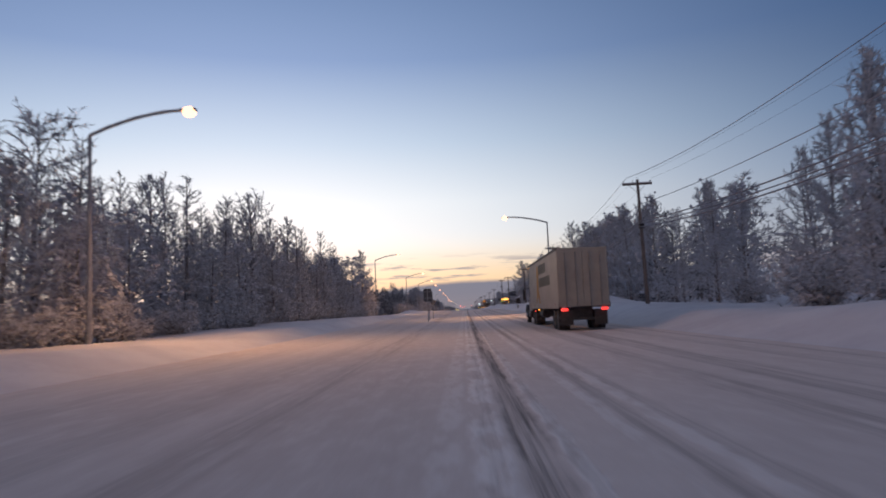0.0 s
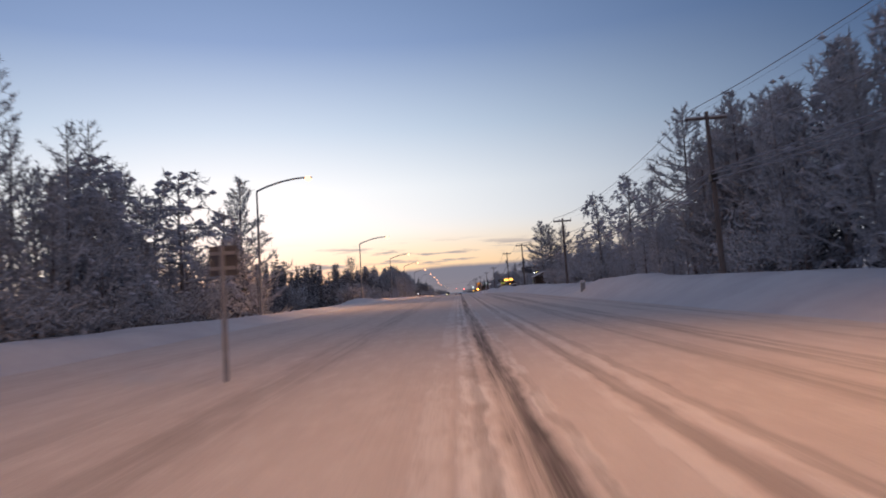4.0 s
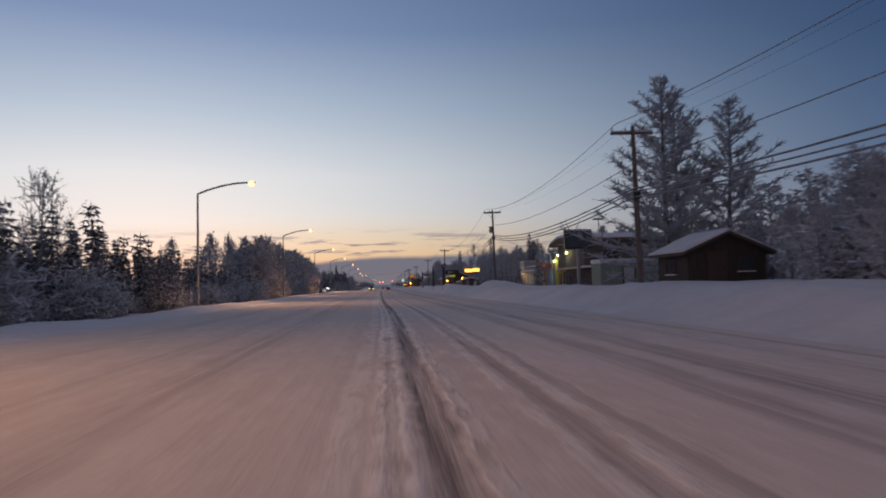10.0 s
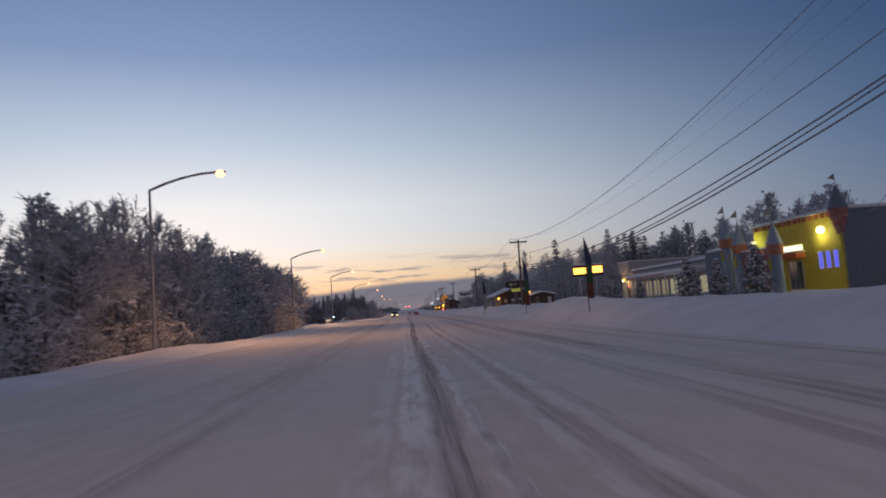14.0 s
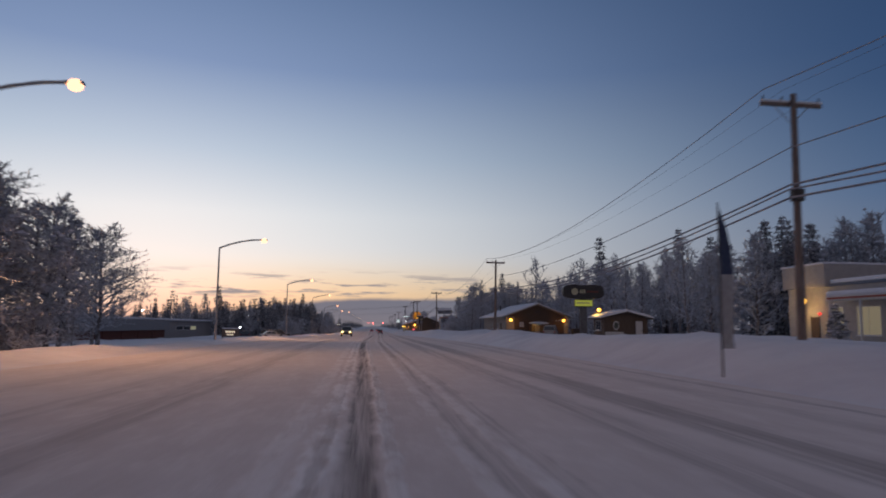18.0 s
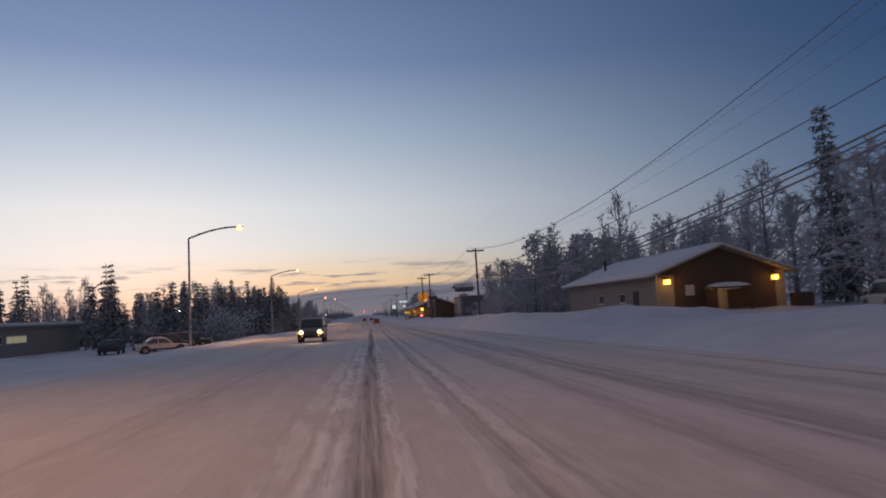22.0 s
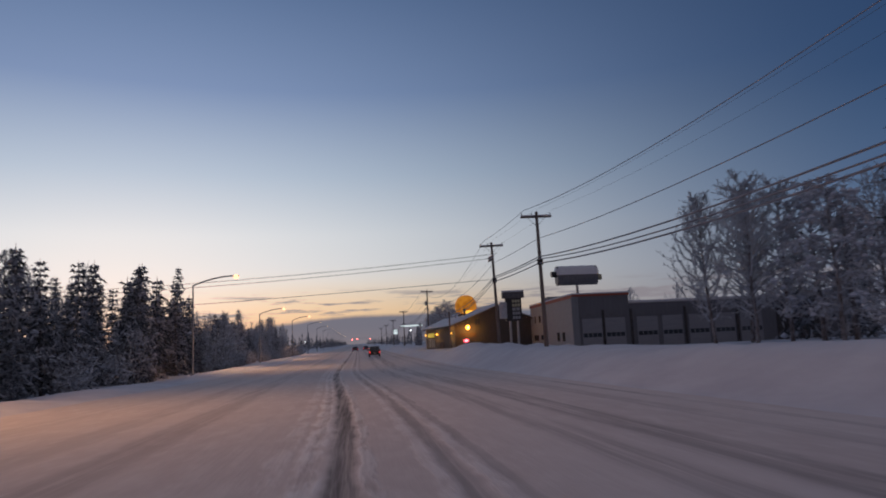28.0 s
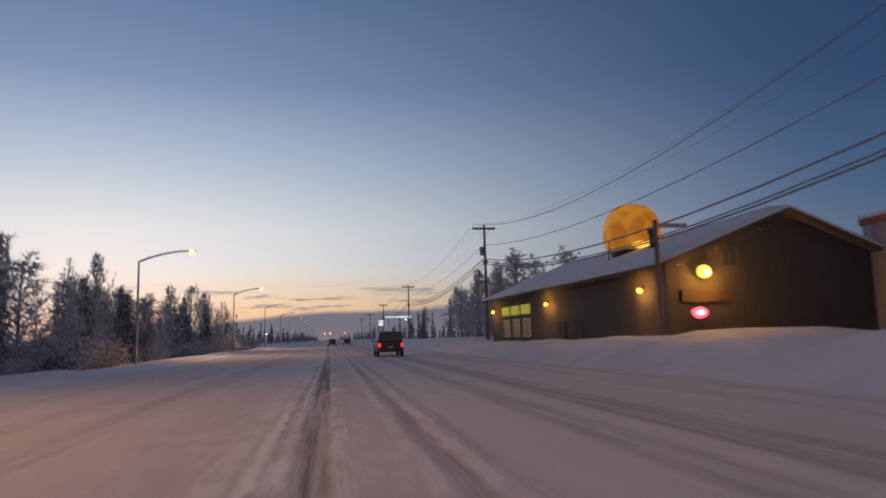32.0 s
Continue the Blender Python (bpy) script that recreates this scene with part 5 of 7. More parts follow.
bars(cab, -0.7, 0.7, -0.085, 1.18, 1.45, 6, material("lit_letters", (1, 0.85, 0.65), 0.6, emit=0.9, emit_color=(1.0, 0.8, 0.58)), 0.3)
bars(cab, -0.5, 0.5, -0.085, 0.8, 1.0, 5, material("lit_letters_low", (1, 0.85, 0.65), 0.6, emit=0.7, emit_color=(1.0, 0.8, 0.58)), 0.3)
part("snow_cap", box(-1.25, 1.25, -0.1, 0.1, 1.75, 1.9, 0.05), ROOF_SNOW, cab)
part("lamp", ball((1.35, 0, 2.0), 0.11), COOLWHITE, ob, "small white lamp")


def yard_lamp(x, y, h):
    z = land(x, y)
    ob = thing("yard_lamp", x, y, z - 0.1, "yard lamp on a thin pole, lit white", "yard lamp", "yard lamps")
    part("pole", rod((0, 0, 0), (0, 0, h), 0.08, 0.05, 8), STEEL, ob)
    head = part("head", box(-0.2, 0.3, -0.15, 0.15, h, h + 0.16, 0.03), STEEL, ob)
    part("lens", ball((0.05, 0, h - 0.04), 0.2, (1, 1, 0.6)), COOLWHITE, head, "glowing white lens")


for xx, yy, hh in ((-36.6, 530, 6.0), (-60, 556, 6.0), (-48, 470, 5.5), (-66, 440, 6.5), (-30, 700, 5.5), (22, 760, 6), (-24, 830, 5)):
    yard_lamp(xx, yy, hh)

# far junction: signals on a mast arm, boards beyond
z = land(0, 1180)
ob = thing("traffic_signal", 17.0, 1180, z, "far traffic signal on a mast arm, showing red", "traffic signal")
part("pole", rod((0, 0, 0), (0, 0, 7.6), 0.18, 0.13, 8), STEEL, ob)
part("mast_arm", rod((0, 0, 7.3), (-22, 0, 7.8), 0.13, 0.07, 8), STEEL, ob)
for xx in (-20.6, -15.6, -2.8):
    hd = part("signal_head", box(xx - 0.22, xx + 0.22, -0.2, 0.1, 5.9, 7.3, 0.03), PLASTIC, ob)
    for i, mat in enumerate((TAIL_OFF, TAIL_OFF, REDLAMP)):
        part("lens", ball((xx, -0.22, 6.15 + 0.42 * i), 0.36 if i == 2 else 0.16, (1, 0.4, 1)), mat, hd)
for xx, yy, w, h, zz in ((19.5, 823, 2.2, 2.4, 5.2), (33, 892, 13, 1.1, 10.2)):
    z = land(xx, yy)
    ob = thing("lit_billboard", xx, yy, z, "far pale lit sign panel on posts", "sign")
    for s in (-0.35, 0.35):
        part("post", box(s * w - 0.12, s * w + 0.12, -0.1, 0.1, 0, zz + 0.1, 0.02), STEEL, ob)
    cab = part("panel", box(-w / 2, w / 2, -0.15, 0.15, zz, zz + h, 0.04), SIGNDARK, ob)
    part("lit_face", box(-w / 2 + 0.1, w / 2 - 0.1, -0.17, -0.15, zz + 0.1, zz + h - 0.1), material("pale_lit_face", (0.8, 0.9, 0.9), 0.5, emit=1.1, emit_color=(0.72, 0.85, 0.86)), cab)


# ---------------------------------------------------------------- buildings
def siding(name, c, c2, scale=2.0, bump=0.4, stretch=(6, 6, 0.6)):
    return material(name, c, 0.85, color2=c2, scale=scale, bump=bump, bump_scale=5, stretch=stretch)


BROWN = siding("dark_brown_siding", (0.09, 0.065, 0.05), (0.13, 0.10, 0.08))
DARKCLAD = siding("blackened_plank_cladding", (0.045, 0.035, 0.03), (0.075, 0.06, 0.05))
LOGS = siding("brown_plank_siding", (0.11, 0.072, 0.05), (0.08, 0.055, 0.04), stretch=(0.5, 0.5, 7))
BEIGE = siding("beige_siding", (0.33, 0.29, 0.25), (0.27, 0.24, 0.21), stretch=(0.4, 0.4, 8))
TAN = siding("tan_stucco", (0.145, 0.13, 0.11), (0.115, 0.105, 0.09), stretch=(1, 1, 1))
YELLOW = siding("bright_yellow_paint", (0.50, 0.42, 0.05), (0.42, 0.35, 0.05), stretch=(1, 1, 1))
BLUEGREY = siding("blue_grey_metal_siding", (0.16, 0.20, 0.26), (0.12, 0.155, 0.21), stretch=(5, 5, 0.3))
GREYMETAL = siding("grey_metal_siding", (0.26, 0.27, 0.29), (0.20, 0.21, 0.23), stretch=(5, 5, 0.3))
SLATE = siding("slate_grey_metal_siding", (0.17, 0.175, 0.195), (0.13, 0.135, 0.155), stretch=(5, 5, 0.3))
WHITEWALL = siding("off_white_wall", (0.42, 0.405, 0.39), (0.36, 0.345, 0.335), stretch=(1, 1, 1))
REDTRIM = material("rust_red_trim", (0.36, 0.09, 0.05), 0.7, color2=(0.28, 0.08, 0.05), scale=4)
TOYORANGE = material("faded_toy_orange_paint", (0.42, 0.14, 0.06), 0.8, color2=(0.45, 0.24, 0.16), scale=2.5)
REDPAINT = material("toy_red_paint", (0.27, 0.075, 0.06), 0.8, color2=(0.36, 0.21, 0.20), scale=2.2)
BLUEPAINT = material("pale_blue_paint", (0.22, 0.30, 0.40), 0.7, color2=(0.30, 0.36, 0.44), scale=3)
FOUNDATION = material("frosty_foundation", (0.25, 0.24, 0.24), 0.9, color2=(0.4, 0.4, 0.42), scale=4)
TRIMWHITE = material("white_trim_paint", (0.62, 0.62, 0.62), 0.6, color2=(0.54, 0.54, 0.55), scale=6)
LITPANE = material("lit_window_pane", (0.8, 0.75, 0.4), 0.4, emit=0.22, emit_color=(0.85, 0.80, 0.50))
DIMPANE = material("dim_lit_pane", (0.3, 0.28, 0.2), 0.3, emit=0.16, emit_color=(0.9, 0.75, 0.45))
DOORWOOD = siding("dark_door", (0.07, 0.05, 0.045), (0.10, 0.07, 0.06))


def window(parent, side, a, b, z0, z1, at, pane=None, bars_=1, sill=True, frame_mat=None):
    """A window with its casing, pane, mullions and sill on a wall that faces -x ('x') or -y ('y'); a to b along the wall."""
    pane = pane or GLASS
    frame_mat = frame_mat or TRIMWHITE
    t = 0.07

    def bx(p0, p1, q0, q1, d0, d1):
        return box(at - d1, at - d0, p0, p1, q0, q1) if side == "x" else box(p0, p1, at - d1, at - d0, q0, q1)

    bm = bx(a, b, z1 - t, z1, 0.0, 0.05)
    for s in (bx(a, b, z0, z0 + t, 0.0, 0.05), bx(a, a + t, z0 + t, z1 - t, 0.0, 0.05), bx(b - t, b, z0 + t, z1 - t, 0.0, 0.05)):
        tmp = bpy.data.meshes.new("tmp")
        s.to_mesh(tmp)
        s.free()
        bm.from_mesh(tmp)
        bpy.data.meshes.remove(tmp)
    win = part("window", bm, frame_mat, parent)
    n = bars_ + 1
    w = (b - a - 2 * t) / n
    for i in range(n):
        part("pane", bx(a + t + i * w + 0.015, a + t + (i + 1) * w - 0.015, z0 + t, z1 - t, 0.004, 0.02), pane, win)
    for i in range(1, n):
        part("mullion", bx(a + t + i * w - 0.015, a + t + i * w + 0.015, z0 + t, z1 - t, 0.004, 0.04), frame_mat, win)
    if sill:
        part("sill", bx(a - 0.05, b + 0.05, z0 - 0.06, z0, 0.0, 0.12), ROOF_SNOW, win, "snow-covered sill")
    return win


def door(parent, side, a, b, z0, z1, at, mat=None):
    def bx(p0, p1, q0, q1, d0, d1, bev=0.0):
        return box(at - d1, at - d0, p0, p1, q0, q1, bev) if side == "x" else box(p0, p1, at - d1, at - d0, q0, q1, bev)

    d = part("door", bx(a, b, z0, z1, 0.0, 0.05, 0.01), mat or DOORWOOD, parent)
    part("casing", bx(a - 0.1, a, z0, z1 + 0.1, 0.0, 0.07), DOORWOOD, d)
    part("casing", bx(b, b + 0.1, z0, z1 + 0.1, 0.0, 0.07), DOORWOOD, d)
    part("handle", bx(b - 0.18, b - 0.1, z0 + 0.95, z0 + 1.05, 0.05, 0.11), CHROME, d)
    return d


def wall_lamp(parent, side, p, z, at, mat=None, power=0.0, color=(1.0, 0.58, 0.18), size=0.16, lantern=False):
    def pt(along_, out, zz):
        return (at - out, along_, zz) if side == "x" else (along_, at - out, zz)

    c = pt(p, 0.1, z)
    br = part("lamp_bracket", box(c[0] - 0.1, c[0] + 0.1, c[1] - 0.1, c[1] + 0.1, z + 0.08, z + 0.26, 0.02), DARKMETAL, parent)
    c2 = pt(p, 0.2, z)
    lens = box(c2[0] - size, c2[0] + size, c2[1] - size, c2[1] + size, z - size * 1.4, z + 0.08, 0.03) if lantern else ball((c2[0], c2[1], z), size)
    part("lamp_lens", lens, mat or WALLLAMP, br, "glowing lamp")
    if power:
        w = parent.matrix_basis @ Vector(pt(p, 0.55, z - 0.1))
        lamp_light("wall_lamp_light", w.x, w.y, w.z, power, color, 0.12)
    return br


def shell(name, parent, x0, x1, y0, y1, h, mat, t=0.2, gable=None, open_top=False):
    """Four walls with thickness; gable: ridge height over walls whose ridge runs along y."""
    part("wall", box(x0, x0 + t, y0 + t, y1 - t, 0, h), mat, parent)
    part("wall", box(x1 - t, x1, y0 + t, y1 - t, 0, h), mat, parent)
    for ya, yb in ((y0, y0 + t), (y1 - t, y1)):
        if gable:
            bm = bmesh.new()
            xm = (x0 + x1) / 2
            pts = [(x0, 0), (x1, 0), (x1, h), (xm, gable), (x0, h)]
            a = [bm.verts.new((x, ya, zz)) for x, zz in pts]
            b = [bm.verts.new((x, yb, zz)) for x, zz in pts]
            bm.faces.new(a[::-1])
            bm.faces.new(b)
            for i in range(5):
                bm.faces.new((a[i], a[(i + 1) % 5], b[(i + 1) % 5], b[i]))
            bmesh.ops.recalc_face_normals(bm, faces=bm.faces)
            part("wall", bm, mat, parent)
        else:
            part("wall", box(x0, x1, ya, yb, 0, h), mat, parent)


def gable_roof(parent, x0, x1, y0, y1, eave, ridge, over=0.5, snow=0.28, fascia=None):
    xm = (x0 + x1) / 2
    k = (ridge - eave) / (xm - x0)
    for s, xe in ((-1, x0 - over), (1, x1 + over)):
        ze = eave - k * over
        bm = prism([(0, 0), (0, 0.16), (1, 0.16), (1, 0)], 0, 1)
        for v in bm.verts:
            u, vv = v.co.x, v.co.y
            xx = xm + (xe - xm) * u
            v.co = Vector((xx, y0 - over + (y1 - y0 + 2 * over) * vv, ridge + (ze - ridge) * u + v.co.z))
        bmesh.ops.recalc_face_normals(bm, faces=bm.faces)
        rf = part("roof", bm, fascia or BROWN, parent)
        bm = bmesh.new()
        nu, nv = 8, 18
        rng = random.Random(int(x0 * 10) + s)
        low, top = {}, {}
        for i in range(nu + 1):
            for j in range(nv + 1):
                u, vv = i / nu, j / nv
                xx, yy = xm + (xe - xm) * u, y0 - over + (y1 - y0 + 2 * over) * vv
                zz = ridge + (ze - ridge) * u + 0.163
                edge = 0.45 if i == nu or j in (0, nv) else 1.0
                low[i, j] = bm.verts.new((xx, yy, zz))
                top[i, j] = bm.verts.new((xx + (0.06 * s if i == nu else 0), yy, zz + snow * edge * rng.uniform(0.82, 1.12)))
        for i in range(nu):
            for j in range(nv):
                bm.faces.new((top[i, j], top[i + 1, j], top[i + 1, j + 1], top[i, j + 1]))
        rim = [(i, 0) for i in range(nu)] + [(nu, j) for j in range(nv)] + [(i, nv) for i in range(nu, 0, -1)] + [(0, j) for j in range(nv, 0, -1)]
        for a, b in zip(rim, rim[1:] + rim[:1]):
            bm.faces.new((low[a], low[b], top[b], top[a]))
        bmesh.ops.recalc_face_normals(bm, faces=bm.faces)
        part("roof_snow", bm, ROOF_SNOW, rf, "thick unbroken snow", True)


def flat_roof(parent, x0, x1, y0, y1, z, over=0.3, trim=None, snow=0.3, thick=0.3):
    rf = part("roof", box(x0 - over, x1 + over, y0 - over, y1 + over, z, z + thick, 0.03), trim or BROWN, parent)
    bm = box(x0 - over + 0.05, x1 + over - 0.05, y0 - over + 0.05, y1 + over - 0.05, z + thick, z + thick + snow, 0.12)
    part("roof_snow", bm, ROOF_SNOW, rf, "thick snow", True)
    return rf


# small dark gabled cabin by the pole
ob = thing("dark_cabin", 16.4, 212.2, land(19, 214) - 0.25, "small dark gabled cabin with a snow-edged roof", "house")
shell("cabin", ob, 0, 4.4, 0, 3.8, 1.95, DARKCLAD, gable=2.9)
gable_roof(ob, 0, 4.4, 0, 3.8, 1.95, 2.9, 0.4, 0.16)
window(ob, "y", 2.8, 3.7, 0.9, 1.7, 0.0, frame_mat=DOORWOOD)
door(ob, "y", 1.2, 2.1, 0.05, 1.95, 0.0)
window(ob, "x", 1.4, 2.6, 0.8, 1.6, 0.0, frame_mat=DOORWOOD)

# long pale trailer with snow on top
ob = thing("storage_trailer", 18.5, 233.0, land(22, 234) - 0.5, "long pale storage trailer with a snow-covered top", "trailer")
body = part("body", box(0, 9.4, 0, 2.5, 0.15, 2.55, 0.05), siding("pale_green_metal", (0.30, 0.36, 0.31), (0.25, 0.31, 0.27), stretch=(4, 4, 0.3)), ob)
part("skirt", box(0.1, 9.3, 0.1, 2.4, 0.0, 0.15), FOUNDATION, ob)
part("roof_snow", box(-0.08, 9.48, -0.08, 2.58, 2.55, 2.95, 0.16), ROOF_SNOW, ob, "thick rounded snow", True)
window(ob, "y", 6.6, 7.6, 1.2, 2.0, 0.0)
door(ob, "y", 2.0, 2.9, 0.3, 2.2, 0.0, TRIMWHITE)

# two-storey brown building with an overhanging upper floor
ob = thing("brown_building", 22.0, 249.0, land(26, 253) - 0.9, "two-storey brown building with overhanging roof and lit wall lamp", "building")
shell("lower", ob, 0.9, 14, 0.9, 11, 3.2, BROWN)
up = part("upper_floor", box(0, 14.6, 0, 11, 3.2, 6.0, 0.03), TAN, ob, "tan upper storey")
part("overhang_snow", box(-0.35, 14.8, -0.35, 0.0, 3.1, 3.32, 0.05), ROOF_SNOW, ob)
part("belt", box(-0.25, 0.0, -0.1, 11.1, 3.05, 3.28, 0.02), material("pale_belt", (0.38, 0.36, 0.34), 0.8, color2=(0.5, 0.5, 0.52), scale=4), ob)
bm = prism([(-0.9, 5.9), (-0.7, 6.25), (3.0, 6.75), (8.0, 6.75), (11.8, 6.25), (12.0, 5.9)], -0.9, 15.2, 0.04)
rf = part("roof", bm, BROWN, ob, "low curved dark roof")
bm = prism([(-0.8, 6.27), (3.0, 6.77), (8.0, 6.77), (11.8, 6.27), (11.7, 6.5), (8.0, 7.05), (3.0, 7.05), (-0.7, 6.5)], -0.8, 15.1)
part("roof_snow", bm, ROOF_SNOW, rf)
for a in (1.2, 4.6, 7.8):
    window(ob, "x", a + 0.6, a + 2.4, 0.9, 2.3, 0.9, frame_mat=DOORWOOD)
door(ob, "x", 9.2, 10.2, 0.1, 2.2, 0.9)
for a in (2.0, 6.5, 10.5):
    window(ob, "y", a, a + 1.6, 4.0, 5.2, 0.0, frame_mat=DOORWOOD)
    window(ob, "y", a, a + 1.6, 0.9, 2.2, 0.9, frame_mat=DOORWOOD)
wall_lamp(ob, "x", 6.3, 5.0, 0.0, WARMWHITE, 45, (1.0, 0.9, 0.5), 0.13)
wall_lamp(ob, "x", 10.4, 4.9, 0.0, COOLWHITE, 0, size=0.08)
part("roof_mast", rod((3.0, 4.0, 7.0), (3.0, 4.0, 8.6), 0.05, None, 6), STEEL, ob)
part("roof_fan", box(2.4, 3.6, 3.7, 4.3, 8.6, 8.78, 0.05), STEEL, ob)
for a, hgt in ((2.5, 1.2), (4.4, 1.4), (7.5, 1.1)):
    part("post", box(a, a + 0.18, 0.05, 0.23, 0, 3.2, 0.01), BROWN, ob)

# yellow shop with a blue-grey side wall
ob = thing("yellow_shop", 37.6, 307.2, land(40, 312) - 0.1, "bright yellow shop front with a blue-grey metal side wall", "shop")
part("wall", box(0, 0.25, 0, 14.6, 0, 7.0), YELLOW, ob)
part("wall", box(0, 0.25, 14.6, 27, 0, 5.2), BLUEGREY, ob, "lower blue-grey front")
part("wall", box(0.25, 24, 14.4, 14.6, 5.2, 6.9), BLUEGREY, ob)
part("wall", box(0.25, 24, 0, 0.25, 0, 6.9), BLUEGREY, ob, "blue-grey metal side wall")
part("wall", box(23.75, 24, 0.25, 27, 0, 5.2), BLUEGREY, ob)
part("wall", box(23.75, 24, 0.25, 14.4, 5.2, 6.9), BLUEGREY, ob)
part("wall", box(0.25, 23.75, 26.75, 27, 0, 5.2), BLUEGREY, ob)
flat_roof(ob, 0.3, 24, 0.3, 14.4, 6.9, 0.1, BLUEGREY, 0.35, 0.15)
flat_roof(ob, 0.3, 24, 14.8, 27, 5.2, 0.1, BLUEGREY, 0.35, 0.15)
part("cornice", box(-0.22, 0.3, -0.05, 14.7, 7.0, 7.25, 0.03), TRIMWHITE, ob, "pale cornice with snow")
for i in range(16):
    part("dentil", box(-0.16, 0.0, 0.2 + i * 0.9, 0.62 + i * 0.9, 6.55, 6.98), REDTRIM, ob)
window(ob, "x", 6.0, 8.4, 0.2, 3.0, 0.0, GLASS, 2, False)
NEONBLUE = material("blue_neon_pane", (0.1, 0.12, 0.5), 0.4, emit=1.0, emit_color=(0.12, 0.13, 0.90))
for a in (0.5, 1.6, 2.7):
    window(ob, "x", a, a + 0.75, 2.0, 3.6, 0.0, NEONBLUE, 0, False)
door(ob, "x", 9.6, 11.2, 0.1, 2.5, 0.0, REDPAINT)
aw = part("awning", box(-1.0, 0.0, 5.4, 9.4, 3.2, 3.75, 0.06), material("orange_awning", (0.55, 0.16, 0.04), 0.7, color2=(0.45, 0.12, 0.03), scale=4), ob)
part("awning_snow", box(-1.0, 0.0, 5.4, 9.4, 3.76, 3.92, 0.06), ROOF_SNOW, aw)
part("sign_board", box(-0.12, 0.0, 5.8, 9.0, 4.0, 4.5, 0.02), material("lit_shop_sign", (1.0, 0.9, 0.7), 0.5, emit=1.6, emit_color=(1.0, 0.88, 0.6)), ob, "small lit sign")
wall_lamp(ob, "x", 2.4, 5.5, 0.0, WARMWHITE, 260, (1.0, 0.9, 0.45), 0.34)
wall_lamp(ob, "x", 14.2, 5.4, 0.0, WARMWHITE, 120, (0.9, 1.0, 0.4), 0.2)
wall_lamp(ob, "y", 8.5, 5.9, 0.0, WARMWHITE, 60, (1.0, 0.95, 0.6), 0.2)

tw = part("corner_turret", rod((-0.1, -0.2, 4.9), (-0.1, -0.2, 6.3), 0.25, 0.72, 16), REDPAINT, ob, "rust-red hanging turret")
part("turret_collar", rod((-0.1, -0.2, 6.3), (-0.1, -0.2, 7.1), 0.72, 0.78, 16), REDPAINT, tw)
part("turret_cone", rod((-0.1, -0.2, 7.1), (-0.1, -0.2, 9.2), 0.85, 0.04, 16), BLUEGREY, tw, "grey cone dusted with snow")
part("flag_pole", rod((-0.1, -0.2, 9.1), (-0.1, -0.2, 10.2), 0.03, None, 5), DARKMETAL, tw)
part("flag", prism([(-0.2, 9.6), (0.75, 9.9), (-0.2, 10.15)], -0.112, -0.088), SIGNDARK, tw, "small dark pennant")

# toy castle wall with turrets before the shop
ob = thing("toy_castle", 33.4, 311.0, land(34, 316) - 0.15, "painted toy castle wall with coned turrets and small flags", "playhouse")
wl = part("castle_wall", box(0, 0.4, 0.3, 5.6, 0, 3.9, 0.03), REDPAINT, ob)
for i in range(4):
    part("merlon", box(0, 0.4, 0.6 + i * 1.3, 1.25 + i * 1.3, 3.9, 4.35, 0.02), REDPAINT, wl)
part("wall_snow", box(-0.05, 0.45, 0.3, 5.6, 4.35, 4.5, 0.05), ROOF_SNOW, wl)
bm = prism([(3.2, 0.2), (5.0, 0.2), (5.0, 2.0), (4.7, 2.5), (4.1, 2.75), (3.5, 2.5), (3.2, 2.0)], -0.06, 0.0)
part("arch_door", bm, YELLOW, wl)
for yy, hh, mat in ((-0.3, 4.6, BLUEPAINT), (6.2, 5.2, BLUEPAINT), (8.9, 6.0, BLUEPAINT)):
    tw = part("turret", rod((0.2, yy, 0), (0.2, yy, hh), 0.60, 0.52, 14), mat, ob)
    part("turret_collar", rod((0.2, yy, hh - 0.9), (0.2, yy, hh), 0.70, 0.76, 14), TOYORANGE, tw, "faded orange collar")
    part("turret_cone", rod((0.2, yy, hh), (0.2, yy, hh + 2.1), 0.76, 0.04, 14), BLUEPAINT, tw, "pale grey-blue cone roof dusted with snow")
    part("turret_window", prism([(yy - 0.17, hh - 2.3), (yy + 0.17, hh - 2.3), (yy + 0.17, hh - 1.4), (yy, hh - 1.15), (yy - 0.17, hh - 1.4)], -0.42, -0.30), YELLOW, tw, "yellow painted window")
    part("flag_pole", rod((0.2, yy, hh + 2.0), (0.2, yy, hh + 3.3), 0.03, None, 5), DARKMETAL, tw)
    bm = prism([(0, 0), (1.45, 0.12), (0, 0.75)], -0.012, 0.012)
    bmesh.ops.translate(bm, verts=bm.verts, vec=(0.2, yy, hh + 2.8))
    part("flag", bm, SIGNDARK, tw, "small dark pennant")

# long store with lit windows and a raised white end
ob = thing("long_store", 43.9, 345.0, land(45, 365) - 0.1, "long pale store with lit windows and a snow-loaded canopy", "shop")
shell("store", ob, 0, 16, 0, 43, 5.2, WHITEWALL)
flat_roof(ob, 0, 16, 0, 36, 5.2, 0.2, BLUEGREY, 0.4, 0.25)
part("raised_end", box(-0.4, 16, 36.5, 43.3, 5.2, 7.4, 0.03), WHITEWALL, ob, "raised off-white end block")
part("raised_end_snow", box(-0.5, 16, 36.4, 43.4, 7.4, 7.6, 0.06), ROOF_SNOW, ob)
cn = part("canopy", box(-2.2, 0, 2, 34, 3.7, 4.15, 0.04), TRIMWHITE, ob)
part("canopy_snow", box(-2.2, 0, 2, 34, 4.15, 4.55, 0.14), ROOF_SNOW, cn)
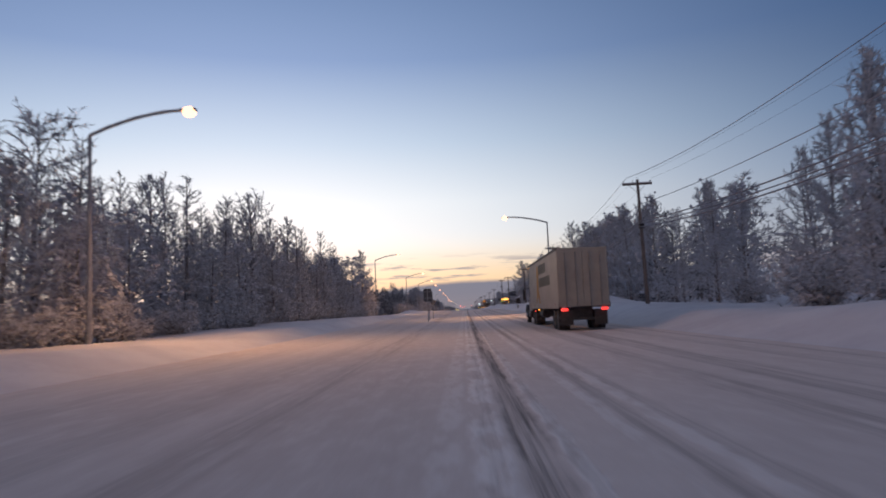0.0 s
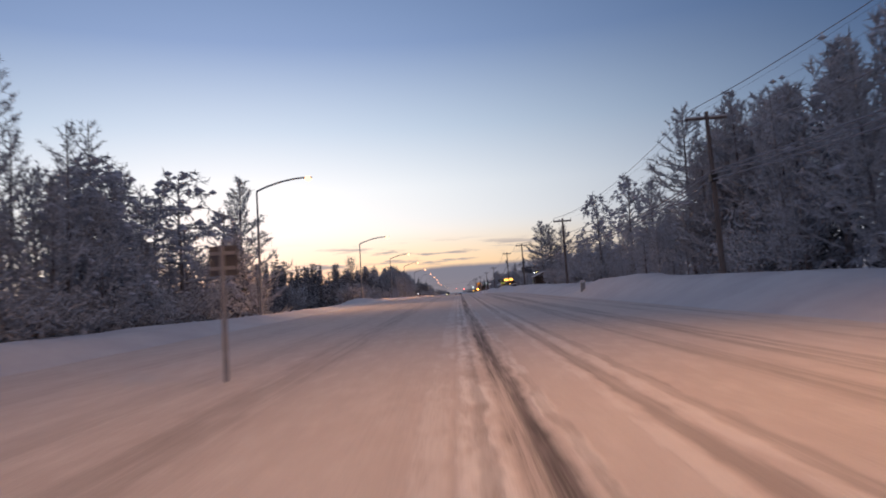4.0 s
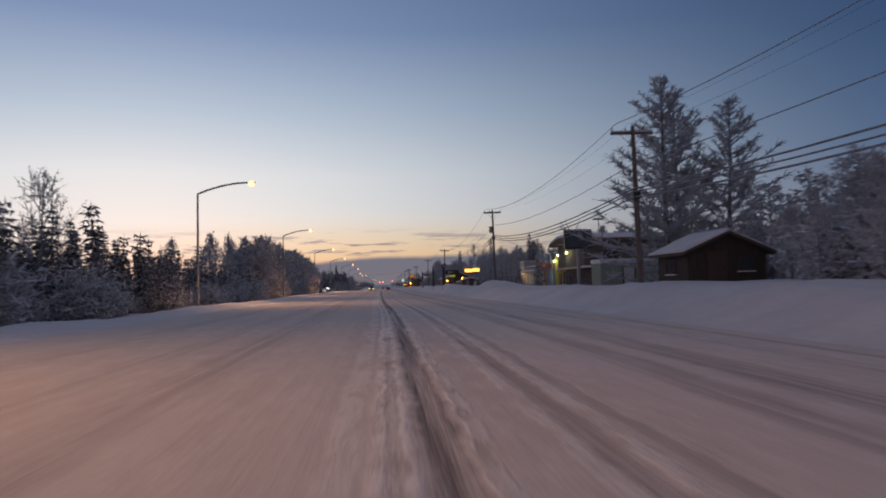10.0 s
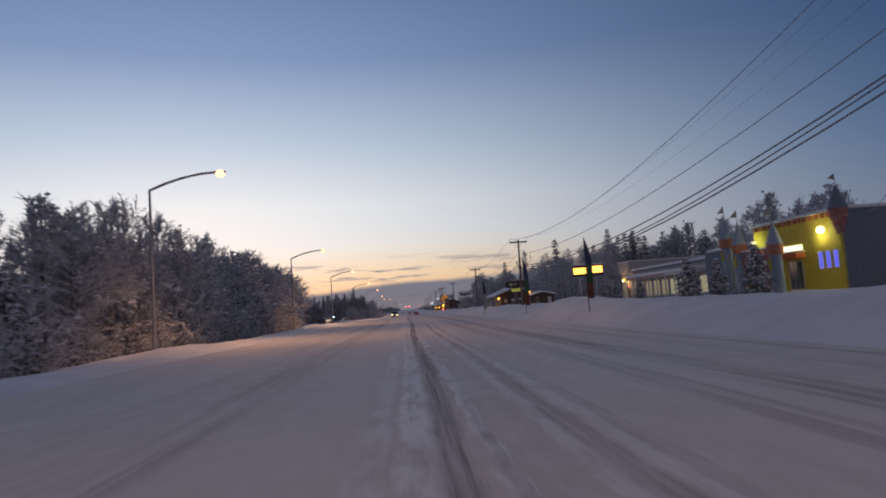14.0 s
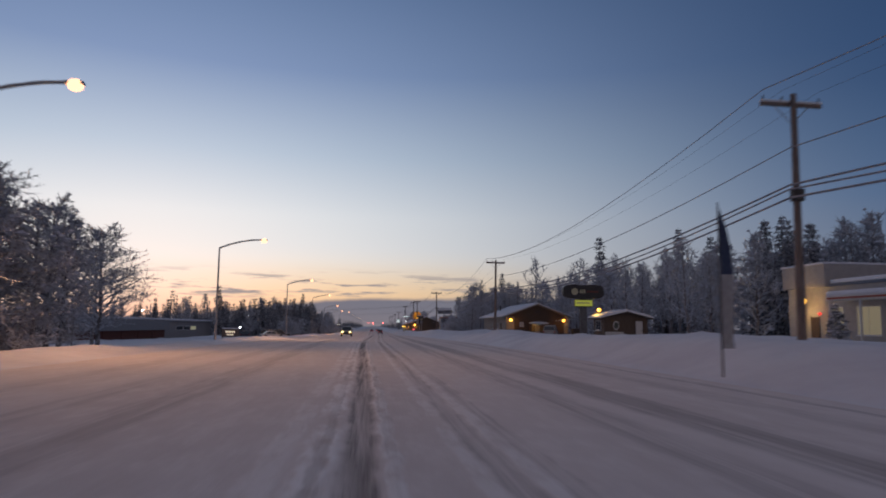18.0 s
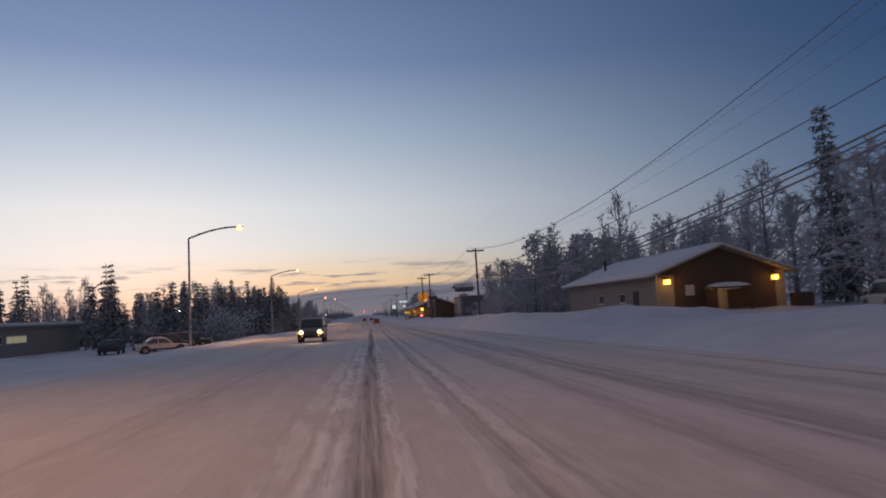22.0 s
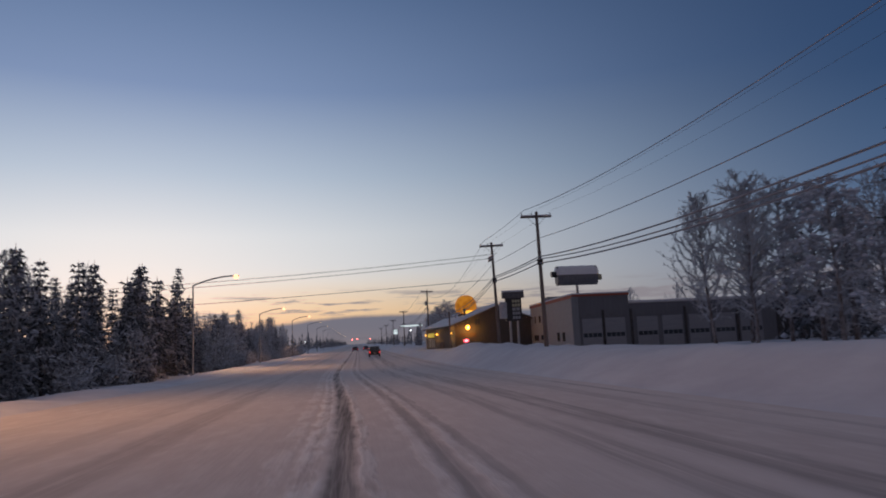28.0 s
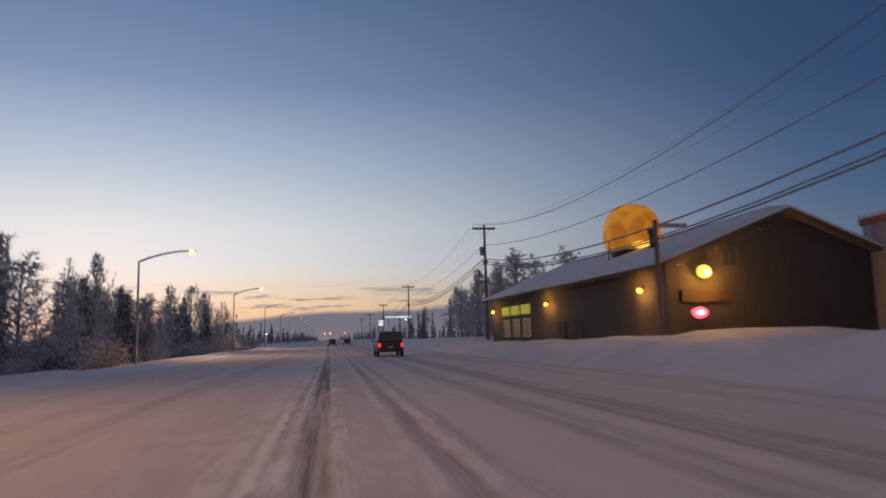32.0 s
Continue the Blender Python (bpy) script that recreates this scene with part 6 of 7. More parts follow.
part("canopy_stripe", box(-2.24, -2.2, 14, 33.8, 3.8, 3.98), REDTRIM, cn)
for i in range(9):
    part("post", box(-2.1, -1.95, 2.4 + i * 3.9, 2.55 + i * 3.9, 0, 3.7), TRIMWHITE, ob)
for i in range(8):
    window(ob, "x", 2.6 + i * 3.9, 5.6 + i * 3.9, 0.6, 3.2, 0.0, LITPANE if i in (0, 1, 2, 3) else DIMPANE, 1)
window(ob, "x", 34.6, 36.2, 1.0, 3.2, 0.0, DIMPANE)
door(ob, "x", 38.2, 39.3, 0.1, 2.3, 0.0)
wall_lamp(ob, "x", 39.6, 3.9, -0.4, WALLLAMP, 260, size=0.3)
part("red_light", ball((-0.55, 37.3, 2.6), 0.2, (0.6, 1, 0.7)), TAIL, ob, "small red light")
part("grey_annex", box(-0.6, 14, -10, -0.1, 0, 5.0, 0.03), BLUEGREY, ob, "grey metal annex")
part("annex_snow", box(-0.7, 14, -10.1, 0, 5.0, 5.3, 0.1), ROOF_SNOW, ob)

# little drive-up kiosk
ob = thing("coffee_kiosk", 25.9, 394.0, land(28, 396) - 0.1, "small brown drive-up kiosk with pale hatches and a snow-capped roof", "kiosk")
shell("kiosk", ob, 0, 5.0, 0, 3.6, 2.35, BROWN, 0.12, 2.95)
gable_roof(ob, 0, 5.0, 0, 3.6, 2.35, 2.95, 0.5, 0.28, DARKCLAD)
win = part("window", rod((1.35, -0.05, 1.55), (1.35, 0.0, 1.55), 0.34, None, 18), TRIMWHITE, ob, "oval pale-framed window")
part("pane", rod((1.35, -0.07, 1.55), (1.35, -0.05, 1.55), 0.25, None, 18), GLASS, win)
for o in (win, *win.children):
    for v in o.data.vertices:
        v.co.z = 1.55 + (v.co.z - 1.55) * 1.5
part("hatch", box(0.1, 2.2, -0.06, 0.0, 0.15, 0.85, 0.02), TRIMWHITE, ob, "pale hatch panel")
door(ob, "y", 3.6, 4.4, 0.05, 2.05, 0.0, TRIMWHITE)
window(ob, "x", 1.0, 2.8, 1.0, 2.1, 0.0)
part("counter", box(-0.4, 0.0, 0.9, 2.9, 0.9, 0.98), STEEL, ob)
part("lamp_post", rod((0.35, 2.3, 2.3), (0.35, 2.3, 3.3), 0.05, 0.04, 8), STEEL, ob)
wall_lamp(ob, "x", 2.3, 3.3, 0.45, WALLLAMP, 160, (1.0, 0.44, 0.08), 0.2)

# plank house with two lamps on its gable and a porch
ob = thing("plank_house", 24.9, 445.0, land(30, 455) - 0.15, "brown plank house with snowy gable roof and two lit lamps", "house")
shell("house", ob, 0, 11.9, 0.0, 24.8, 3.55, BEIGE, 0.2, 5.75)
part("gable_cladding", box(1.6, 11.0, -0.05, 0.0, 0.3, 3.5), LOGS, ob, "dark plank cladding")
bm = bmesh.new()
g = [bm.verts.new((x, yy, zz)) for yy in (-0.05, 0.0) for x, zz in ((0.2, 3.5), (11.7, 3.5), (5.95, 5.62))]
bm.faces.new((g[0], g[1], g[2]))
bm.faces.new((g[3], g[5], g[4]))
for i in range(3):
    bm.faces.new((g[i], g[(i + 1) % 3], g[(i + 1) % 3 + 3], g[i + 3]))
bmesh.ops.recalc_face_normals(bm, faces=bm.faces)
part("gable_cladding", bm, LOGS, ob, "dark plank gable")
gable_roof(ob, 0, 11.9, 0, 24.8, 3.55, 5.75, 0.8, 0.3, BEIGE)
for xx in (0.9, 10.9):
    wall_lamp(ob, "y", xx, 2.95, 0.0, WALLLAMP, 50, (1.0, 0.44, 0.08), 0.22, True)
    part("lamp_hood", box(xx - 0.45, xx + 0.45, -0.4, 0.0, 3.18, 3.26), DARKMETAL, ob)
window(ob, "y", 2.6, 3.4, 1.6, 2.5, -0.05, material("pale_notice", (0.5, 0.48, 0.46), 0.7), 0, False)
part("gable_vent", box(5.5, 6.4, -0.09, -0.05, 4.2, 4.7, 0.01), DOORWOOD, ob, "dark louvred vent")
porch = part("porch_roof", prism([(-2.0, 2.05), (-0.05, 2.2), (-0.05, 2.32), (-2.0, 2.17)], 4.2, 7.8), LOGS, ob)
part("porch_snow", ball((6.0, -1.05, 2.28), 1.0, (1.95, 1.05, 0.32)), ROOF_SNOW, porch, "rounded snow on the porch", True)
for xx in (4.4, 7.5):
    part("porch_post", box(xx, xx + 0.14, -1.9, -1.76, 0, 2.1), LOGS, ob)
part("porch_wall", box(4.4, 4.5, -1.7, -0.1, 0, 2.05), LOGS, ob)
wall_lamp(ob, "y", 4.7, 1.95, -0.3, WALLLAMP, 30, size=0.09)
door(ob, "y", 5.5, 6.4, 0.1, 2.05, -0.05, BEIGE)
window(ob, "x", 7.0, 8.4, 1.2, 2.1, 0.0)
window(ob, "x", 13.0, 14.4, 1.2, 2.1, 0.0)
door(ob, "x", 4.0, 4.95, 0.2, 2.2, 0.0)
part("chimney", rod((2.6, 19, 4.6), (2.6, 19, 5.9), 0.14, None, 8), DARKMETAL, ob)
part("chimney_cap", rod((2.6, 19, 5.9), (2.6, 19, 6.05), 0.24, 0.1, 8), DARKMETAL, ob)
part("bin", box(12.6, 14.2, -0.6, 0.5, 0.2, 1.4, 0.05), BROWN, ob, "dark bin beside the wall")

# garage with roll-up doors and a white side wall
ob = thing("garage_building", 25.2, 565.0, land(28, 570) - 0.6, "grey garage with roll-up doors and a red-trimmed white side", "garage", rz=-4)
part("wall", box(0, 0.3, 0.3, 26, 0, 6.4), WHITEWALL, ob, "white side wall")
part("wall", box(0, 6.4, 0, 0.3, 0, 6.5), SLATE, ob, "grey front wall")
part("wall", box(6.4, 34, 0.0, 0.3, 0, 5.5), SLATE, ob, "grey front wall")
part("wall", box(33.7, 34, 0.3, 26, 0, 6.0), GREYMETAL, ob)
part("wall", box(0.3, 33.7, 25.7, 26, 0, 6.0), WHITEWALL, ob)
part("wall", box(6.2, 6.4, 0.3, 25.7, 5.5, 6.4), GREYMETAL, ob)
flat_roof(ob, 0.4, 6.1, 0.4, 26, 6.0, 0.05, GREYMETAL, 0.3, 0.2)
flat_roof(ob, 6.5, 33.8, 0.4, 26, 5.3, 0.05, GREYMETAL, 0.35, 0.2)
part("trim", box(-0.1, 0.32, 0.34, 26.1, 6.4, 6.75, 0.02), REDTRIM, ob, "rust-red eave trim")
part("trim", box(-0.1, 6.5, -0.1, 0.32, 6.5, 6.75, 0.02), REDTRIM, ob, "dull red trim along the front")
part("trim_snow", box(-0.12, 6.5, -0.12, 0.4, 6.75, 6.9, 0.05), ROOF_SNOW, ob)
part("corner_post", box(-0.15, 0.6, -0.15, 0.15, 0, 6.5, 0.02), GREYMETAL, ob)
DOORPALE = siding("dull_white_door", (0.30, 0.31, 0.34), (0.25, 0.26, 0.29), stretch=(0.4, 0.4, 4))
for xa, xb in ((0.9, 3.2), (3.55, 5.85), (7.2, 9.6), (10.1, 12.5), (13.2, 15.6), (16.2, 18.6), (19.2, 21.8)):
    d = part("garage_door", box(xa, xb, -0.06, 0.0, 0.2, 4.0, 0.01), DOORPALE, ob)
    for k in range(5):
        if k == 2:
            w = (xb - xa - 0.16) / 4
            for i in range(4):
                part("pane", box(xa + 0.12 + i * w, xa + 0.04 + (i + 1) * w, -0.085, -0.06, 1.88, 2.34), GLASS, d)
        else:
            part("door_panel", box(xa + 0.06, xb - 0.06, -0.085, -0.06, 0.28 + k * 0.75, 0.95 + k * 0.75, 0.008), DOORPALE, d)
    part("lintel", box(xa - 0.12, xb + 0.12, -0.1, 0.0, 4.0, 4.2, 0.01), SLATE, d)
for xa in (3.37, 6.6, 12.85, 18.9):
    part("pilaster", box(xa - 0.12, xa + 0.12, -0.12, 0.0, 0, 4.9, 0.01), DARKMETAL, ob)
# no real opening: a dark sheet stands for the bay's inner shade
part("bay_opening", box(23.5, 28.5, -0.04, 0.0, 0.2, 4.6), DARKMETAL, ob, "dark flat panel coloured as the shade inside an open bay")
for a, b, z0, z1, n in ((7.4, 8.7, 1.5, 2.6, 1), (4.6, 5.9, 1.5, 2.6, 1), (18.6, 19.8, 4.1, 5.1, 1), (22.2, 22.8, 4.1, 5.1, 0), (20.6, 23.8, 1.6, 2.4, 2), (16.4, 18.8, 1.7, 2.4, 1)):
    window(ob, "x", a, b, z0, z1, 0.0, bars_=n, frame_mat=BROWN, sill=False)
part("notice_board", box(-0.05, 0.0, 16.0, 17.3, 3.7, 4.4, 0.01), GREYMETAL, ob, "dull grey notice board")
part("downpipe", rod((-0.08, 25.4, 0.2), (-0.08, 25.4, 6.4), 0.06, None, 8), TRIMWHITE, ob)
part("roof_snow_lip", box(-0.16, 0.3, 0.4, 26.1, 6.75, 6.92, 0.06), ROOF_SNOW, ob)
part("roof_unit", box(1.2, 3.6, 19, 22, 6.6, 7.7, 0.05), GREYMETAL, ob)

# dark gabled restaurant with lamps, neon and a lit dome on its roof
ob = thing("restaurant", 15.2, 589.8, -1.75, "dark gabled restaurant with a snowy roof and warm wall lamps", "restaurant", rz=2.5)
EAVEBULB = material("dim_eave_bulb", (0.9, 0.9, 0.9), 0.4, emit=1.2, emit_color=(0.9, 0.93, 1.0))
DARKPANE = material("dim_amber_pane", (0.10, 0.08, 0.04), 0.2, emit=0.05, emit_color=(0.9, 0.6, 0.2))
DARKWALL = siding("dark_olive_siding", (0.088, 0.083, 0.080), (0.066, 0.062, 0.060), stretch=(5, 5, 0.4))
shell("restaurant", ob, 0, 13.0, 0, 29.5, 4.7, DARKWALL, 0.25, 7.2)
gable_roof(ob, 0, 13.0, 0, 29.5, 4.7, 7.2, 0.7, 0.30)
wall_lamp(ob, "y", 1.9, 4.25, 0.0, WALLLAMP, 430, (1.0, 0.43, 0.07), 0.33)
window(ob, "y", 3.0, 3.9, 4.5, 5.5, 0.0, frame_mat=BROWN, sill=False)
neon = part("neon_sign", ball((1.6, -0.09, 2.32), 0.44, (1.0, 0.14, 0.62)), material("red_neon", (1.0, 0.2, 0.3), 0.4, emit=2.4, emit_color=(1.0, 0.10, 0.16)), ob, "oval glowing red sign")
part("neon_centre", ball((1.6, -0.15, 2.32), 0.22, (1.0, 0.12, 0.55)), material("pale_neon", (1.0, 0.7, 0.8), 0.4, emit=3.0, emit_color=(1.0, 0.55, 0.60)), neon)
part("notice_board", box(0.7, 3.2, -0.06, 0.0, 2.8, 3.4, 0.01), LOGS, ob, "dark name board")
for yy, pw in ((2.2, 90), (15.5, 90), (28.6, 50)):
    wall_lamp(ob, "x", yy, 3.55, 0.0, WALLLAMP, pw * 1.5, (1.0, 0.44, 0.08), 0.14)
for a in (19.4, 21.9, 24.4):
    window(ob, "x", a, a + 1.75, 1.35, 2.75, 0.0, DARKPANE, 0, False)
    part("lit_sign_panel", box(-0.16, 0.0, a - 0.15, a + 1.85, 3.05, 3.8, 0.12), material("yellow_lit_panel", (0.5, 0.5, 0.05), 0.5, emit=0.34, emit_color=(0.62, 0.60, 0.05)), ob, "yellow-green lit sign panel")
for a in (10.0, 12.6):
    door(ob, "x", a, a + 0.95, 0.1, 2.2, 0.0)
for i in range(13):
    part("eave_light", ball((0.25 + i * 0.5, -0.74, 4.55 + i * 0.19), 0.016, sub=1), EAVEBULB, ob)
    part("eave_light", ball((12.75 - i * 0.5, -0.74, 4.55 + i * 0.19), 0.016, sub=1), EAVEBULB, ob)
for i in range(20):
    part("eave_light", ball((-0.74, 0.5 + i * 1.5, 4.38), 0.014, sub=1), EAVEBULB, ob)
part("flue", rod((2.8, 6.0, 5.6), (2.8, 6.0, 7.1), 0.16, None, 10), DARKMETAL, ob)
part("flue_cap", rod((2.8, 6.0, 7.1), (2.8, 6.0, 7.3), 0.28, 0.2, 10), DARKMETAL, ob)
part("bare_post", rod((-0.9, -0.9, 0.2), (-0.9, -0.9, 6.6), 0.12, 0.11, 8), POLEWOOD, ob)
part("post_box", box(-0.9, 0.7, -1.0, -0.8, 6.25, 6.45, 0.04), RIME, ob)

dm = thing("lit_roof_dome", 18.7, 600.5, 4.1, "inflated amber dome glowing from inside on the restaurant roof", "roof sign")
bm = bmesh.new()
bmesh.ops.create_uvsphere(bm, u_segments=24, v_segments=14, radius=1.0)
for v in bm.verts:
    q = Vector((math.copysign(abs(v.co.x) ** 0.8, v.co.x), math.copysign(abs(v.co.y) ** 0.8, v.co.y), max(v.co.z, -0.6)))
    v.co = Vector((q.x * 1.75, q.y * 1.75, q.z * 1.9 + 1.9))
DOME = material("amber_dome_skin", (0.60, 0.25, 0.03), 0.6, color2=(0.45, 0.17, 0.02), scale=1.6)
nt = DOME.node_tree
dn = nt.nodes.new("ShaderNodeTexNoise")
dn.inputs["Scale"].default_value, dn.inputs["Detail"].default_value = 1.3, 3
dr = nt.nodes.new("ShaderNodeValToRGB")
dr.color_ramp.elements[0].position, dr.color_ramp.elements[0].color = 0.40, (0.50, 0.16, 0.010, 1)
dr.color_ramp.elements[1].position, dr.color_ramp.elements[1].color = 0.58, (0.80, 0.30, 0.02, 1)
geo = nt.nodes.new("ShaderNodeNewGeometry")
nt.links.new(geo.outputs["Position"], dn.inputs["Vector"])
nt.links.new(dn.outputs["Fac"], dr.inputs[0])
nt.links.new(dr.outputs[0], nt.nodes["Principled BSDF"].inputs["Emission Color"])
nt.nodes["Principled BSDF"].inputs["Emission Strength"].default_value = 0.62
part("dome_skin", bm, DOME, dm, "amber skin with darker marks", True)
part("bright_base", ball((0.12, -0.36, 1.05), 1.45, (0.95, 1.0, 0.30), 3), material("hot_dome_base", (1.0, 0.6, 0.1), 0.5, emit=1.6, emit_color=(1.0, 0.50, 0.05)), dm, "hot bright glow low in the skin", True)
part("stand", rod((0, 0, -0.1), (0, 0, 0.8), 1.2, 1.4, 14), DARKMETAL, dm)
part("stay", rod((-1.9, -0.5, -0.6), (-1.75, -0.5, 1.4), 0.04, None, 6), DARKMETAL, dm)

# low building and its yard on the west side
ob = thing("low_workshop", -52.0, 408.0, land(-45, 440) - 0.1, "long low workshop with snow-covered roof and red-brown door", "workshop")
shell("workshop", ob, 0, 16, 0, 72, 3.0, siding("dull_grey_wall", (0.30, 0.29, 0.29), (0.25, 0.24, 0.24)))
flat_roof(ob, 0, 16, 0, 72, 3.0, 0.3, GREYMETAL, 0.35, 0.2)
REDBROWN = siding("dark_red_brown_boards", (0.16, 0.05, 0.035), (0.11, 0.04, 0.03))
part("fascia", box(16.0, 16.8, -0.3, 37, 1.55, 3.15, 0.03), GREYMETAL, ob, "deep grey fascia over the front")
part("wall", box(16.004, 16.06, 0.1, 36.9, 0.0, 1.55), REDBROWN, ob, "dark red-brown boarded front")
for a in (2.0, 9.0, 16.0, 23.0, 30.0):
    dr = part("big_door", box(16.06, 16.12, a, a + 4.2, 0.05, 1.5, 0.01), REDBROWN, ob, "wide red-brown door")
    part("handle", box(16.12, 16.16, a + 3.9, a + 4.05, 0.7, 0.8), DARKMETAL, dr)
part("big_door", box(3.5, 10.0, -0.08, 0.0, 0.1, 2.5, 0.01), REDBROWN, ob, "wide red-brown door")
window(ob, "y", 11.5, 13.2, 1.0, 2.1, 0.0)
for a in (44.0, 49.0, 54.0):
    win = part("window", box(16.0, 16.06, a, a + 4.2, 1.4, 2.25, 0.01), TRIMWHITE, ob)
    for k in range(3):
        part("pane", box(16.05, 16.08, a + 0.1 + k * 1.36, a + 1.36 + k * 1.36, 1.5, 2.15), LITPANE if a == 54.0 else GLASS, win)


# ---------------------------------------------------------------- vehicles
def wheel(parent, x, y, r, w, rim=None):
    side = 1 if x > 0 else -1
    ty = part("wheel", rod((x - w / 2, y, r), (x + w / 2, y, r), r, None, 20), RUBBER, parent)
    part("rim", rod((x + side * w * 0.42, y, r), (x + side * w * 0.54, y, r), r * 0.62, r * 0.55, 14), rim or CHROME, ty)
    part("hub", rod((x + side * w * 0.5, y, r), (x + side * w * 0.6, y, r), r * 0.16, None, 8), DARKMETAL, ty)
    return ty


def paint(name, c, c2):
    return material(name, c, 0.35, 0.1, color2=c2, scale=3, mixing=0.55, spec=0.5)


def car(name, label, x, y, rz, body_mat, length=4.6, width=1.82, height=1.72, boxy=True, lit=None, group=""):
    """A car whose front points along its own -y. lit: 'head', 'tail' or None."""
    z = float(ground_z(y) + bank_z(x, y))
    ob = thing(name, x, y, z + 0.0, label, "car", group, rz)
    L2, W2, H = length / 2, width / 2, height
    r = 0.36 if boxy else 0.32
    belt = H * (0.58 if boxy else 0.60)
    low = 0.32
    hood = belt * (0.93 if boxy else 0.88)
    prof = [(-L2, low + 0.1), (-L2, hood * 0.86), (-L2 + 0.12, hood * 0.97), (-L2 + 0.95 if boxy else -L2 + 1.15, hood + 0.02), (-L2 + 1.05 if boxy else -L2 + 1.35, belt), (L2 - 0.05, belt),
            (L2, belt - 0.12), (L2, low + 0.12), (L2 - 0.15, low), (-L2 + 0.15, low)]
    part("body", prism(prof, -W2, W2, 0.085), body_mat, ob)
    # greenhouse
    f0, f1 = (-L2 + 1.08, -L2 + 1.62) if boxy else (-L2 + 1.3, -L2 + 2.05)
    b1, b0 = (L2 - 0.28, L2 - 0.10) if boxy else (L2 - 1.35, L2 - 0.55)
    bm = prism([(f0, belt), (f1, H - 0.06), (f1 + 0.15, H), (b1 - 0.1, H), (b1, H - 0.06), (b0, belt)], -W2 + 0.05, W2 - 0.05, 0.06)
    for v in bm.verts:
        k = (v.co.z - belt) / (H - belt)
        v.co.x *= 1 - 0.16 * max(k, 0)
    part("cabin", bm, body_mat, ob)
    # glass, a little proud of the cabin
    def pane(pts, nm):
        g = bmesh.new()
        a = [g.verts.new(p) for p in pts]
        f = g.faces.new(a)
        ext = bmesh.ops.extrude_face_region(g, geom=[f])
        n = f.normal.copy() if f.normal.length else Vector((0, 0, 1))
        g.normal_update()
        n = f.normal
        bmesh.ops.translate(g, verts=[v for v in ext["geom"] if isinstance(v, bmesh.types.BMVert)], vec=n * -0.02)
        bmesh.ops.recalc_face_normals(g, faces=g.faces)
        return part(nm, g, GLASS, ob)
    wt, wb = (W2 - 0.05) * 0.86, (W2 - 0.05) * 0.985
    zt, zb = H - 0.12, belt + 0.05
    kf = lambda zz: f0 + (f1 - f0) * (zz - belt) / (H - 0.06 - belt)
    kb = lambda zz: b0 + (b1 - b0) * (zz - belt) / (H - 0.06 - belt)
    pane([(-wb + 0.08, kf(zb) - 0.02, zb), (wb - 0.08, kf(zb) - 0.02, zb), (wt - 0.06, kf(zt) - 0.02, zt), (-wt + 0.06, kf(zt) - 0.02, zt)], "windscreen")
    pane([(wb - 0.1, kb(zb) + 0.02, zb), (-wb + 0.1, kb(zb) + 0.02, zb), (-wt + 0.08, kb(zt) + 0.02, zt), (wt - 0.08, kb(zt) + 0.02, zt)], "rear_window")
    cuts = [0.06, 0.48, 0.52, 0.94] if not boxy else [0.04, 0.36, 0.39, 0.68, 0.71, 0.95]
    for s in (-1, 1):
        for i in range(0, len(cuts), 2):
            def at(c, zz):
                return kf(zz) + 0.1 + (kb(zz) - 0.1 - kf(zz) - 0.1) * c
            pts = [(s * (wb + 0.006), at(cuts[i], zb), zb), (s * (wb + 0.006), at(cuts[i + 1], zb), zb), (s * (wt + 0.012), at(cuts[i + 1], zt), zt), (s * (wt + 0.012), at(cuts[i], zt), zt)]
            pane(pts if s > 0 else pts[::-1], "side_window")
        part("mirror", box(s * (W2 + 0.02), s * (W2 + 0.2), f0 + 0.15, f0 + 0.27, belt + 0.02, belt + 0.18, 0.02), PLASTIC, ob)
        part("door_handle", box(s * W2, s * (W2 + 0.03), 0.2, 0.38, belt - 0.16, belt - 0.12), CHROME, ob)
        part("sill_trim", box(s * (W2 - 0.01), s * (W2 + 0.015), -L2 + 0.95, L2 - 0.95, low + 0.02, low + 0.14), PLASTIC, ob)
        for yy in (-L2 + 0.82, L2 - 0.85):
            part("wheel_arch", rod((s * (W2 - 0.16), yy, r), (s * (W2 + 0.012), yy, r), r + 0.09, None, 18), PLASTIC, ob)
            wheel(ob, s * (W2 - 0.07), yy, r, 0.2)
        hl = part("headlamp", ball((s * (W2 - 0.27), -L2 + 0.02, hood * 0.80), 0.15, (1.15, 0.6, 1)), HEADLAMP if lit == "head" else CHROME, ob)
        part("turn_signal", box(s * (W2 - 0.12), s * (W2 + 0.012), -L2 - 0.01, -L2 + 0.2, hood * 0.70, hood * 0.78, 0.015), AMBER if lit == "head" else PLASTIC, hl, "amber corner lamp")
        part("headlamp_surround", box(s * (W2 - 0.48), s * (W2 - 0.02), -L2 - 0.005, -L2 + 0.03, hood * 0.63, hood * 0.95, 0.03), PLASTIC, ob)
        part("tail_lamp", box(s * (W2 - 0.03), s * (W2 - 0.22), L2 - 0.06, L2 + 0.015, belt - 0.36, belt - 0.08, 0.015), TAIL if lit == "tail" else TAIL_OFF, ob)
    part("bumper", box(-W2 + 0.03, W2 - 0.03, -L2 - 0.08, -L2 + 0.1, low + 0.02, low + 0.26, 0.05), PLASTIC, ob)
    part("bumper", box(-W2 + 0.03, W2 - 0.03, L2 - 0.1, L2 + 0.08, low + 0.02, low + 0.26, 0.05), PLASTIC, ob)
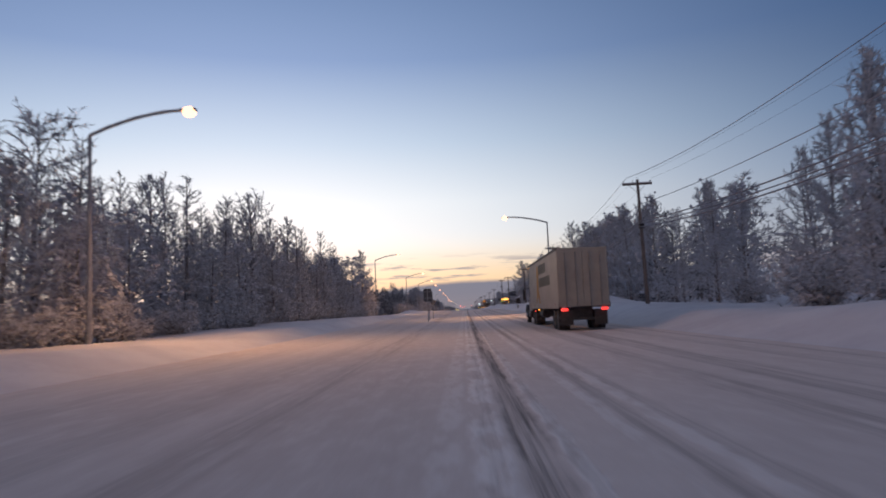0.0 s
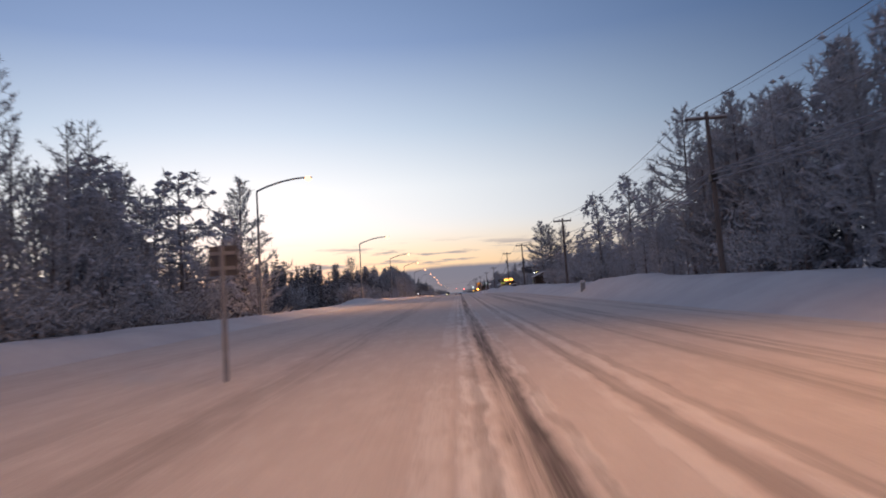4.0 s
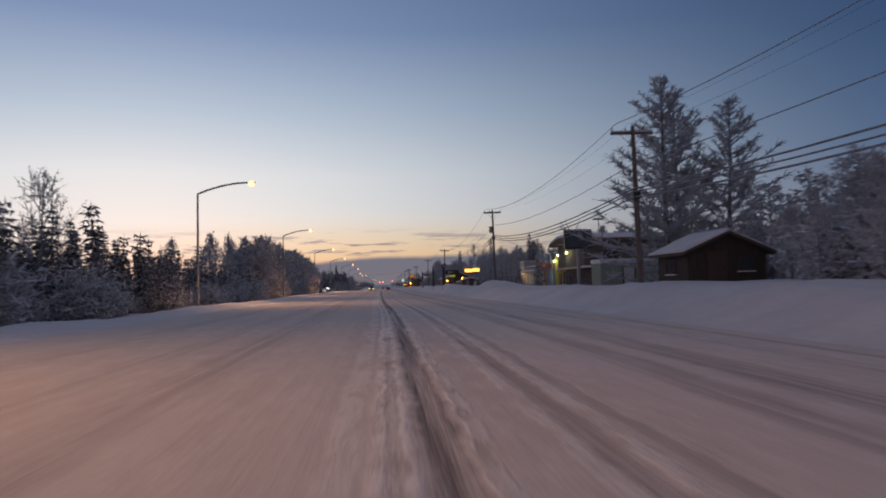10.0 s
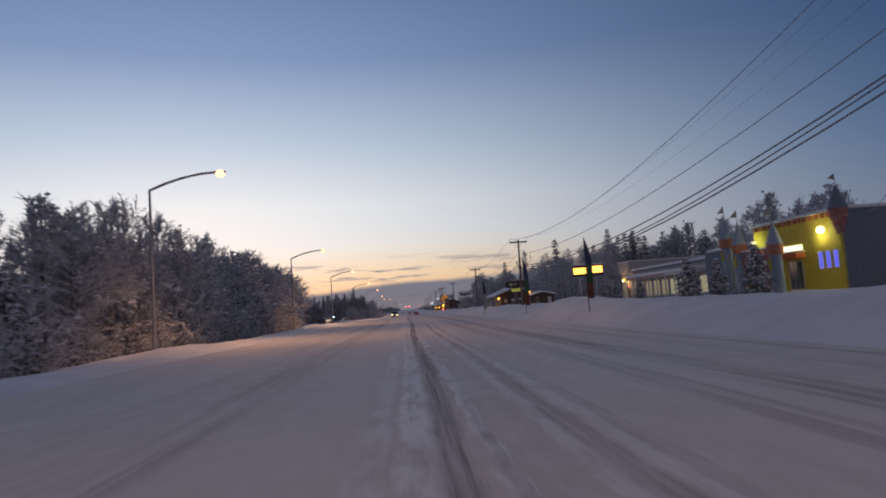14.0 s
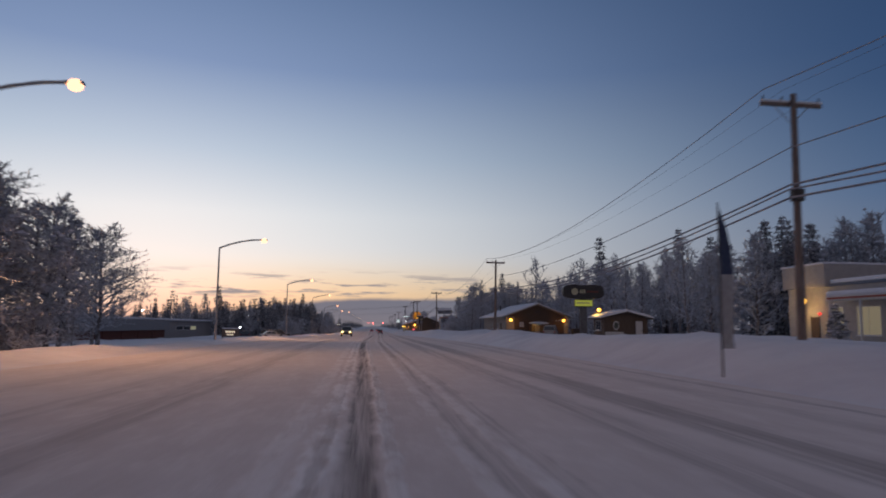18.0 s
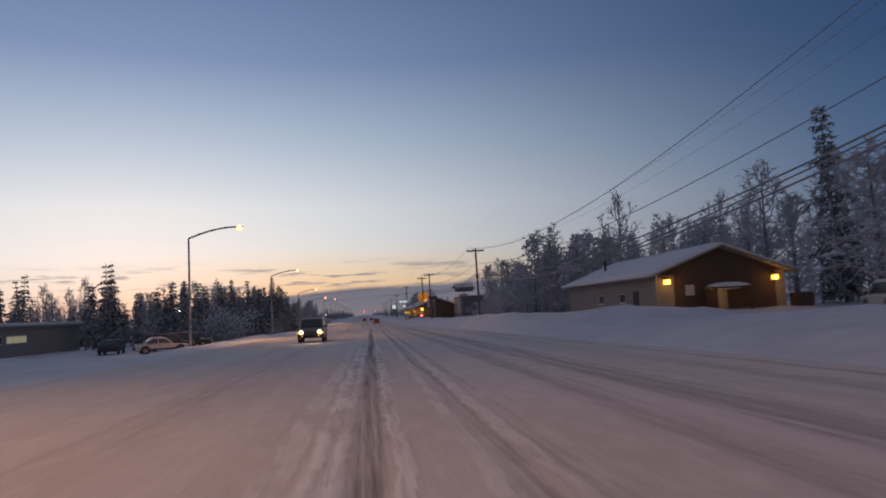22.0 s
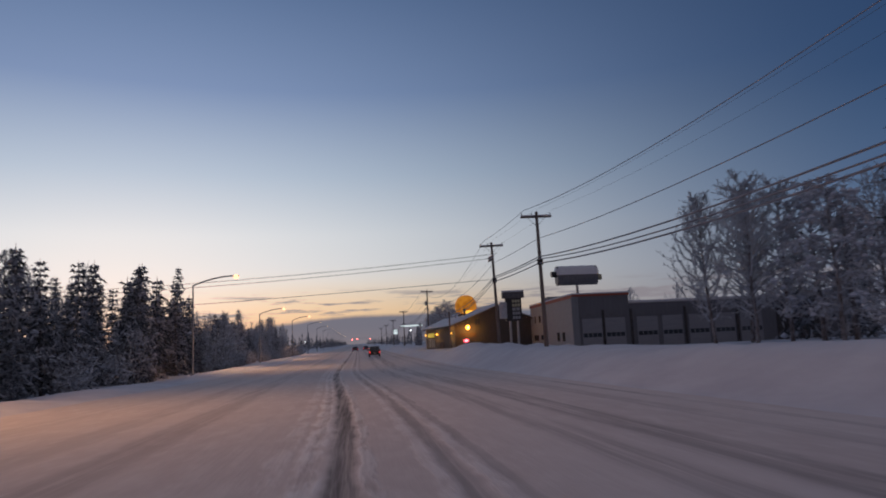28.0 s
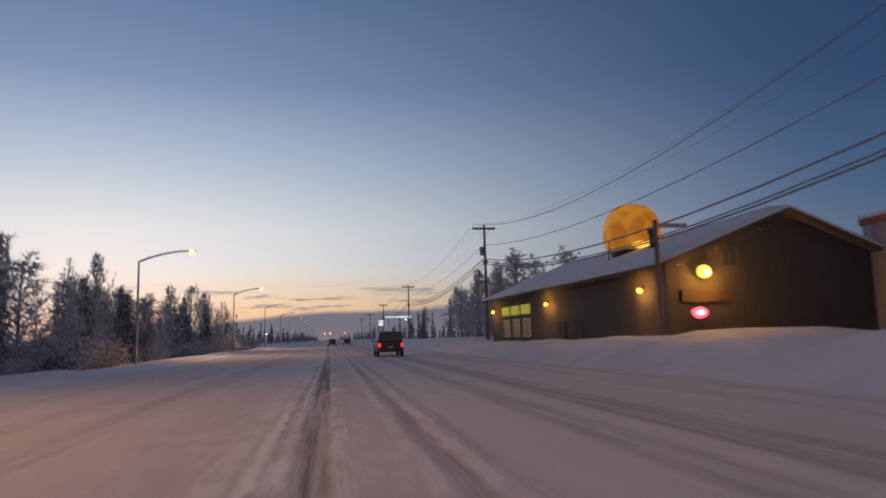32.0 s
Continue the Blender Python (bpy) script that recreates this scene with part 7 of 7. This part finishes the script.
    gr = part("grille", box(-0.42, 0.42, -L2 - 0.015, -L2 + 0.02, hood * 0.66, hood * 0.86, 0.01), PLASTIC, ob)
    for i in range(7):
        part("grille_bar", box(-0.375 + i * 0.115, -0.345 + i * 0.115, -L2 - 0.03, -L2 - 0.015, hood * 0.68, hood * 0.84), CHROME, gr)
    for s in (-1, 1):
        part("fog_lamp", ball((s * (W2 - 0.34), -L2 - 0.06, low + 0.16), 0.06, (1, 0.6, 1), 1), AMBER if lit == "head" else CHROME, ob)
    part("number_plate", box(-0.15, 0.15, L2 + 0.0, L2 + 0.015, belt - 0.45, belt - 0.3), TRIMWHITE, ob)
    part("wiper", rod((-0.55, f0 + 0.0, belt + 0.06), (0.1, f0 + 0.03, belt + 0.12), 0.012, None, 5), PLASTIC, ob)
    part("wiper", rod((0.05, f0 + 0.0, belt + 0.06), (0.62, f0 + 0.03, belt + 0.12), 0.012, None, 5), PLASTIC, ob)
    part("hood_seam", box(-W2 + 0.16, W2 - 0.16, -L2 + 0.06, -L2 + 0.09, hood * 0.93, hood * 0.945), PLASTIC, ob)
    part("lower_intake", box(-0.5, 0.5, -L2 - 0.09, -L2 - 0.06, low + 0.05, low + 0.15, 0.01), DARKMETAL, ob)
    if boxy:
        for s in (-1, 1):
            part("roof_rail", rod((s * 0.6, f1 + 0.3, H + 0.05), (s * 0.6, b1 - 0.2, H + 0.05), 0.02, None, 6), DARKMETAL, ob)
    part("roof_snow", box(-W2 * 0.7, W2 * 0.7, f1 + 0.2, b1 - 0.2, H, H + 0.04, 0.015), ROOF_SNOW, ob, "thin snow on the roof")
    if lit == "head":
        for s in (-1, 1):
            w = ob.matrix_basis @ Vector((s * (W2 - 0.28), -L2 - 0.12, hood * 0.80))
            lt = lamp_light("headlamp_light", w.x, w.y, w.z, 70, (1.0, 0.74, 0.36), 0.08, 70)
            lt.rotation_euler = (radians(82), 0, radians(180) + radians(rz))
    return ob


SILVER = paint("frosty_silver_paint", (0.30, 0.295, 0.285), (0.42, 0.415, 0.41))
CHARCOAL = paint("charcoal_paint", (0.035, 0.036, 0.04), (0.08, 0.08, 0.085))
WHITEPAINT = paint("frosty_white_paint", (0.5, 0.5, 0.52), (0.6, 0.6, 0.62))
DARKRED = paint("dark_red_paint", (0.10, 0.02, 0.02), (0.14, 0.05, 0.05))
BLUECAR = paint("dark_blue_paint", (0.03, 0.04, 0.07), (0.07, 0.08, 0.1))
car("oncoming_suv", "boxy silver off-roader with glowing headlamps on the snowy road", -4.05, 439.3, 0, SILVER, 4.4, 1.8, 1.72, True, "head")
car("dark_suv", "dark sport utility car with lit red tail lamps", 3.9, 612.0, 180, CHARCOAL, 4.7, 1.9, 1.8, True, "tail")
car("queued_car", "small dark red car far ahead with lit tail lamps", 0.3, 712, 180, DARKRED, 4.3, 1.75, 1.5, False, "tail", "cars far ahead")
car("queued_car", "dark blue car far ahead with lit tail lamps", 3.9, 728, 180, BLUECAR, 4.4, 1.78, 1.5, False, "tail", "cars far ahead")
car("parked_suv", "snow-covered grey sport utility car parked beside the house", 27.0, 421.0, 160, SILVER, 4.6, 1.85, 1.7, True, None, "parked cars")
car("parked_sedan", "frosted white sedan parked beside the yard", -18.6, 453.5, 112, WHITEPAINT, 4.6, 1.8, 1.42, False, None, "parked cars")
car("parked_suv", "dark sport utility car parked beside the yard", -19.6, 459.5, 104, CHARCOAL, 4.6, 1.85, 1.7, True, None, "parked cars")
car("parked_suv", "dark grey sport utility car parked beside the yard", -18.9, 464.8, 98, CHARCOAL, 4.5, 1.82, 1.66, True, None, "parked cars")
car("parked_sedan", "dark blue sedan parked beyond the yard sign", -24.5, 458.0, 190, BLUECAR, 4.5, 1.8, 1.42, False, None, "parked cars")
car("parked_suv", "dark frosted sport utility car at the end of the row", -20.2, 468.5, 195, BLUECAR, 4.5, 1.82, 1.68, True, None, "parked cars")


# ---------------------------------------------------------------- lorry and trailer
TRAILERSIDE = material("dirty_white_trailer_skin", (0.33, 0.325, 0.305), 0.5, color2=(0.25, 0.245, 0.23), scale=0.9, mixing=0.58, bump=0.05, stretch=(1, 0.5, 1))
CABWHITE = paint("dirty_white_cab_paint", (0.20, 0.20, 0.20), (0.13, 0.128, 0.125))
LOGO_GOLD = material("golden_emblem_paint", (0.48, 0.25, 0.03), 0.6, color2=(0.38, 0.20, 0.04), scale=3)
LETTER_GREEN = material("dark_green_letter_paint", (0.055, 0.075, 0.07), 0.6, color2=(0.10, 0.11, 0.10), scale=3)
TX, TY = 4.62, 49.6          # trailer's near side and front end
tz = float(ground_z(46))
tr = thing("semi_trailer", TX + 1.3, TY, tz, "dirty white semi-trailer with gold emblem and dark letter bars", "trailer")
Lt = 14.6
part("box_body", box(-1.3, 1.3, -Lt, 0, 1.18, 4.22, 0.03), TRAILERSIDE, tr)
part("top_rail", box(-1.32, -1.29, -Lt, 0, 4.10, 4.24), DARKMETAL, tr)
part("top_rail", box(1.29, 1.32, -Lt, 0, 4.10, 4.24), DARKMETAL, tr)
part("bottom_rail", box(-1.33, -1.3, -Lt, 0, 1.12, 1.42), material("dull_rail", (0.40, 0.38, 0.36), 0.5, 0.4, color2=(0.28, 0.26, 0.25), scale=2), tr)
part("bottom_rail", box(1.3, 1.33, -Lt, 0, 1.12, 1.42), DARKMETAL, tr)
for i in range(24):
    part("side_post", box(-1.3025, -1.3, -0.5 - i * 0.6, -0.485 - i * 0.6, 1.42, 4.10), TRAILERSIDE, tr)
for i in range(6):
    part("marker", box(-1.345, -1.33, -0.6 - i * 2.6, -0.45 - i * 2.6, 1.3, 1.37), TAIL_OFF, tr)
part("corner_marker", ball((-1.3, 0.02, 4.06), 0.05, sub=1), AMBER, tr)
emblem = [(0.0, 0.0), (0.45, 0.08), (0.62, 0.5), (0.55, 1.05), (0.75, 1.5), (0.6, 1.95), (0.2, 2.05), (-0.15, 1.85), (-0.28, 1.45), (-0.1, 1.15), (-0.42, 0.95), (-0.3, 0.6), (-0.5, 0.35), (-0.2, 0.2)]
part("emblem", prism([(-5.2 - u * 1.0, 1.85 + v * 0.98) for u, v in emblem], -1.318, -1.306), LOGO_GOLD, tr, "golden emblem shape")
part("emblem_tail", prism([(-5.2, 1.95), (-4.75, 1.6), (-4.5, 1.45), (-4.45, 1.55), (-4.7, 1.85), (-5.05, 2.2)], -1.324, -1.306), LOGO_GOLD, tr)
part("emblem_tail", prism([(-5.6, 1.95), (-6.0, 1.7), (-6.3, 1.42), (-6.42, 1.48), (-6.15, 1.85), (-5.8, 2.15)], -1.330, -1.306), LOGO_GOLD, tr)
for k in range(6):
    part("letter_bar", box(-1.318, -1.306, -6.25 - k * 0.6 - 0.42, -6.25 - k * 0.6, 3.25, 3.82), LETTER_GREEN, tr)
for k in range(9):
    part("letter_bar", box(-1.318, -1.306, -6.25 - k * 0.6 - 0.42, -6.25 - k * 0.6, 2.45, 3.0), LETTER_GREEN, tr)
for s in (-1, 1):
    dr = part("rear_door", box(0.02 * s, 1.26 * s, -Lt - 0.04, -Lt, 1.22, 4.05, 0.01), TRAILERSIDE, tr)
    for xx in (0.35, 0.9):
        part("lock_rod", rod((s * xx, -Lt - 0.07, 1.25), (s * xx, -Lt - 0.07, 4.0), 0.02, None, 6), CHROME, dr)
    part("tail_lamp", box(s * 0.85, s * 1.2, -Lt - 0.08, -Lt - 0.02, 0.98, 1.12, 0.01), TAIL, tr)
    part("mud_flap", box(s * 0.55, s * 1.2, -Lt + 0.25, -Lt + 0.28, 0.25, 1.0), PLASTIC, tr)
    part("landing_leg", box(s * 0.8, s * 0.95, -3.2, -3.05, 0.35, 1.15), DARKMETAL, tr)
    # rims darkened in colour to carry the shade under the trailer
    for yy in (-Lt + 1.3, -Lt + 2.6):
        for xo in (1.08, 0.76):
            wheel(tr, s * xo, yy, 0.51, 0.26, DARKMETAL)
part("underride_bar", box(-1.1, 1.1, -Lt - 0.02, -Lt + 0.08, 0.5, 0.62), DARKMETAL, tr)
part("bogie", box(-0.55, 0.55, -Lt + 0.7, -Lt + 3.2, 0.6, 1.15, 0.03), DARKMETAL, tr)
part("fuel_heater_tank", rod((-0.9, -6.4, 0.82), (-0.9, -4.6, 0.82), 0.3, None, 14), DARKMETAL, tr)
part("side_light", ball((-1.3, -5.4, 1.05), 0.05, sub=1), AMBER, tr)
part("side_light", ball((-1.25, -2.9, 0.95), 0.045, sub=1), TAIL, tr)

cb = thing("truck_tractor", TX + 1.3, TY + 0.1, tz, "dirty white conventional truck cab with dark mirrors and fenders", "truck")
part("chassis", box(-0.45, 0.45, -3.4, 6.0, 0.62, 0.92, 0.02), DARKMETAL, cb)
part("cab", prism([(0.6, 0.95), (0.6, 2.75), (0.8, 2.88), (2.2, 2.85), (2.75, 2.05), (2.85, 0.95)], -1.12, 1.12, 0.06), CABWHITE, cb)
part("hood", prism([(2.8, 0.75), (2.8, 1.98), (4.6, 1.78), (5.1, 1.6), (5.3, 1.2), (5.3, 0.75)], -0.78, 0.78, 0.1), CABWHITE, cb)
part("grille", box(-0.6, 0.6, 5.28, 5.36, 0.85, 1.5, 0.03), CHROME, cb)
part("bumper", box(-1.15, 1.15, 5.2, 5.5, 0.4, 0.78, 0.05), CHROME, cb)
part("windscreen", prism([(2.3, 2.75), (2.34, 2.78), (2.84, 2.1), (2.8, 2.06)], -0.98, 0.98), GLASS, cb)
part("roof_vent", box(-0.3, 0.3, 1.0, 1.5, 2.86, 3.02, 0.04), DARKMETAL, cb)
for s in (-1, 1):
    fd = part("fender", prism([(3.25, 0.8), (3.3, 1.15), (3.7, 1.42), (4.4, 1.42), (4.85, 1.15), (5.2, 0.95), (5.2, 0.8), (4.8, 0.8), (4.55, 1.1), (3.85, 1.12), (3.55, 0.8)], s * 0.75, s * 1.2, 0.04), DARKMETAL, cb)
    wheel(cb, s * 1.02, 4.2, 0.51, 0.28)
    part("headlamp", box(s * 0.8, s * 1.12, 5.12, 5.24, 1.0, 1.22, 0.03), CHROME, cb)
    part("side_window", box(s * 1.115, s * 1.135, 1.35, 2.35, 2.0, 2.7), GLASS, cb)
    part("door_seam", box(s * 1.118, s * 1.13, 1.25, 1.27, 1.0, 2.75), DARKMETAL, cb)
    part("door_handle", box(s * 1.12, s * 1.16, 1.35, 1.5, 1.7, 1.76), CHROME, cb)
    mr = part("mirror", box(s * 1.42, s * 1.58, 2.55, 2.68, 1.75, 2.55, 0.03), PLASTIC, cb)
    part("mirror_bracket", rod((s * 1.1, 2.4, 2.65), (s * 1.5, 2.6, 2.62), 0.02, None, 6), DARKMETAL, mr)
    part("mirror_bracket", rod((s * 1.1, 2.5, 1.75), (s * 1.5, 2.6, 1.7), 0.02, None, 6), DARKMETAL, mr)
    # tank coloured dark in place of the shade beneath the lorry
    part("fuel_tank", rod((s * 0.88, 1.1, 0.72), (s * 0.88, 2.4, 0.72), 0.33, None, 16), DARKMETAL, cb)
    part("step", box(s * 0.75, s * 1.15, 2.45, 2.95, 0.5, 0.9, 0.03), STEEL, cb)
    part("cab_marker", box(s * 1.12, s * 1.14, 0.78, 0.95, 1.97, 2.06), AMBER, cb)
    # rear rims too hold the underbody shade in their colour
    for yy in (-2.4, -1.1):
        for xo in (1.05, 0.74):
            wheel(cb, s * xo, yy, 0.51, 0.26, DARKMETAL)
    part("mud_guard", box(s * 0.6, s * 1.2, -0.55, -0.5, 0.4, 1.05), PLASTIC, cb)
part("sleeper_back", box(-1.05, 1.05, 0.1, 0.6, 0.95, 2.5, 0.05), DARKMETAL, cb)
part("exhaust", rod((0.95, 0.35, 0.9), (0.95, 0.35, 3.4), 0.08, None, 10), CHROME, cb)
